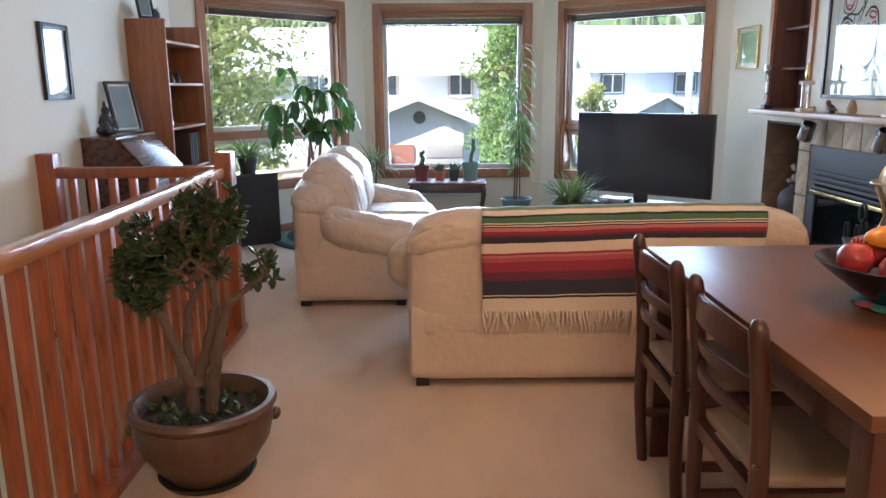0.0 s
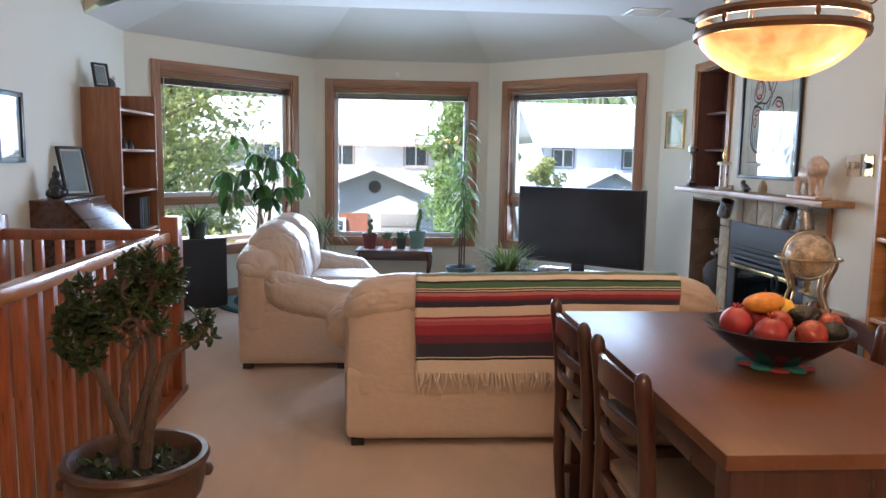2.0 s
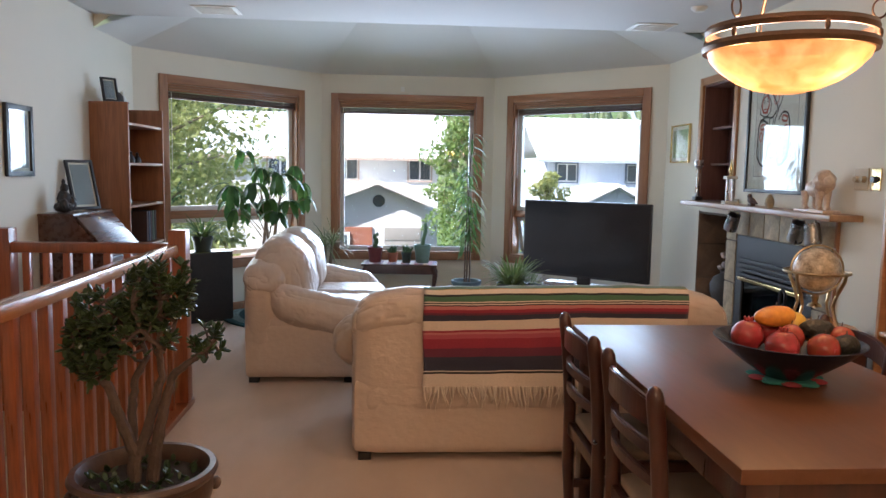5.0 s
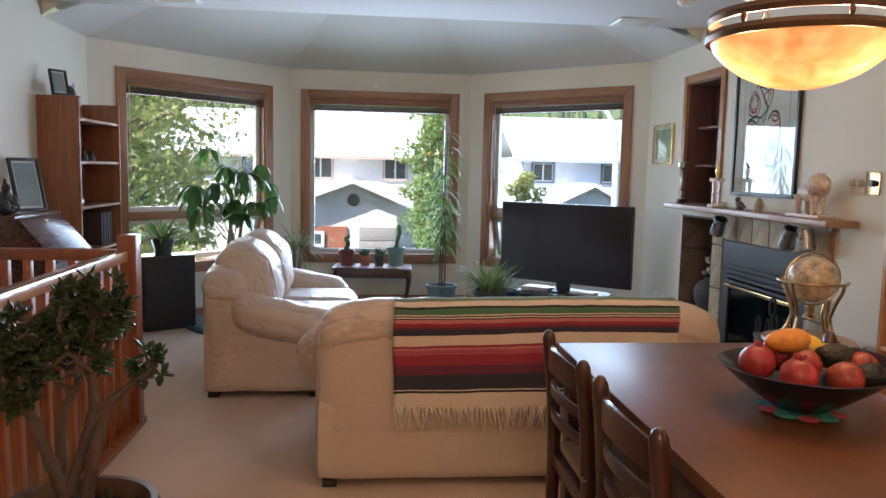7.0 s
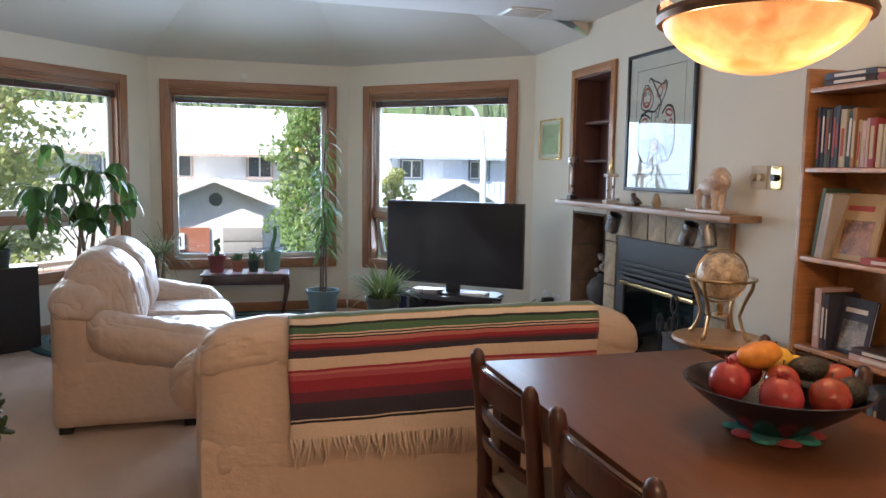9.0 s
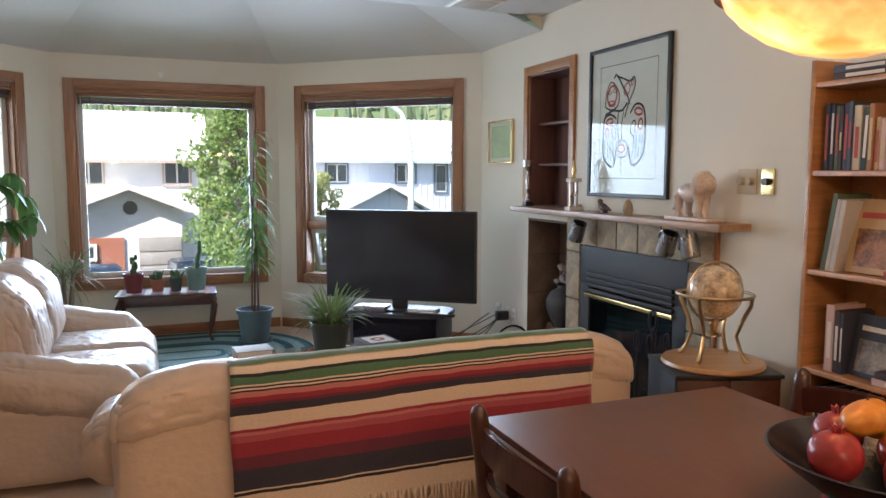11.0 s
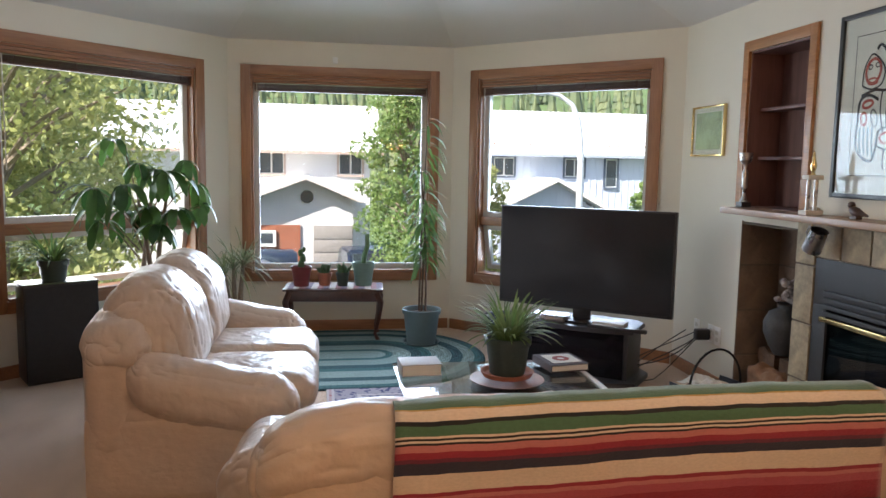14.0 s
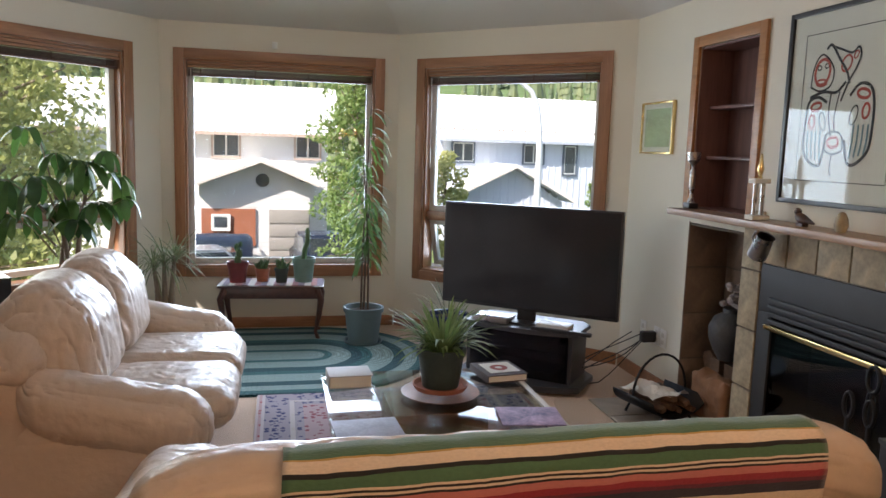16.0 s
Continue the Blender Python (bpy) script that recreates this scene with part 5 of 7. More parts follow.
limbs = [jade_stem(p, r0, r1) for p, r0, r1 in (
    (((-0.035, 0, 0.19), (-0.03, 0.0, 0.30), (-0.07, -0.01, 0.40), (-0.11, -0.01, 0.50), (-0.15, 0.0, 0.58), (-0.17, 0.01, 0.66)), 0.034, 0.012),
    (((-0.045, 0.02, 0.28), (-0.05, 0.03, 0.42), (-0.035, 0.04, 0.52), (0.0, 0.05, 0.58), (-0.04, 0.06, 0.70)), 0.024, 0.010),
    (((-0.015, 0.0, 0.30), (0.03, 0.0, 0.42), (0.065, 0.01, 0.53), (0.06, 0.01, 0.64), (0.07, 0.0, 0.76)), 0.026, 0.010),
    (((0.025, 0.0, 0.19), (0.05, -0.01, 0.34), (0.085, -0.01, 0.47), (0.11, -0.01, 0.54), (0.17, -0.01, 0.58), (0.25, 0.0, 0.63)), 0.032, 0.008),
    (((-0.12, -0.01, 0.51), (-0.17, -0.04, 0.55), (-0.21, -0.05, 0.62)), 0.014, 0.007),
    (((0.06, 0.01, 0.60), (0.11, 0.03, 0.68), (0.14, 0.03, 0.77)), 0.013, 0.006),
    (((-0.04, 0.06, 0.62), (-0.08, 0.0, 0.70), (-0.10, -0.03, 0.76)), 0.012, 0.006),
    (((0.065, 0.0, 0.62), (0.02, -0.06, 0.68), (0.0, -0.08, 0.76)), 0.012, 0.006))]
nodes = [p for q in limbs for p in q if p.z > 0.47]
for c, r, n in (((-0.14, 0.0, 0.695), (0.125, 0.12, 0.085), 56), ((-0.17, -0.01, 0.585), (0.09, 0.08, 0.085), 34), ((0.065, 0.0, 0.775), (0.135, 0.13, 0.105), 70), ((0.01, 0.0, 0.66), (0.11, 0.10, 0.07), 24), ((0.23, 0.0, 0.635), (0.075, 0.05, 0.055), 15)):
    for _ in range(n):
        d = Vector((rnd.gauss(0, 1), rnd.gauss(0, 1), rnd.gauss(0, 1))).normalized() * rnd.uniform(0.45, 1.0)
        e = Vector((c[0] + d.x * r[0], c[1] + d.y * r[1], c[2] + d.z * r[2]))
        b = min(nodes, key=lambda p: (p - e).length + 0.6 * max(0, p.z - e.z + 0.02))
        out = Vector((d.x, d.y, d.z * 0.5 + 0.5)).normalized()
        mid = b.lerp(e, 0.55) + Vector((0, 0, -0.012))
        tube(bm, [b, mid, e], [0.0055, 0.0045, 0.003], 5)
        for k in range(9):
            t_ = rnd.uniform(0.45, 1.05)
            q = mid.lerp(e, t_)
            jade_leaf(q, (out * 0.5 + Vector((rnd.uniform(-1, 1), rnd.uniform(-1, 1), rnd.uniform(-0.7, 1.0)))).normalized())
for i in range(70):
    a, q = rnd.uniform(0, 6.28), rnd.uniform(0.07, 0.19)
    jade_leaf(Vector((math.cos(a) * q, math.sin(a) * q, 0.225)), Vector((rnd.uniform(-1, 1), rnd.uniform(-1, 1), 0.7)).normalized())
for v in list(bm.verts) + list(bl2.verts):
    v.co.z += 0.11 * max(0, v.co.z - 0.26)
part("stem", bm, BARK, jd)
part("leaves", bl2, JADE, jd, "fleshy dark green leaves")

# schefflera behind the loveseat
sc = thing("umbrella_plant", "tall umbrella plant with drooping broad leaves", "plant", pose(-0.78, 6.02, 0))
pot(sc, POTDARK, 0.17, 0.30)
bm, bl2 = bmesh.new(), bmesh.new()


def whorl(p, n, L, w, droop):
    tip = Vector((rnd.uniform(-0.5, 0.5), rnd.uniform(-0.5, 0.5), 0))
    for i in range(n):
        a = i * 6.283 / n + rnd.uniform(-0.25, 0.25)
        d = Vector((math.cos(a), math.sin(a), 0))
        d.z = rnd.uniform(-0.3, 0.45) + d.dot(tip)
        oval_leaf(bl2, p + d * 0.02, d, L * rnd.uniform(0.7, 1.15), w * rnd.uniform(0.75, 1.05), droop * rnd.uniform(0.55, 1.2))


for ox, oy, lean in ((0.0, 0.0, 0.12), (0.05, 0.02, -0.10), (-0.04, 0.04, 0.03)):
    tube(bm, [(ox, oy, 0.25), (ox * 1.4 + lean * 0.4, oy, 0.6), (ox + lean * 0.7, oy * 2, 0.9), (ox + lean, oy, 1.12)], [0.02, 0.017, 0.014, 0.010], 8)
for tx, ty, tz, n, L, w in ((-0.20, 0.04, 1.50, 7, 0.17, 0.033), (0.06, 0.10, 1.32, 8, 0.21, 0.042), (-0.30, -0.02, 1.20, 8, 0.21, 0.042), (-0.10, -0.14, 1.22, 8, 0.22, 0.045), (0.13, -0.08, 1.30, 8, 0.22, 0.045), (0.30, 0.05, 1.24, 7, 0.18, 0.036), (0.02, 0.0, 1.08, 8, 0.20, 0.042), (-0.18, 0.12, 1.05, 7, 0.19, 0.04), (0.20, -0.12, 1.08, 7, 0.19, 0.04), (0.34, -0.05, 1.10, 6, 0.15, 0.032), (-0.05, 0.06, 1.36, 7, 0.16, 0.03), (-0.34, 0.05, 1.06, 6, 0.15, 0.03), (0.24, 0.0, 1.38, 6, 0.14, 0.028), (0.10, -0.12, 0.98, 7, 0.16, 0.034), (-0.26, -0.08, 1.0, 6, 0.16, 0.032)):
    tube(bm, [(tx * 0.15, ty * 0.2, min(tz - 0.25, 1.05)), (tx * 0.6, ty * 0.6, tz - 0.08), (tx, ty, tz)], [0.006, 0.004, 0.003], 6)
    whorl(Vector((tx, ty, tz)), n, L * 1.12, w * 1.35, 3.2)
part("stem", bm, GREYBARK, sc)
part("leaves", bl2, BROAD, sc, "glossy broad green leaflets")


def grass_plant(name, label, m, mt, potmat, pr, ph, n, L, w, droop, up=0.8, z=0.0, dish=None, lm=None):
    g = thing(name, label, "plant", m)
    pot(g, potmat, pr, ph, z + (0.012 if dish else 0))
    if dish:
        saucer(g, dish, pr * 1.15, z)
    b = bmesh.new()
    for i in range(n):
        a = rnd.uniform(0, 6.283)
        q = rnd.uniform(0, pr * 0.5)
        d = Vector((math.cos(a) * rnd.uniform(0.3, 1), math.sin(a) * rnd.uniform(0.3, 1), rnd.uniform(0.3, 1.0) * up + 0.25))
        blade(b, (math.cos(a) * q, math.sin(a) * q, z + ph - 0.02), d, L * rnd.uniform(0.6, 1.15), w, droop * rnd.uniform(0.6, 1.3), 6, 0.3)
    part("leaves", b, mt, g)
    return g


TABZ = 0.40
SPIDER = leaf("spider_leaf", (0.22, 0.30, 0.10), (0.09, 0.16, 0.045), 0.4)
spider = grass_plant("spider_plant", "spider plant in a dark green pot on a coffee table", pose(1.14, 4.28, TABZ + 0.038), SPIDER, POTDARK, 0.105, 0.17, 150, 0.25, 0.010, 1.5, 1.9, 0, TERRA)
grass_plant("spider_plant", "bushy spider plant on the black speaker", pose(-1.34, 6.02, 0.622), SLIM, POTDARK, 0.09, 0.13, 80, 0.30, 0.010, 1.3, 1.1)
# ponytail palm beside the loveseat
pt = thing("ponytail_palm", "slim-leaved ponytail palm in a dark glazed pot", "plant", pose(-0.33, 6.72, 0))
pot(pt, POTBLUE, 0.15, 0.26)
bm, bl2 = bmesh.new(), bmesh.new()
for ox in (-0.035, 0.0, 0.035):
    tube(bm, [(ox, 0, 0.22), (ox * 1.4, 0.01, 0.42), (ox * 2.0, 0, 0.62 + ox)], [0.030, 0.018, 0.012], 8)
    for i in range(60):
        a = rnd.uniform(0, 6.283)
        blade(bl2, (ox * 2, 0, 0.60 + ox + rnd.uniform(-0.04, 0.04)), (math.cos(a), math.sin(a), rnd.uniform(0.1, 1.8)), rnd.uniform(0.18, 0.40), 0.0058, rnd.uniform(0.6, 1.7), 7)
part("stem", bm, GREYBARK, pt)
part("leaves", bl2, PALE, pt, "thin drooping pale green leaves")
# tall dracaena in teal pot
dr = thing("tall_houseplant", "tall narrow-leaved houseplant in a teal pot", "plant", pose(1.07, 6.68, 0.006))
pot(dr, POTTEAL, 0.148, 0.265, 0.012)
saucer(dr, POTTEAL, 0.145)
bm, bl2 = bmesh.new(), bmesh.new()
for ox, top, bend in ((-0.02, 1.72, 0.05), (0.03, 1.35, -0.05), (0.0, 1.05, 0.03)):
    tube(bm, [(ox, 0, 0.24), (ox * 1.5 + bend * 0.3, 0, 0.7), (ox + bend, 0.0, top)], [0.009, 0.007, 0.004], 7)
    for i in range(46):
        z = 0.62 + (top - 0.6) * (i / 46)
        f = (z - 0.24) / (top - 0.24)
        a = rnd.uniform(0, 6.283)
        blade(bl2, (ox + bend * f, 0, z), (math.cos(a), math.sin(a), rnd.uniform(0.2, 0.9)), rnd.uniform(0.15, 0.26), 0.017, rnd.uniform(1.2, 2.8), 5, 0.3)
part("stem", bm, BARK, dr)
part("leaves", bl2, SLIM, dr)
dp = grass_plant("houseplant", "small leafy plant in a cobalt blue pot", pose(1.66, 6.42, 0), PALE, POTBLUE, 0.15, 0.28, 26, 0.32, 0.006, 0.9, 1.6)

# ---- side table with cacti ----
sd = thing("side_table", "small dark wooden table with curved legs", "table", pose(0.41, 6.98, 0, 0, 0, -4))
bar("tabletop", sd, MAHOG, -0.385, -0.17, 0.395, 0.385, 0.17, 0.415, bevel=0.006)
bar("apron", sd, MAHOG, -0.355, -0.15, 0.315, 0.355, 0.15, 0.395)
for sx in (-1, 1):
    for sy in (-1, 1):
        bm = bmesh.new()
        tube(bm, [(sx * 0.335, sy * 0.13, 0.38), (sx * 0.365, sy * 0.15, 0.31), (sx * 0.35, sy * 0.14, 0.18), (sx * 0.325, sy * 0.13, 0.06), (sx * 0.345, sy * 0.14, 0.015), (sx * 0.355, sy * 0.145, 0.0)], [0.028, 0.026, 0.019, 0.013, 0.017, 0.012], 8)
        part("cabriole_leg", bm, MAHOG, sd)
RUN = stripes("striped_runner", [(0, (0.5, 0.45, 0.42))] + [(0.04 + k * 0.06, ((0.10, 0.05, 0.10), (0.55, 0.5, 0.46), (0.25, 0.05, 0.07))[k % 3]) for k in range(16)], axis="X")
bm = bmesh.new()
box(bm, -0.375, -0.155, 0.4165, 0.375, 0.155, 0.4195)
add_uv(bm, lambda c: (c.x / 0.76 + 0.5, c.y))
solo("table_runner", bm, RUN, "striped cloth runner on the side table", "runner", pose(0.41, 6.98, 0, 0, 0, -4))
CACT = mat("cactus_skin", (0.06, 0.13, 0.05), 0.6, 0, 0.25, 20, 0.5, 120)
for i, (x, y, pm2, r, h, kind) in enumerate(((0.155, 6.97, POTRED, 0.078, 0.155, 1), (0.335, 7.0, TERRA, 0.055, 0.10, 2), (0.475, 6.95, POTDARK, 0.053, 0.11, 3), (0.64, 6.98, POTGREEN, 0.088, 0.185, 4))):
    c = thing("potted_cactus", ("cactus in a dark red glazed pot", "small succulent in a terracotta pot", "spiky succulent in a dark green pot", "tall columnar cactus in a green glazed pot")[i], "plant", pose(x, y, 0.4205))
    pot(c, pm2, r, h, 0, h * 0.22)
    bm = bmesh.new()
    if kind == 4:
        tube(bm, [(0, 0, h - 0.03), (0.008, 0, h + 0.06), (0.03, 0, h + 0.13), (0.028, 0, h + 0.21), (0.03, 0, h + 0.225)], [0.020, 0.021, 0.020, 0.018, 0.008], 10)
    elif kind == 1:
        for bx, bz, br in ((0, 0.03, 0.026), (0.012, 0.08, 0.024), (-0.006, 0.125, 0.02), (0.02, 0.15, 0.014)):
            blob(bm, (bx, 0, h + bz - 0.02), (br, br * 0.6, br * 1.7), 2, None, 0.15)
    else:
        for k in range(26):
            a = rnd.uniform(0, 6.283)
            p = Vector((rnd.uniform(-0.03, 0.03), rnd.uniform(-0.03, 0.03), h - 0.025))
            e = p + Vector((math.cos(a) * rnd.uniform(0.0, 0.06), math.sin(a) * 0.04, rnd.uniform(0.04, 0.11)))
            tube(bm, [p, (p + e) / 2 + Vector((0, 0, 0.01)), e], [0.008, 0.010, 0.001], 6)
    part("cactus", bm, CACT, c)

# ---- rugs ----
m_, nt_, b_, li_ = shader("braided_rug")
tc_ = node(nt_, "ShaderNodeTexCoord")
sp_ = node(nt_, "ShaderNodeSeparateXYZ")
li_.new(tc_.outputs["Object"], sp_.inputs[0])


def mth(op, a, b=None, c=None):
    n = node(nt_, "ShaderNodeMath")
    n.operation = op
    for i, q in enumerate((a, b, c)):
        if q is None:
            continue
        if isinstance(q, (int, float)):
            n.inputs[i].default_value = q
        else:
            li_.new(q, n.inputs[i])
    return n.outputs[0]


ax = mth("MAXIMUM", mth("SUBTRACT", mth("ABSOLUTE", sp_.outputs["X"]), 0.55), 0.0)
dd = mth("SQRT", mth("ADD", mth("POWER", ax, 2.0), mth("POWER", sp_.outputs["Y"], 2.0)))
rr_ = node(nt_, "ShaderNodeValToRGB")
rr_.color_ramp.interpolation = "CONSTANT"
TE, LT, DK = (0.035, 0.12, 0.125, 1), (0.22, 0.31, 0.29, 1), (0.02, 0.075, 0.085, 1)
cols = [(0, LT), (0.12, TE), (0.18, LT), (0.34, DK), (0.44, TE), (0.52, LT), (0.70, DK), (0.80, LT), (0.90, TE), (0.96, DK)]
while len(rr_.color_ramp.elements) < len(cols):
    rr_.color_ramp.elements.new(0.5)
for el, (p, c) in zip(rr_.color_ramp.elements, cols):
    el.position, el.color = p, c
li_.new(mth("DIVIDE", dd, 0.82), rr_.inputs[0])
br_ = mth("SINE", mth("ADD", mth("MULTIPLY", dd, 300.0), mth("MULTIPLY", mth("SINE", mth("MULTIPLY", sp_.outputs["X"], 190.0)), 1.6)))
hs_ = node(nt_, "ShaderNodeHueSaturation")
li_.new(mth("MULTIPLY_ADD", br_, 0.28, 0.95), hs_.inputs["Value"])
li_.new(rr_.outputs[0], hs_.inputs["Color"])
li_.new(hs_.outputs[0], b_.inputs["Base Color"])
bp_ = node(nt_, "ShaderNodeBump", Strength=0.7, Distance=0.006)
li_.new(br_, bp_.inputs["Height"])
li_.new(bp_.outputs[0], b_.inputs["Normal"])
b_.inputs["Roughness"].default_value = 0.95
bm = bmesh.new()
pts = []
for i in range(64):
    a = i * 6.2832 / 64
    x, y = math.cos(a) * 0.82, math.sin(a) * 0.82
    pts.append((x + math.copysign(0.55, x), y))
lo = [bm.verts.new((x, y, 0.002)) for x, y in pts]
hi = [bm.verts.new((x * 0.993, y * 0.993, 0.013)) for x, y in pts]
bm.faces.new(lo[::-1])
bm.faces.new(hi)
for i in range(64):
    j = (i + 1) % 64
    bm.faces.new((lo[i], lo[j], hi[j], hi[i]))
solo("braided_rug", bm, m_, "oval braided rug in teal and pale green rings", "rug", pose(0.12, 6.36, 0))

m2, nt_, b_, li_ = shader("oriental_rug")
tc_ = node(nt_, "ShaderNodeTexCoord")
sp_ = node(nt_, "ShaderNodeSeparateXYZ")
li_.new(tc_.outputs["Object"], sp_.inputs[0])
RX, RY = 0.78, 0.62
edge = mth("MINIMUM", mth("SUBTRACT", RX, mth("ABSOLUTE", sp_.outputs["X"])), mth("SUBTRACT", RY, mth("ABSOLUTE", sp_.outputs["Y"])))
rp = node(nt_, "ShaderNodeValToRGB")
rp.color_ramp.interpolation = "CONSTANT"
cols = [(0, (0.42, 0.34, 0.30, 1)), (0.02, (0.28, 0.05, 0.06, 1)), (0.05, (0.40, 0.36, 0.36, 1)), (0.075, (0.03, 0.035, 0.11, 1)), (0.30, (0.40, 0.34, 0.32, 1)), (0.34, (0.045, 0.05, 0.12, 1)), (0.42, (0.22, 0.06, 0.075, 1))]
while len(rp.color_ramp.elements) < len(cols):
    rp.color_ramp.elements.new(0.5)
for el, (p, c) in zip(rp.color_ramp.elements, cols):
    el.position, el.color = p, c
li_.new(mth("DIVIDE", edge, 0.6), rp.inputs[0])
vo = node(nt_, "ShaderNodeTexVoronoi", Scale=26.0)
ab = node(nt_, "ShaderNodeVectorMath")
ab.operation = "ABSOLUTE"
li_.new(tc_.outputs["Object"], ab.inputs[0])
li_.new(ab.outputs[0], vo.inputs["Vector"])
n3 = node(nt_, "ShaderNodeTexNoise", Scale=70.0, Detail=2.0)
li_.new(ab.outputs[0], n3.inputs["Vector"])
mk = mth("GREATER_THAN", mth("ADD", vo.outputs["Distance"], mth("MULTIPLY", n3.outputs["Fac"], 0.5)), 0.60)
mx = node(nt_, "ShaderNodeMix")
mx.data_type = "RGBA"
mx.inputs[7].default_value = (0.42, 0.36, 0.37, 1)
li_.new(mth("MULTIPLY", mk, 0.6), mx.inputs[0])
li_.new(rp.outputs[0], mx.inputs[6])
li_.new(mx.outputs[2], b_.inputs["Base Color"])
b_.inputs["Roughness"].default_value = 0.95
bm = bmesh.new()
box(bm, -RX, -RY, 0.002, RX, RY, 0.011, bevel=0.003)
solo("oriental_rug", bm, m2, "patterned oriental rug in navy and dark red", "rug", pose(1.12, 4.99, 0))

# ---- coffee table ----
ct = thing("coffee_table", "low glass-topped coffee table on a wooden pedestal", "table", pose(1.11, 4.26, 0))
bm = bmesh.new()
box(bm, -0.455, -0.41, TABZ - 0.012, 0.455, 0.41, TABZ, bevel=0.003)
part("glass_top", bm, TOPGLASS, ct, "clear thick glass top")
bm = bmesh.new()
box(bm, -0.20, -0.16, 0.012, 0.20, 0.16, TABZ - 0.013, bevel=0.01)
part("pedestal", bm, wood("pedestal_wood", (0.22, 0.09, 0.045), (0.16, 0.065, 0.03)), ct)
bar("base", ct, MAHOG, -0.27, -0.22, 0.011, 0.27, 0.22, 0.05, bevel=0.006)
bm = bmesh.new()
box(bm, 0.43, -0.41, TABZ + 0.0005, 0.455, 0.41, TABZ + 0.006)
part("edge_strip", bm, VINYL, ct, "pale metal edge strip")
DISH = mat("patterned_plate", (0.33, 0.17, 0.11), 0.4, 0, 0.25, 18, 0.1)
bm = bmesh.new()
lathe(bm, [(0, 0), (0.10, 0), (0.165, 0.018), (0.168, 0.022), (0.10, 0.008), (0, 0.006)], 36)
solo("round_plate", bm, DISH, "round brown plate under the spider plant", "plate", pose(1.14, 4.28, TABZ + 0.002))


def book(m, size, cover, label, pages=PAPER, spine=None):
    x, y, z = size
    b = thing("book", label, "book", m)
    bm = bmesh.new()
    for d in ((-x / 2, -y / 2, 0, x / 2, y / 2, 0.004), (-x / 2, -y / 2, z - 0.004, x / 2, y / 2, z), (-x / 2, -y / 2, 0.004, -x / 2 + 0.004, y / 2, z - 0.004)):
        box(bm, *d, bevel=0.001)
    part("cover", bm, cover, b)
    bm = bmesh.new()
    box(bm, -x / 2 + 0.005, -y / 2 + 0.005, 0.0045, x / 2 - 0.006, y / 2 - 0.005, z - 0.0045)
    part("page_block", bm, pages, b)
    if spine:
        f0, f1 = spine[0], spine[1]
        bm = bmesh.new()
        box(bm, -x / 2 - 0.0007, -y / 2 + y * f0, z * 0.25, -x / 2, -y / 2 + y * f1, z * 0.75)
        part("title_bar", bm, spine[2], b, smooth=False)
    return b


COV = [mat("book_cloth", c, 0.6, 0, 0.1, 9, 0.1) for c in ((0.44, 0.42, 0.40), (0.05, 0.03, 0.03), (0.30, 0.05, 0.04), (0.06, 0.08, 0.12), (0.42, 0.30, 0.16), (0.08, 0.12, 0.08), (0.45, 0.40, 0.30), (0.30, 0.14, 0.06), (0.5, 0.35, 0.33), (0.03, 0.035, 0.06), (0.02, 0.05, 0.045), (0.10, 0.17, 0.26), (0.45, 0.24, 0.06))]
book(pose(0.77, 4.50, TABZ + 0.001, 0, 0, 3), (0.19, 0.15, 0.055), COV[0], "thick pale hardback book on the coffee table")
bk = book(pose(1.47, 4.52, TABZ + 0.007, 0, 0, 8), (0.20, 0.22, 0.035), COV[1], "dark hardback book with a red emblem")
bm = bmesh.new()
box(bm, -0.07, -0.07, 0.0355, 0.08, 0.08, 0.037)
em = part("label_panel", bm, PAPER, bk, "cream cover panel", smooth=False)
bm = bmesh.new()
lathe(bm, [(0.018, 0.0375), (0.042, 0.0375), (0.042, 0.0385), (0.018, 0.0385)], 24)
part("emblem", bm, COV[2], em, "red ring emblem")
MAGA = mat("magazine_cover", (0.32, 0.34, 0.42), 0.6, 0, 0.3, 7, 0.02)
MAGB = mat("magazine_colour", (0.42, 0.30, 0.45), 0.55, 0, 0.5, 9, 0.02, other=(0.12, 0.16, 0.42))
for x, y, a, lb in ((0.79, 3.93, 4, "open pale magazine on the glass table"), (1.44, 3.97, -8, "colourful magazine on the glass table")):
    bm = bmesh.new()
    box(bm, -0.125, -0.10, 0, 0.125, 0.10, 0.006, bevel=0.001)
    solo("magazine", bm, MAGB if x > 1 else MAGA, lb, "magazine", pose(x, y, TABZ + 0.002 + (0.005 if x > 1 else 0), 0, 0, a))


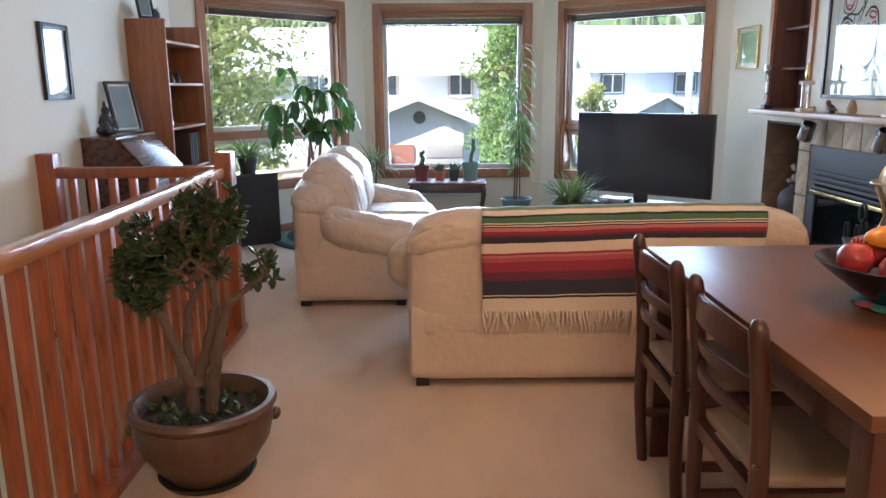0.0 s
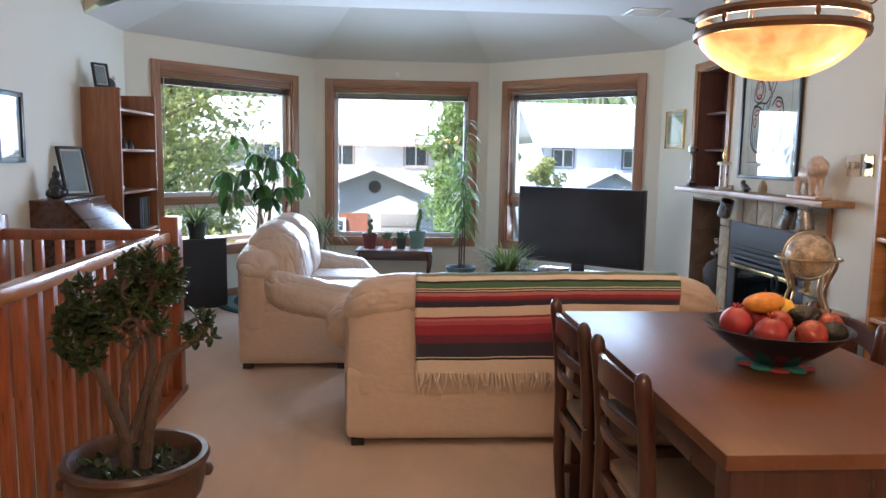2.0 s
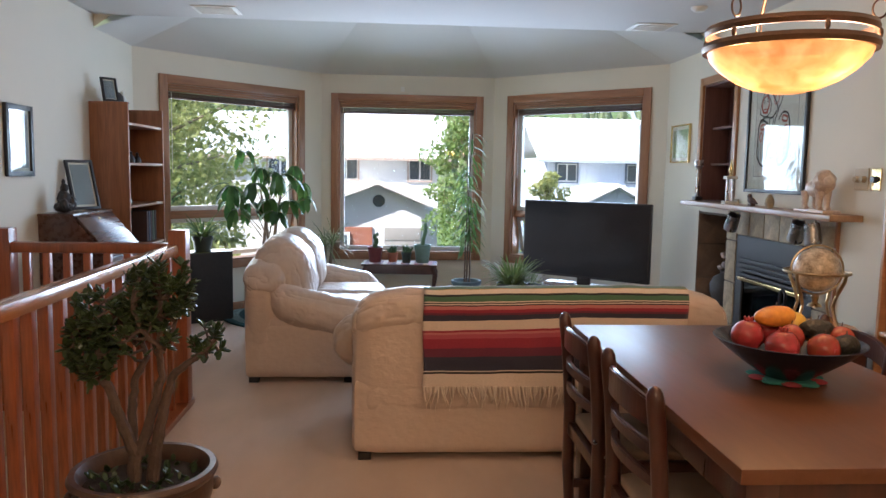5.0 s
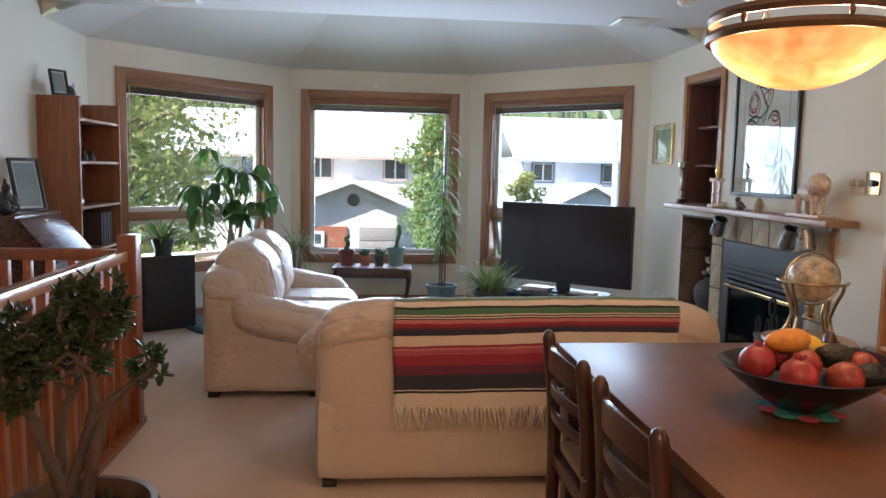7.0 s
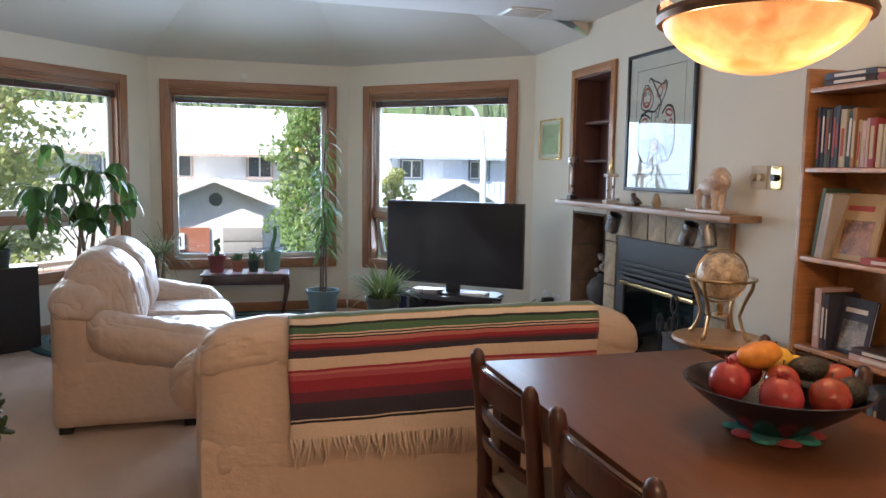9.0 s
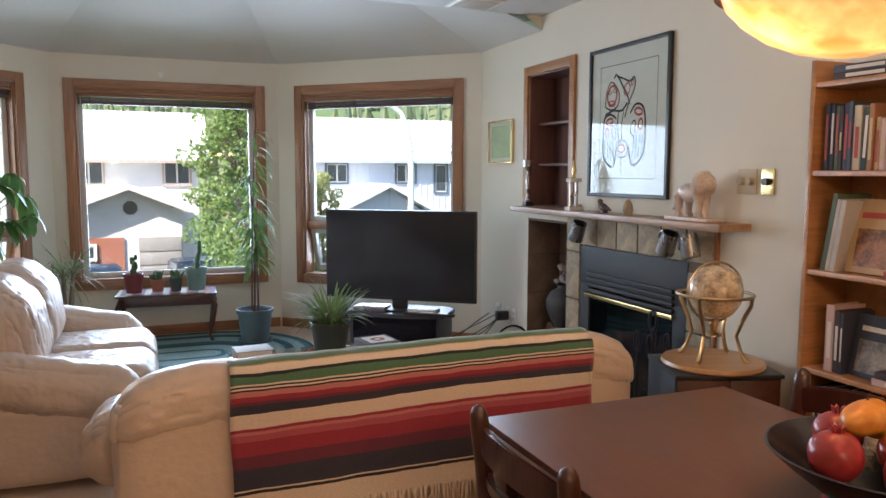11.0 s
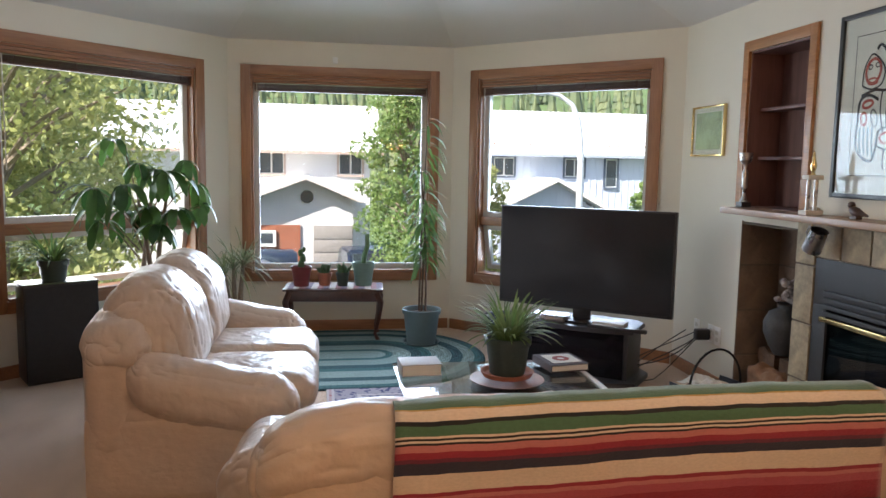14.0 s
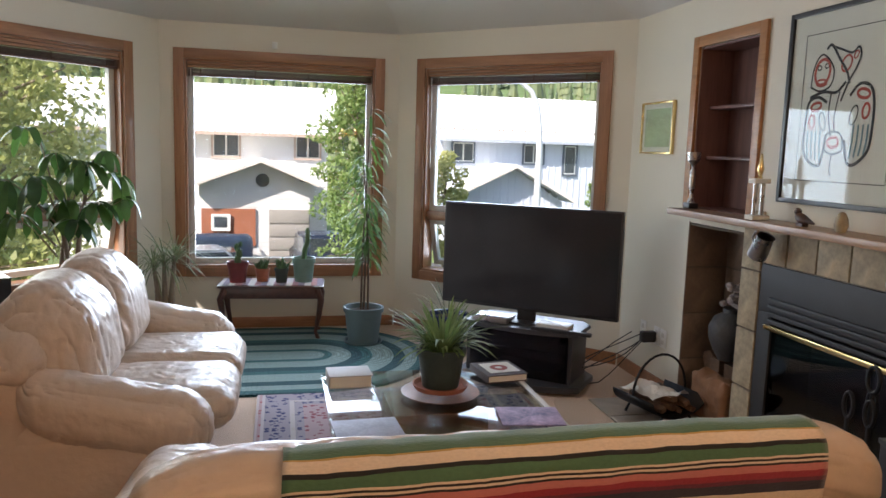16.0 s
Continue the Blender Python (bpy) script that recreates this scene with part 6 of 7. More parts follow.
# ---- pictures ----
def picture(name, label, m, w, h, fw, fmat, art, mat_w=0.0, glazed=True):
    p = thing(name, label, "picture", m)
    for d in ((-w / 2, -0.022, -h / 2, -w / 2 + fw, 0, h / 2), (w / 2 - fw, -0.022, -h / 2, w / 2, 0, h / 2), (-w / 2 + fw, -0.022, h / 2 - fw, w / 2 - fw, 0, h / 2), (-w / 2 + fw, -0.022, -h / 2, w / 2 - fw, 0, -h / 2 + fw)):
        bar("frame_rail", p, fmat, *d, bevel=0.002)
    bm = bmesh.new()
    box(bm, -w / 2 + fw, -0.009, -h / 2 + fw, w / 2 - fw, -0.004, h / 2 - fw)
    part("mount", bm, PAPER, p, "off-white mount")
    if art:
        bm = bmesh.new()
        q = fw + mat_w
        box(bm, -w / 2 + q, -0.011, -h / 2 + q, w / 2 - q, -0.0092, h / 2 - q)
        part("print", bm, art, p)
    if glazed:
        bm = bmesh.new()
        box(bm, -w / 2 + fw, -0.016, -h / 2 + fw, w / 2 - fw, -0.014, h / 2 - fw)
        part("glazing", bm, GLASS, p)
    return p


WALLR = lambda y, z: pose(XR - 0.001, y, z, 0, 0, -90)
WALLL = lambda y, z: pose(XL + 0.001, y, z, 0, 0, 90)
bp = picture("framed_print", "framed red and black stylised animal print", WALLR(4.0, 1.68), 0.74, 0.85, 0.022, BLACK, None)
LINE, REDP = mat("print_black", (0.02, 0.02, 0.025), 0.7), mat("print_red", (0.42, 0.07, 0.05), 0.7)


def ribbon(parent, name, pts, w, mt, y=-0.0105):
    bm = bmesh.new()
    tube(bm, [(x, 0, z) for x, z in pts], w * 0.72, 6)
    for v in bm.verts:
        v.co.y = y + v.co.y * 0.08
    return part(name, bm, mt, parent, smooth=False)


def oval(cx, cz, rx, rz, n=22, tilt=0.0):
    return [(cx + rx * math.cos(a) * math.cos(tilt) - rz * math.sin(a) * math.sin(tilt), cz + rx * math.cos(a) * math.sin(tilt) + rz * math.sin(a) * math.cos(tilt)) for a in [i * 6.2832 / n for i in range(n + 1)]]


TEAL = mat("print_teal", (0.10, 0.20, 0.24), 0.7)
for k in (-1, 1):
    ribbon(bp, "border_line", [(k * 0.262, -0.318), (k * 0.262, 0.318)], 0.0026, LINE)
    ribbon(bp, "border_line", [(-0.262, k * 0.318), (0.262, k * 0.318)], 0.0026, LINE)


def curve_of(pts, n=6):
    """A smooth open line through the points."""
    q = [Vector((*p, 0)) for p in pts]
    out = []
    for i in range(len(q) - 1):
        a, b, c, d = q[max(i - 1, 0)], q[i], q[i + 1], q[min(i + 2, len(q) - 1)]
        for k in range(n):
            t = k / n
            v = 0.5 * (2 * b + (c - a) * t + (2 * a - 5 * b + 4 * c - d) * t * t + (3 * b - a - 3 * c + d) * t ** 3)
            out.append((v.x, v.y))
    return out + [(q[-1].x, q[-1].y)]


# upper head with its crest, then the bird's head, wings and tail
for pts, w, mt in (
        (((-0.21, 0.09), (-0.20, 0.17), (-0.16, 0.225), (-0.11, 0.20), (-0.075, 0.15), (-0.09, 0.09), (-0.15, 0.07), (-0.21, 0.09)), 0.006, LINE),
        (((-0.13, 0.245), (-0.10, 0.26), (-0.05, 0.20), (0.0, 0.14), (0.02, 0.09)), 0.009, LINE),
        (((-0.10, 0.255), (-0.04, 0.235), (0.02, 0.215), (0.055, 0.235), (0.07, 0.20), (0.05, 0.15), (0.015, 0.10), (-0.02, 0.02)), 0.007, LINE),
        (((-0.21, 0.045), (-0.13, 0.065), (-0.05, 0.06), (0.0, 0.10)), 0.009, LINE),
        (((-0.08, 0.06), (-0.085, -0.03), (-0.06, -0.13)), 0.006, LINE),
        (((-0.03, 0.06), (-0.05, -0.04), (-0.04, -0.11)), 0.005, LINE),
        (((-0.10, 0.02), (-0.16, 0.045), (-0.215, 0.02), (-0.225, -0.08), (-0.225, -0.18), (-0.18, -0.235), (-0.12, -0.25), (-0.10, -0.20), (-0.09, -0.12)), 0.010, LINE),
        (((0.03, 0.04), (0.08, 0.085), (0.14, 0.07), (0.165, 0.0), (0.165, -0.12), (0.15, -0.19), (0.09, -0.24), (0.045, -0.23), (0.02, -0.14)), 0.010, LINE),
        (((-0.09, -0.12), (-0.05, -0.105), (0.0, -0.12), (0.01, -0.18), (-0.04, -0.20), (-0.09, -0.18), (-0.09, -0.12)), 0.006, LINE),
        (((-0.045, -0.20), (-0.05, -0.26), (-0.04, -0.29)), 0.006, LINE)):
    ribbon(bp, "print_line", curve_of(pts), w, mt)
for cx, cz, rx, rz, w, mt, tl in ((-0.145, 0.15, 0.045, 0.055, 0.010, REDP, -0.2), (-0.165, 0.17, 0.012, 0.010, 0.004, LINE, 0), (-0.12, 0.175, 0.012, 0.010, 0.004, LINE, 0), (-0.145, 0.105, 0.032, 0.014, 0.006, REDP, 0),
                                   (-0.005, 0.175, 0.026, 0.034, 0.007, REDP, -0.5), (0.045, 0.205, 0.010, 0.016, 0.005, REDP, -0.5), (-0.165, 0.005, 0.032, 0.016, 0.009, REDP, 0.2), (-0.185, -0.06, 0.018, 0.028, 0.008, REDP, 0.1),
                                   (0.105, 0.045, 0.034, 0.018, 0.009, REDP, -0.2), (0.125, -0.025, 0.018, 0.03, 0.008, REDP, -0.1), (0.06, -0.04, 0.02, 0.04, 0.005, LINE, -0.3), (-0.12, -0.06, 0.018, 0.04, 0.005, LINE, 0.3), (-0.045, -0.15, 0.032, 0.022, 0.008, REDP, 0)):
    ribbon(bp, "print_line", oval(cx, cz, rx, rz, 18, tl), w, mt)
for k in range(4):
    x = -0.205 + 0.026 * k
    ribbon(bp, "print_line", [(x, -0.10), (x + 0.002, -0.17), (x + 0.012, -0.215 - 0.006 * k)], 0.007, TEAL)
    x = 0.145 - 0.026 * k
    ribbon(bp, "print_line", [(x, -0.08), (x - 0.002, -0.15), (x - 0.012, -0.20 - 0.006 * k)], 0.007, TEAL)
LANDS = mat("landscape_print", (0.30, 0.40, 0.22), 0.6, 0, 0.6, 5, 0, other=(0.45, 0.47, 0.35))
picture("small_picture", "small pale landscape picture in a thin gilt frame", WALLR(5.58, 1.625), 0.40, 0.32, 0.012, BRASS, LANDS, 0.03)
GREYART = mat("grey_print", (0.20, 0.24, 0.27), 0.6, 0, 0.5, 4, 0, other=(0.36, 0.39, 0.40))
picture("small_picture", "black-framed grey picture on the stair wall", WALLL(3.83, 1.49), 0.31, 0.41, 0.03, BLACK, GREYART, 0.02)

# ---- switches, outlets, vents ----
for nm, y, w, mt in (("light_switch", 3.095, 0.115, mat("ivory_plastic", (0.50, 0.41, 0.27), 0.4)), ("dimmer_switch", 2.975, 0.075, BRASS)):
    sw = thing(nm, "ivory double light switch plate" if w > 0.1 else "brass dimmer plate with a black knob", "switch", WALLR(y, 1.355))
    bar("plate", sw, mt, -w / 2, -0.006, -0.057, w / 2, 0, 0.057)
    for x in ((-0.026, 0.026) if w > 0.1 else (0,)):
        bm = bmesh.new()
        lathe(bm, [(0, 0), (0.018, 0), (0.015, 0.022), (0, 0.022)], 16)
        kn = part("knob", bm, mt if w > 0.1 else BLACK, sw)
        kn.matrix_local = pose(x, -0.006, 0, 90, 0, 0)
for y in (5.60, 5.42, 5.34):
    ol = thing("wall_outlet", "white wall outlet with plugged cables", "outlet", WALLR(y, 0.34), "wall outlets")
    bar("plate", ol, WHITEP, -0.036, -0.006, -0.058, 0.036, 0, 0.058)
    for z in (-0.022, 0.022):
        bar("socket", ol, VINYL, -0.014, -0.008, z - 0.013, 0.014, -0.006, z + 0.013)
bm = bmesh.new()
box(bm, 2.66, 5.40, 0.30, 2.755, 5.45, 0.37, bevel=0.012)
solo("power_adapter", bm, BLACK, "black power adapter plugged into the outlet", "adapter")
for k in range(5):
    pts = []
    for i in range(9):
        f = i / 8
        pts.append((2.70 - 0.42 * f - 0.10 * k * f + 0.03 * math.sin(5 * f + k), 5.43 + 0.03 * k + 0.18 * f + 0.03 * math.sin(7 * f + 2 * k), max(0.006, 0.33 - 0.55 * f + 0.30 * f * f * (1 if k % 2 else 0.3)) if f < 0.9 else 0.02))
    bm = bmesh.new()
    tube(bm, pts, 0.0035, 6)
    solo("power_cable", bm, BLACK, "loose black cable behind the television", "cable", group="television cables")
for x, y in ((-0.89, 4.70), (2.20, 4.82)):
    vt = thing("ceiling_vent", "white metal ceiling air vent", "vent", pose(x, y, H), "ceiling vents")
    bar("frame", vt, WHITEP, -0.15, -0.13, -0.008, 0.15, 0.13, -0.0005)
    for k in range(7):
        bar("vent_slat", vt, VINYL, -0.12, -0.10 + k * 0.031, -0.013, 0.12, -0.085 + k * 0.031, -0.008, bevel=0)
sm = thing("smoke_detector", "small white ceiling detector", "detector", pose(2.28, 4.15, H))
bm = bmesh.new()
lathe(bm, [(0, -0.03), (0.03, -0.03), (0.05, -0.012), (0.052, 0), (0, 0)], 24)
part("cover", bm, WHITEP, sm)
bm = bmesh.new()
box(bm, -0.02, -0.018, -0.025, 0.02, 0, 0.025, bevel=0.005)
solo("wall_sensor", bm, WHITEP, "small white sensor above the middle window", "sensor", pose(0.42, 7.258, 2.20))


# ---- bookcases ----
def bookcase(name, label, m, w, d, h, shelves, mt):
    """Open bookcase along local x, front at -y."""
    b = thing(name, label, "bookcase", m)
    bar("side_panel", b, mt, 0, -d, 0, 0.022, 0, h)
    bar("side_panel", b, mt, w - 0.022, -d, 0, w, 0, h)
    bar("back_panel", b, mt, 0.022, -0.008, 0.03, w - 0.022, -0.001, h - 0.02)
    for z in shelves:
        bar("shelf", b, mt, 0.022, -d + 0.004, z - 0.02, w - 0.022, -0.008, z)
    return b


UPRIGHT = Matrix(((0, 0, 1, 0), (1, 0, 0, 0), (0, 1, 0, 0), (0, 0, 0, 1)))
M1 = pose(XL + 0.001, 4.86, 0, 0, 0, 90)
bookcase("bookcase", "tall reddish pine bookcase with sparse shelves", M1, 0.82, 0.27, 1.81, (0.08, 0.42, 0.76, 1.07, 1.38, 1.67), PINE)
for i, x in enumerate((0.50, 0.555, 0.60, 0.65, 0.70)):
    book(M1 @ pose(x, -0.14, 0.7615 + 0.12) @ UPRIGHT, (0.17, 0.24, 0.035), COV[(1, 3, 1, 5, 1)[i]], "dark bound book standing on the shelf")
DARKCER = mat("dark_ceramic", (0.03, 0.028, 0.03), 0.3)
for x, z, r, mt, lb in ((0.30, 1.81, 0.035, WHITEP, "small white pottery bird"), (0.16, 1.81, 0.075, DARKCER, "dark round hat on the bookcase"), (0.45, 1.381, 0.03, DARKCER, "small dark ornament on a shelf"), (0.35, 1.071, 0.032, PEWTER, "small pale figurine on a shelf"), (0.60, 1.381, 0.028, DARKCER, "small dark ornament on a shelf")):
    bm = bmesh.new()
    if r > 0.05:
        lathe(bm, [(0, 0), (r * 1.25, 0), (r * 1.2, 0.008), (r * 0.8, 0.012), (r * 0.75, 0.05), (r * 0.5, 0.075), (0, 0.08)], 24)
    else:
        lathe(bm, [(0, 0), (r, 0), (r * 1.1, r * 0.7), (r * 0.7, r * 1.6), (r * 0.35, r * 2.1), (r * 0.5, r * 2.6), (0, r * 3.1)], 16)
    solo("ornament", bm, mt, lb, "ornament", M1 @ pose(x, -0.13, z + 0.001))
picture("photo_frame", "small framed photograph on the bookcase", M1 @ pose(0.06, -0.12, 1.81 + 0.085, -12, 0, -35), 0.12, 0.17, 0.012, BLACK, GREYART, 0.01)

M2 = pose(XR - 0.001, 2.58, 0, 0, 0, -90)
bookcase("bookcase", "oak bookcase packed with books by the fireplace", M2, 1.15, 0.22, 1.80, (0.06, 0.36, 0.665, 1.035, 1.40, 1.72), OAK)
rb = random.Random(8)
TITLE = [mat("spine_gilt", (0.45, 0.36, 0.18), 0.4), mat("spine_white", (0.60, 0.58, 0.54), 0.6), mat("spine_red", (0.36, 0.06, 0.05), 0.6)]
DARKS, LIGHTS = (1, 3, 5, 9, 10, 9), (0, 6, 4, 12, 11, 8, 7, 2)
for z, n, hh in ((1.40, 26, 0.235), (0.36, 14, 0.24), (0.06, 12, 0.25)):
    x = 0.05
    for i in range(n):
        t = rb.uniform(0.012, 0.032)
        h = hh * (rb.uniform(0.96, 1.03) if i < 6 else rb.choice((rb.uniform(0.66, 0.8), rb.uniform(0.9, 1.06))))
        dd2 = rb.uniform(0.13, 0.17)
        pick = DARKS[rb.randrange(6)] if i < 6 or rb.random() < 0.3 else LIGHTS[rb.randrange(8)]
        lean = rb.uniform(0, 2.0) if i > 6 else 0
        book(M2 @ pose(x + 0.001, -0.195 + dd2 / 2 + rb.uniform(0, 0.012), z + 0.001, 0, lean, 0) @ pose(0, 0, h / 2) @ UPRIGHT, (dd2, h, t), COV[pick], "book standing on the oak shelf",
             spine=(rb.uniform(0.12, 0.35), rb.uniform(0.55, 0.9), TITLE[rb.randrange(3) if pick in DARKS else 2 * rb.randrange(2)]))
        x += t + 0.0035
for x, t, h, c in ((0.060, 0.018, 0.285, 5), (0.081, 0.014, 0.265, 0), (0.098, 0.022, 0.262, 0)):
    book(M2 @ pose(x, -0.11, 1.037, 0, 9, 0) @ pose(0, 0, h / 2) @ UPRIGHT, (0.17, h, t), COV[c], "tall pale book leaning on the oak shelf")
for x, t, h, c in ((0.095, 0.034, 0.245, 8), (0.132, 0.022, 0.23, 1), (0.157, 0.012, 0.225, 9)):
    book(M2 @ pose(x, -0.11, 0.666) @ pose(0, 0, h / 2) @ UPRIGHT, (0.16, h, t), COV[c], "thick book standing on the oak shelf", spine=(0.2, 0.75, TITLE[1]))
PHOTO = [mat("jacket_picture_warm", (0.30, 0.13, 0.06), 0.4, 0, 0.6, 16, 0, other=(0.05, 0.035, 0.03)), mat("jacket_picture_grey", (0.20, 0.17, 0.15), 0.4, 0, 0.6, 13, 0, other=(0.035, 0.035, 0.04))]
for x, z, w, h, c, ph, lb in ((0.235, 1.037, 0.20, 0.265, 4, 0, "large picture book leaning with its cover showing"), (0.255, 0.666, 0.165, 0.225, 9, 1, "dark illustrated book facing out on the shelf"), (0.60, 1.401, 0.17, 0.245, 6, 1, "tan book facing out on the shelf")):
    bk3 = book(M2 @ pose(x, -0.165, z + 0.003, 79, 0, 0) @ pose(0, h / 2, -0.022), (w, h, 0.018), COV[c], lb)
    bm = bmesh.new()
    box(bm, -w * 0.36, -h * 0.42, 0.0184, w * 0.38, h * 0.10, 0.0192)
    part("cover_picture", bm, PHOTO[ph], bk3, "printed cover picture", smooth=False)
    bm = bmesh.new()
    box(bm, -w * 0.34, h * 0.24, 0.0184, w * 0.30, h * 0.32, 0.0192)
    part("title_bar", bm, TITLE[2 if c == 4 else 1], bk3, smooth=False)
for x, z, k in ((0.44, 1.0372, 2), (0.42, 0.666, 8), (0.43, 0.691, 1), (0.20, 1.721, 1), (0.46, 1.721, 2), (0.20, 1.746, 3)):
    book(M2 @ pose(x, -0.115, z + 0.0005, 0, 0, 3) @ pose(0, 0, 0, 0, 0, 90), (0.17, 0.24, 0.024), COV[k], "book lying flat on the shelf", spine=(0.2, 0.8, TITLE[1]))

# ---- writing desk ----
dk = thing("writing_desk", "dark slant-front writing desk against the wall", "desk", pose(XL + 0.002, 4.04, 0))
bm = bmesh.new()
pts = [(0, 0.62), (0.42, 0.62), (0.42, 0.78), (0.20, 1.04), (0, 1.04)]
lo = [bm.verts.new((x, 0.0, z)) for x, z in pts]
hi = [bm.verts.new((x, 0.62, z)) for x, z in pts]
bm.faces.new(lo)
bm.faces.new(hi[::-1])
for i in range(5):
    j = (i + 1) % 5
    bm.faces.new((lo[j], lo[i], hi[i], hi[j]))
part("desk_body", bm, DESKW, dk, smooth=False)
bm = bmesh.new()
sl = math.atan2(-0.26, 0.22)
box(bm, 0.012, 0.02, 0, 0.33, 0.60, 0.016, bevel=0.004)
fl = part("flap", bm, DESKW, dk, "glossy dark fold-down flap")
fl.matrix_local = pose(0.20, 0, 1.041, 0, -math.degrees(sl), 0)
bm = bmesh.new()
lathe(bm, [(0, 0), (0.010, 0), (0.010, 0.006), (0, 0.006)], 12)
kh = part("keyhole", bm, BRASS, fl)
kh.matrix_local = pose(0.05, 0.31, 0.016)
bar("top", dk, DESKW, 0, -0.012, 1.04, 0.215, 0.632, 1.058, bevel=0.004)
for z in (0.10, 0.36):
    bar("drawer", dk, DESKW, 0.405, 0.02, z, 0.425, 0.60, z + 0.25)
bar("carcass", dk, DESKW, 0, 0, 0.06, 0.404, 0.62, 0.619)
for x in (0.03, 0.37):
    for y in (0.03, 0.59):
        bar("foot", dk, DESKW, x - 0.025, y - 0.025, 0, x + 0.025, y + 0.025, 0.06)
picture("photo_frame", "tall black photo frame leaning on the desk", pose(XL + 0.10, 4.45, 1.06 + 0.165, -14, 0, 60), 0.20, 0.33, 0.016, BLACK, GREYART, 0.015)
bm = bmesh.new()
for c, r in (((0, 0, 0.035), (0.06, 0.05, 0.036)), ((0, 0, 0.09), (0.04, 0.035, 0.05)), ((0.005, 0, 0.155), (0.024, 0.022, 0.028)), ((0, 0, 0.19), (0.010, 0.010, 0.02)), ((0.03, 0.04, 0.06), (0.03, 0.03, 0.05)), ((0.02, -0.045, 0.05), (0.028, 0.024, 0.04))):
    blob(bm, c, r, 3, None, 0.25, 5)
solo("figurine", bm, DARKCER, "dark carved seated figurine on the desk", "figurine", pose(XL + 0.10, 4.18, 1.058))

# ---- speaker ----
ang = math.degrees(math.atan2(0.22, 0.36))
sp = thing("floor_speaker", "big black floor speaker with a cloth front", "speaker", pose(-1.44, 5.80, 0, 0, 0, ang))
bm = bmesh.new()
box(bm, 0, 0.012, 0.02, 0.425, 0.225, 0.615, bevel=0.004)
part("cabinet", bm, BLACK, sp)
bm = bmesh.new()
box(bm, 0.008, 0.0, 0.03, 0.417, 0.011, 0.605, bevel=0.004)
part("grille", bm, GRILLE, sp, "black cloth grille")
bar("plinth", sp, BLACK, 0.01, 0.02, 0, 0.415, 0.22, 0.02)
bm = bmesh.new()
box(bm, -0.003, 0.005, 0.6155, 0.428, 0.228, 0.622, bevel=0.002)
part("top_board", bm, mat("greenish_top", (0.10, 0.13, 0.07), 0.2, 0, 0.1), sp, "glossy greenish top board")

# ---- globe on its cabinet ----
gm = pose(2.46, 2.93, 0, 0, 0, -20)
cb = thing("small_cabinet", "low dark reddish wooden cabinet", "cabinet", gm)
bar("carcass", cb, BLACK, -0.215, -0.165, 0.0, 0.215, 0.175, 0.575)
bar("top", cb, BLACK, -0.22, -0.185, 0.575, 0.22, 0.18, 0.592)
for x0, x1 in ((-0.205, -0.003), (0.003, 0.205)):
    dr2 = bar("cabinet_door", cb, MAHOG, x0, -0.183, 0.03, x1, -0.166, 0.57, bevel=0.004)
bm = bmesh.new()
lathe(bm, [(0, 0), (0.205, 0), (0.21, 0.006), (0.205, 0.02), (0, 0.02)], 44)
solo("round_board", bm, wood("pale_board", (0.45, 0.25, 0.10), (0.36, 0.19, 0.075)), "round pale wooden board under the globe", "board", gm @ pose(0, 0, 0.593))
gl2 = thing("desk_globe", "gemstone desk globe on a curved brass stand", "globe", gm @ pose(0, 0, 0.614))
GLOBE = mat("globe_stone", (0.62, 0.50, 0.34), 0.25, 0, 0.5, 14, 0.02, other=(0.30, 0.19, 0.11), coat=0.5)
OLDBRASS = mat("old_brass", (0.55, 0.40, 0.22), 0.3, 1.0, 0.15, 12, 0.05)
bm = bmesh.new()
blob(bm, (0, 0, 0.285), (0.112, 0.112, 0.112), 4)
part("sphere", bm, GLOBE, gl2)
bm = bmesh.new()
tube(bm, [(0.152 * math.cos(i * 0.1745), 0.152 * math.sin(i * 0.1745), 0.275) for i in range(37)], 0.007, 8)
part("horizon_ring", bm, OLDBRASS, gl2)
bm = bmesh.new()
tube(bm, [(0.124 * math.cos(i * 0.1745), 0.02 * math.cos(i * 0.17), 0.285 + 0.124 * math.sin(i * 0.1745)) for i in range(37)], 0.005, 8)
part("meridian_ring", bm, OLDBRASS, gl2)
for k in range(4):
    a = 0.785 + k * 1.571
    c, s = math.cos(a), math.sin(a)
    bm = bmesh.new()
    tube(bm, [(c * r, s * r, z) for r, z in ((0.155, 0.275), (0.150, 0.24), (0.115, 0.17), (0.095, 0.11), (0.115, 0.05), (0.135, 0.014), (0.15, 0.008))], [0.008, 0.009, 0.009, 0.008, 0.008, 0.011, 0.009], 8)
    part("leg", bm, OLDBRASS, gl2)
bm = bmesh.new()
lathe(bm, [(0, 0.10), (0.035, 0.10), (0.03, 0.11), (0.012, 0.12), (0.02, 0.15), (0.012, 0.165), (0, 0.165)], 20)
part("compass", bm, OLDBRASS, gl2)

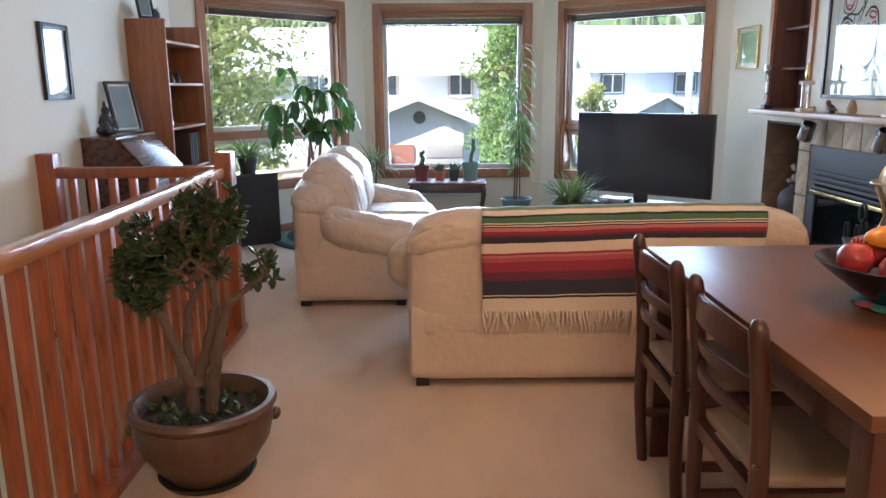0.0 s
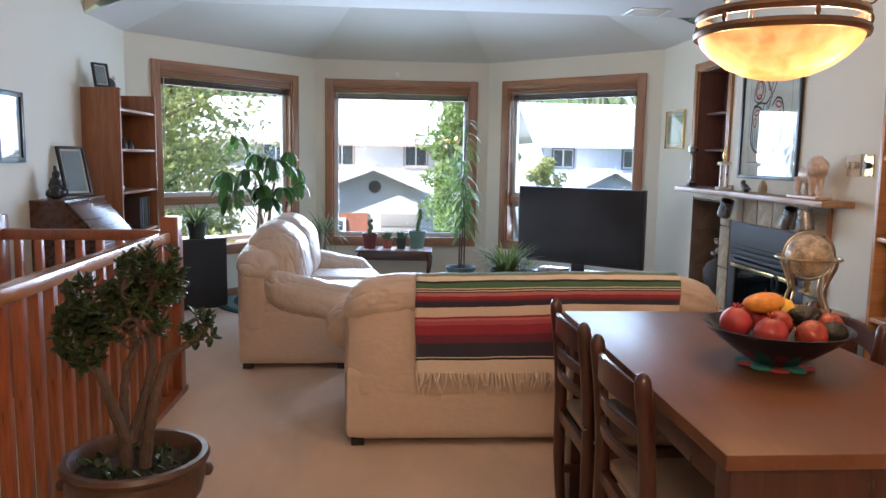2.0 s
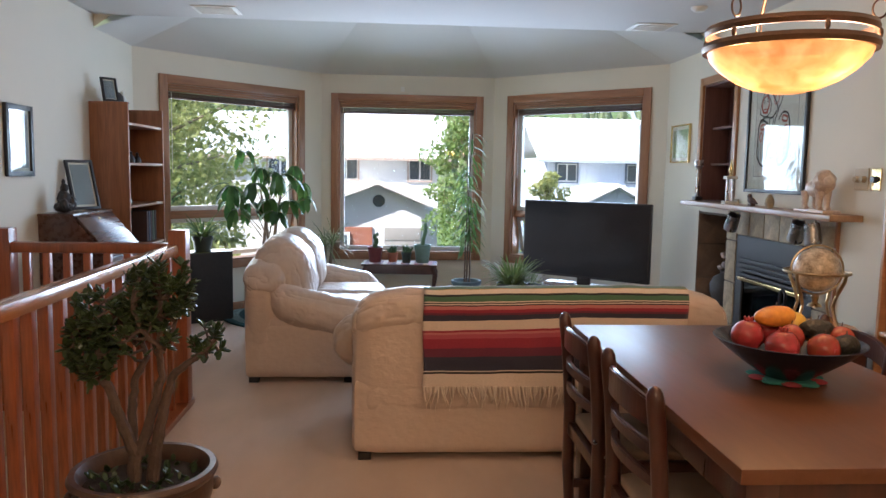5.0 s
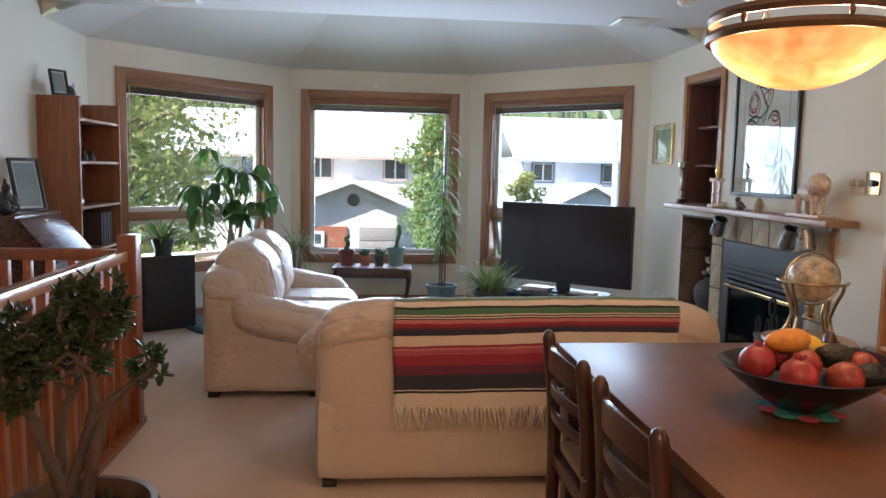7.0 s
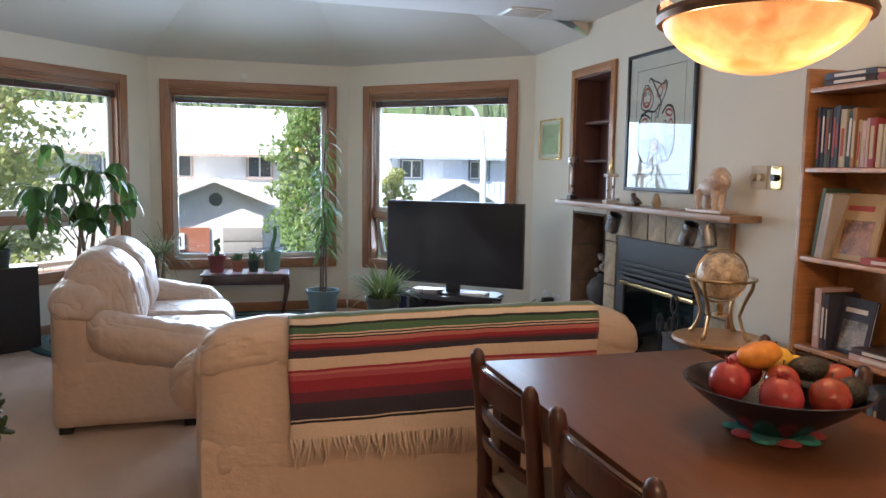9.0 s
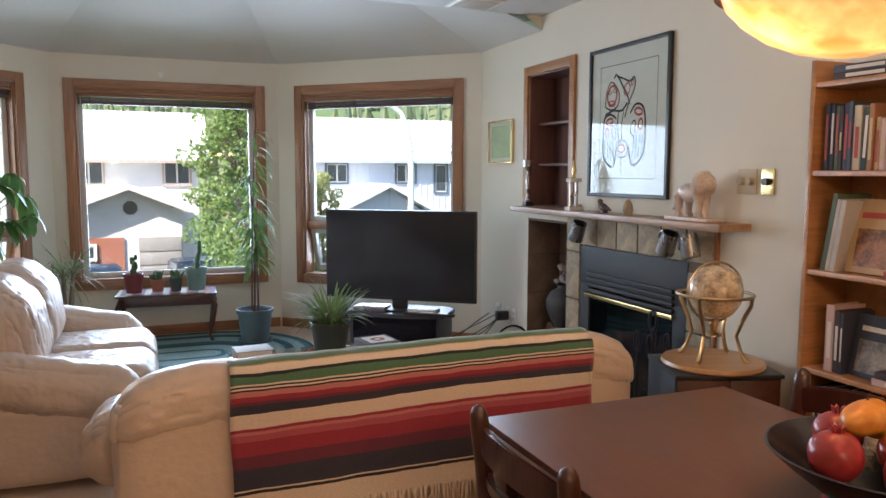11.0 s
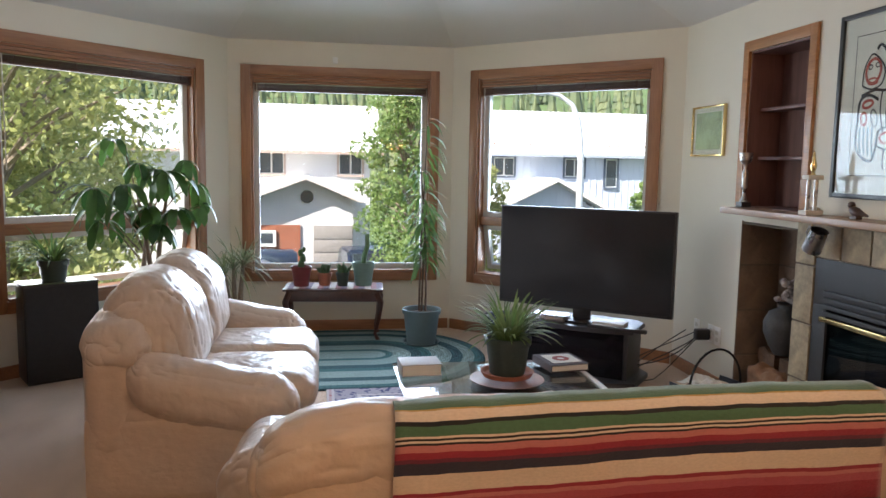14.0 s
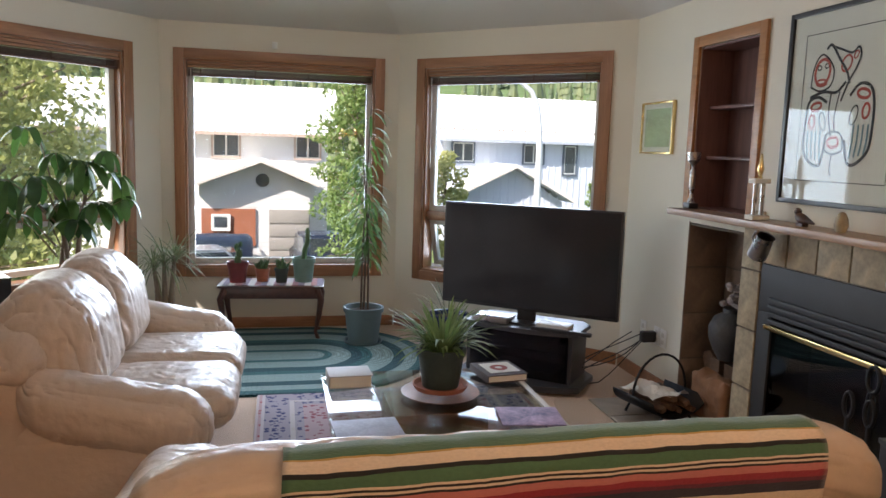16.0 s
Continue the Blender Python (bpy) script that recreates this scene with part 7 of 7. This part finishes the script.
# ---- fruit bowl ----
cm = thing("crochet_mat", "red and green crocheted mat under the bowl", "mat", pose(1.470, 1.385, 0.7775))
MATS = [mat("green_yarn", (0.03, 0.20, 0.16), 0.9, 0, 0.2, 30, 0.6, 200), mat("red_yarn", (0.34, 0.04, 0.05), 0.9, 0, 0.2, 30, 0.6, 200)]
bm = bmesh.new()
lathe(bm, [(0, 0.001), (0.085, 0.001), (0.085, 0.010), (0, 0.010)], 20)
part("centre", bm, MATS[0], cm)
for k in range(10):
    bm = bmesh.new()
    blob(bm, (0.082 * math.cos(k * 0.628), 0.082 * math.sin(k * 0.628), 0.006), (0.028, 0.028, 0.0055), 2)
    part("petal", bm, MATS[k % 2], cm)
fb = thing("fruit_bowl", "wide dark glazed bowl on the dining table", "bowl", pose(1.470, 1.385, 0.7885) @ Matrix.Diagonal((0.9, 0.9, 1, 1)))
bm = bmesh.new()
lathe(bm, [(0, 0), (0.07, 0), (0.078, 0.004), (0.13, 0.036), (0.185, 0.073), (0.224, 0.104), (0.228, 0.108), (0.222, 0.109), (0.18, 0.080), (0.12, 0.042), (0.06, 0.016), (0, 0.014)], 48)
part("bowl", bm, mat("dark_glaze", (0.012, 0.012, 0.022), 0.22, 0, 0.3, 8, 0.03), fb)
POME = mat("pomegranate_skin", (0.33, 0.028, 0.034), 0.3, 0, 0.35, 9, 0.06, 60, other=(0.28, 0.05, 0.03))
APPLE = mat("apple_skin", (0.27, 0.02, 0.018), 0.25, 0, 0.4, 10, 0.03, 60, other=(0.36, 0.12, 0.04))
MANGO = mat("mango_skin", (0.62, 0.27, 0.03), 0.3, 0, 0.2, 7, 0.03, 60, other=(0.55, 0.20, 0.03))
AVO = mat("avocado_skin", (0.02, 0.018, 0.012), 0.45, 0, 0.3, 30, 0.5, 90)
LEMON = mat("lemon_skin", (0.68, 0.42, 0.04), 0.4, 0, 0.1, 20, 0.2, 120)


def fruit(name, label, x, y, z, r, mt, st=(1, 1, 1), rz=0, crown=False):
    f = thing(name, label, "fruit", pose(1.470 + x * 0.92, 1.385 + y * 0.92, 0.7885 + z, 0, 0, rz) @ Matrix.Scale(0.9, 4), "fruit in the bowl")
    b = bmesh.new()
    g = blob(b, (0, 0, 0), (r * st[0], r * st[1], r * st[2]), 4, None, 0.05, 1.5)
    if crown:
        for v in g:
            q = math.hypot(v.co.x, v.co.y) / r
            if v.co.z > 0:
                v.co.z -= 0.12 * r * max(0, 1 - q * 2.5)
    part("skin", b, mt, f)
    if crown:
        b = bmesh.new()
        for k in range(6):
            a = k * 1.047
            tube(b, [(0.008 * math.cos(a), 0.008 * math.sin(a), r * 0.86), (0.011 * math.cos(a), 0.011 * math.sin(a), r * 1.12), (0.016 * math.cos(a), 0.016 * math.sin(a), r * 1.22)], [0.005, 0.004, 0.001], 5)
        part("crown", b, mt, f)
    else:
        b = bmesh.new()
        tube(b, [(0, 0, r * st[2] * 0.93), (0.003, 0.001, r * st[2] + 0.012)], 0.0022, 5)
        part("stalk", b, BARK, f)


fruit("pomegranate", "ripe red pomegranate in the bowl", -0.125, 0.015, 0.115, 0.050, POME, crown=True)
fruit("pomegranate", "ripe red pomegranate in the bowl", -0.075, -0.105, 0.108, 0.050, POME, crown=True)
fruit("pomegranate", "ripe red pomegranate in the bowl", -0.02, 0.10, 0.115, 0.048, POME, crown=True)
fruit("apple", "red apple in the bowl", 0.035, -0.135, 0.108, 0.047, APPLE)
fruit("apple", "red apple in the bowl", -0.01, -0.03, 0.118, 0.042, APPLE)
fruit("apple", "red and yellow apple in the bowl", 0.145, -0.04, 0.112, 0.045, APPLE)
fruit("mango", "ripe orange mango on top of the fruit", -0.03, 0.03, 0.168, 0.040, MANGO, (2.0, 0.92, 0.85), 16)
fruit("mango", "yellow mango among the fruit", 0.04, 0.06, 0.145, 0.040, LEMON, (1.2, 1, 0.9), -30)
fruit("avocado", "dark ripe avocado in the bowl", 0.085, -0.01, 0.138, 0.036, AVO, (1.5, 1, 0.9), -15)
fruit("avocado", "dark ripe avocado in the bowl", 0.115, -0.115, 0.112, 0.036, AVO, (1.4, 1, 0.95), 30)
fruit("lemon", "yellow lemon in the bowl", 0.11, 0.07, 0.118, 0.036, LEMON, (1.2, 1, 1), 40)

# ---- things on the mantel ----
MZ = 1.1685
def turned(name, label, cat, x, y, prof, mt, z=MZ, seg=24):
    b = bmesh.new()
    lathe(b, prof, seg)
    return solo(name, b, mt, label, cat, pose(x, y, z))


tp = thing("trophy", "small silver trophy cup on a dark base", "trophy", pose(2.70, 5.03, MZ))
bm = bmesh.new()
box(bm, -0.03, -0.03, 0, 0.03, 0.03, 0.03, bevel=0.003)
part("base", bm, DARKCER, tp)
bm = bmesh.new()
lathe(bm, [(0, 0.03), (0.022, 0.03), (0.012, 0.06), (0.008, 0.09), (0.016, 0.11), (0.016, 0.20), (0.008, 0.22), (0.012, 0.24), (0.034, 0.265), (0.038, 0.31), (0.036, 0.31), (0.028, 0.27), (0, 0.25)], 24)
part("cup", bm, PEWTER, tp)
t2 = thing("trophy", "column trophy with a gilt figure on top", "trophy", pose(2.65, 4.36, MZ))
for z, w in ((0, 0.045), (0.17, 0.04)):
    bar("slab", t2, PAPER, -w, -w * 0.7, z, w, w * 0.7, z + 0.022)
for x in (-0.02, 0.02):
    bm = bmesh.new()
    tube(bm, [(x, 0, 0.022), (x, 0, 0.17)], 0.010, 12)
    part("column", bm, PEWTER, t2)
bm = bmesh.new()
lathe(bm, [(0, 0.192), (0.014, 0.192), (0.008, 0.205), (0.016, 0.235), (0.010, 0.262), (0.006, 0.30), (0, 0.31)], 14)
part("finial", bm, BRASS, t2)
DARKWOODB = mat("carved_dark_wood", (0.06, 0.03, 0.02), 0.5)
bm = bmesh.new()
blob(bm, (0, 0, 0.032), (0.022, 0.045, 0.022), 3, Euler((0.35, 0, 0)).to_matrix())
blob(bm, (0, 0.032, 0.062), (0.015, 0.018, 0.016), 3)
tube(bm, [(0, 0.048, 0.062), (0, 0.06, 0.058)], [0.005, 0.001], 6)
tube(bm, [(0, -0.03, 0.028), (0, -0.075, 0.018)], [0.014, 0.004], 8)
box(bm, -0.016, -0.02, 0, 0.016, 0.02, 0.014)
solo("bird_figurine", bm, DARKWOODB, "small dark wooden bird on the mantel", "figurine", pose(2.66, 4.06, MZ))
turned("egg_stone", "small tan egg-shaped stone on the mantel", "stone", 2.66, 3.83, [(0, 0), (0.018, 0), (0.028, 0.025), (0.024, 0.055), (0.012, 0.078), (0, 0.084)], STONET)
MARBLE = mat("pale_onyx", (0.66, 0.55, 0.45), 0.3, 0, 0.2, 9, 0.04, other=(0.52, 0.38, 0.30))
bm = bmesh.new()
box(bm, -0.05, -0.15, 0, 0.05, 0.15, 0.016, bevel=0.003)
solo("marble_slab", bm, MARBLE, "flat pale onyx slab on the mantel", "slab", pose(2.67, 3.33, MZ))
bm = bmesh.new()
blob(bm, (0, 0.0, 0.115), (0.042, 0.088, 0.048), 3, None, 0.08)
blob(bm, (0, -0.07, 0.150), (0.058, 0.052, 0.068), 3, None, 0.2)
blob(bm, (0, -0.112, 0.15), (0.032, 0.030, 0.034), 3, None, 0.08)
for x, y in ((-0.026, -0.075), (0.026, -0.06), (-0.026, 0.065), (0.026, 0.055)):
    tube(bm, [(x, y, 0.10), (x, y - 0.004, 0.05), (x, y, 0.012), (x, y - 0.02, 0.006)], [0.026, 0.017, 0.016, 0.014], 8)
tube(bm, [(0, 0.08, 0.12), (0, 0.115, 0.10), (0, 0.12, 0.05), (0, 0.13, 0.03)], [0.008, 0.007, 0.007, 0.011], 7)
solo("lion_figurine", bm, MARBLE, "pale onyx lion figurine standing on a slab", "figurine", pose(2.67, 3.34, MZ + 0.0165))
for i, (y, tilt) in enumerate(((4.33, 28), (3.50, 24), (3.34, -14))):
    mg2 = thing("pewter_mug", "pewter mug hanging under the mantel shelf", "mug", pose(2.665, y, 1.045, tilt, 0, 0), "hanging mugs")
    bm = bmesh.new()
    lathe(bm, [(0, -0.058), (0.043, -0.058), (0.046, -0.05), (0.040, 0.05), (0.043, 0.058), (0.038, 0.056), (0.037, -0.045), (0, -0.05)], 24)
    part("body", bm, PEWTER, mg2)
    bm = bmesh.new()
    tube(bm, [(0, 0.040, 0.04), (0, 0.075, 0.035), (0, 0.08, 0.0), (0, 0.043, -0.03)], 0.005, 7)
    part("handle", bm, PEWTER, mg2)
    bm = bmesh.new()
    tube(bm, [(0, 0.06, 0.04), (0, 0.06 + 0.01, 0.09)], 0.0025, 5)
    part("hook", bm, BRASS, mg2)

# vase, ornaments and logs in the recess
vs2 = thing("grey_vase", "dark grey round-bellied vase on a log shelf", "vase", pose(2.86, 4.80, 0.36))
bm = bmesh.new()
lathe(bm, [(0, 0), (0.055, 0), (0.085, 0.05), (0.112, 0.12), (0.116, 0.18), (0.09, 0.235), (0.045, 0.262), (0.04, 0.28), (0.05, 0.29), (0.042, 0.288), (0.03, 0.26), (0, 0.2)], 32)
part("body", bm, mat("charcoal_clay", (0.055, 0.055, 0.058), 0.6, 0, 0.25, 10, 0.3, 60), vs2)
bm = bmesh.new()
for k in range(16):
    blob(bm, (rb.uniform(-0.04, 0.04), rb.uniform(-0.05, 0.05), 0.30 + rb.uniform(0, 0.12)), (0.02, 0.02, 0.018), 2, None, 0.4)
part("dried_flowers", bm, mat("dried_flower", (0.40, 0.36, 0.36), 0.9, 0, 0.4, 20), vs2, "faded dried flowers")
lg = wood("cut_firewood", (0.15, 0.085, 0.05), (0.09, 0.05, 0.03), (2, 14, 14), 0.85, 0.0, 0.25)
for row in range(3):
    for col in range(4):
        bm = bmesh.new()
        r0 = rb.uniform(0.050, 0.060)
        yy = NY0 + 0.075 + col * 0.126 + rb.uniform(-0.01, 0.014)
        zz = 0.062 + row * 0.112
        tube(bm, [(2.86 + rb.uniform(0, 0.05), yy, zz), (3.01, yy + 0.01, zz)], [r0, r0 * 0.95], rb.choice((4, 5, 7)))
        for v in bm.verts:
            v.co += Vector((0, noise.noise(v.co * 9), noise.noise(v.co * 9 + Vector((5, 0, 0))))) * 0.012
        solo("firewood_log", bm, lg, "split log stacked in the recess", "firewood", group="stacked firewood", smooth=False)
bm = bmesh.new()
for v in cushion(bm, 2.745, 4.66, 0.004, 2.845, 4.97, 0.27, 0.03, 18, 0.0):
    f = max(0.0, v.co.z / 0.27)
    q = noise.noise(v.co * 8) + 0.6 * noise.noise(v.co * 19)
    v.co.x += 0.03 * q * f
    v.co.y += 0.025 * noise.noise(v.co * 7 + Vector((3, 0, 0))) * f
    v.co.z += 0.08 * noise.noise(Vector((v.co.x * 20, v.co.y * 16, 1))) * max(0.0, f - 0.6)
solo("paper_bag", bm, mat("kraft_paper", (0.27, 0.14, 0.075), 0.8, 0, 0.2, 9, 0.4, 30), "crumpled brown paper bag before the firewood", "bag", smooth=False)
# log basket
bk2 = thing("log_basket", "black iron log basket with papers and kindling", "basket", pose(2.53, 4.92, 0.016, 0, 0, 15))
bm = bmesh.new()
NB = 14
rows = []
for i in range(NB + 1):
    a = math.pi * (i / NB)
    rows.append([bm.verts.new((-0.19 * math.cos(a), y, 0.14 - 0.10 * math.sin(a) + 0.0)) for y in (-0.16, 0.16)])
for a, b in zip(rows, rows[1:]):
    bm.faces.new((a[0], b[0], b[1], a[1]))
tray = part("tray", bm, CASTIRON, bk2)
so = tray.modifiers.new("thick", "SOLIDIFY")
so.thickness = 0.006
bm = bmesh.new()
tube(bm, [(-0.19 * math.cos(a), 0, 0.14 + 0.21 * math.sin(a)) for a in [math.pi * i / 14 for i in range(15)]], 0.007, 7)
part("handle", bm, CASTIRON, bk2)
for y in (-0.13, 0.13):
    bm = bmesh.new()
    tube(bm, [(-0.12, y, 0.0), (-0.09, y, 0.05), (0.09, y, 0.05), (0.12, y, 0.0)], 0.008, 7)
    part("leg", bm, CASTIRON, bk2)
for i in range(7):
    bm = bmesh.new()
    a = rb.uniform(-0.5, 0.5)
    box(bm, -0.018, -0.15, -0.014, 0.018, 0.13, 0.014, bevel=0.003, m=pose(-0.10 + i * 0.033, rb.uniform(-0.02, 0.02), 0.085 + 0.02 * (i % 3), rb.uniform(-8, 8), rb.uniform(-30, 30), rb.uniform(-14, 14)))
    solo("kindling_stick", bm, lg, "split kindling stick in the log basket", "kindling", pose(2.53, 4.92, 0.016, 0, 0, 15), "kindling sticks")
bm = bmesh.new()
g = bmesh.ops.create_grid(bm, x_segments=14, y_segments=12, size=0.13)["verts"]
for v in g:
    v.co.z = 0.155 + 0.035 * noise.noise(v.co * 11) + 0.015 * noise.noise(v.co * 30)
    v.co.x -= 0.04
newsp = solo("newspaper", bm, PAPER, "crumpled newspaper in the log basket", "newspaper", pose(2.53, 4.92, 0.016, 0, 0, 15), smooth=False)
so = newsp.modifiers.new("thick", "SOLIDIFY")
so.thickness = 0.002
# fire tools
ft = thing("fire_tools", "black iron fireside tool set on a stand", "fire tools", pose(2.63, 3.55, 0.016))
bm = bmesh.new()
lathe(bm, [(0, 0), (0.09, 0), (0.085, 0.015), (0.015, 0.025), (0, 0.025)], 20)
part("base", bm, CASTIRON, ft)
bm = bmesh.new()
tube(bm, [(0, 0, 0.02), (0, 0, 0.58)] + [(0, 0.03 * math.sin(q), 0.63 - 0.05 * math.cos(q)) for q in [i * 0.5236 for i in range(13)]], 0.009, 8)
part("stand", bm, CASTIRON, ft)
for k, (x, y) in enumerate(((0.05, 0.05), (-0.05, 0.055), (0.05, -0.055), (-0.05, -0.05))):
    bm = bmesh.new()
    tube(bm, [(x, y, 0.05), (x, y, 0.47)] + [(x, y + 0.024 * math.sin(q), 0.52 - 0.05 * math.cos(q)) for q in [i * 0.5236 for i in range(13)]], 0.008, 7)
    part("tool", bm, CASTIRON, ft)
    bm = bmesh.new()
    box(bm, x - 0.02, y - 0.03, 0.04, x + 0.02, y + 0.03, 0.13, bevel=0.008)
    part("tool_head", bm, CASTIRON, ft)
bm = bmesh.new()
box(bm, 0.10, -0.185, 0.3805, 0.47, -0.145, 0.402, bevel=0.006)
solo("sensor_bar", bm, BLACK, "slim black bar lying on the television stand", "bar", TVM)
# boxes on the stand
for x, y, w, d, h, mt, lb in ((1.80, 5.75, 0.24, 0.16, 0.035, PEWTER, "slim silver media box on the stand"), (2.12, 5.50, 0.20, 0.13, 0.03, VINYL, "pale media box on the stand")):
    bm = bmesh.new()
    box(bm, -w / 2, -d / 2, 0, w / 2, d / 2, h, bevel=0.004)
    solo("media_box", bm, mt, lb, "media box", pose(x, y, 0.382, 0, 0, -38))
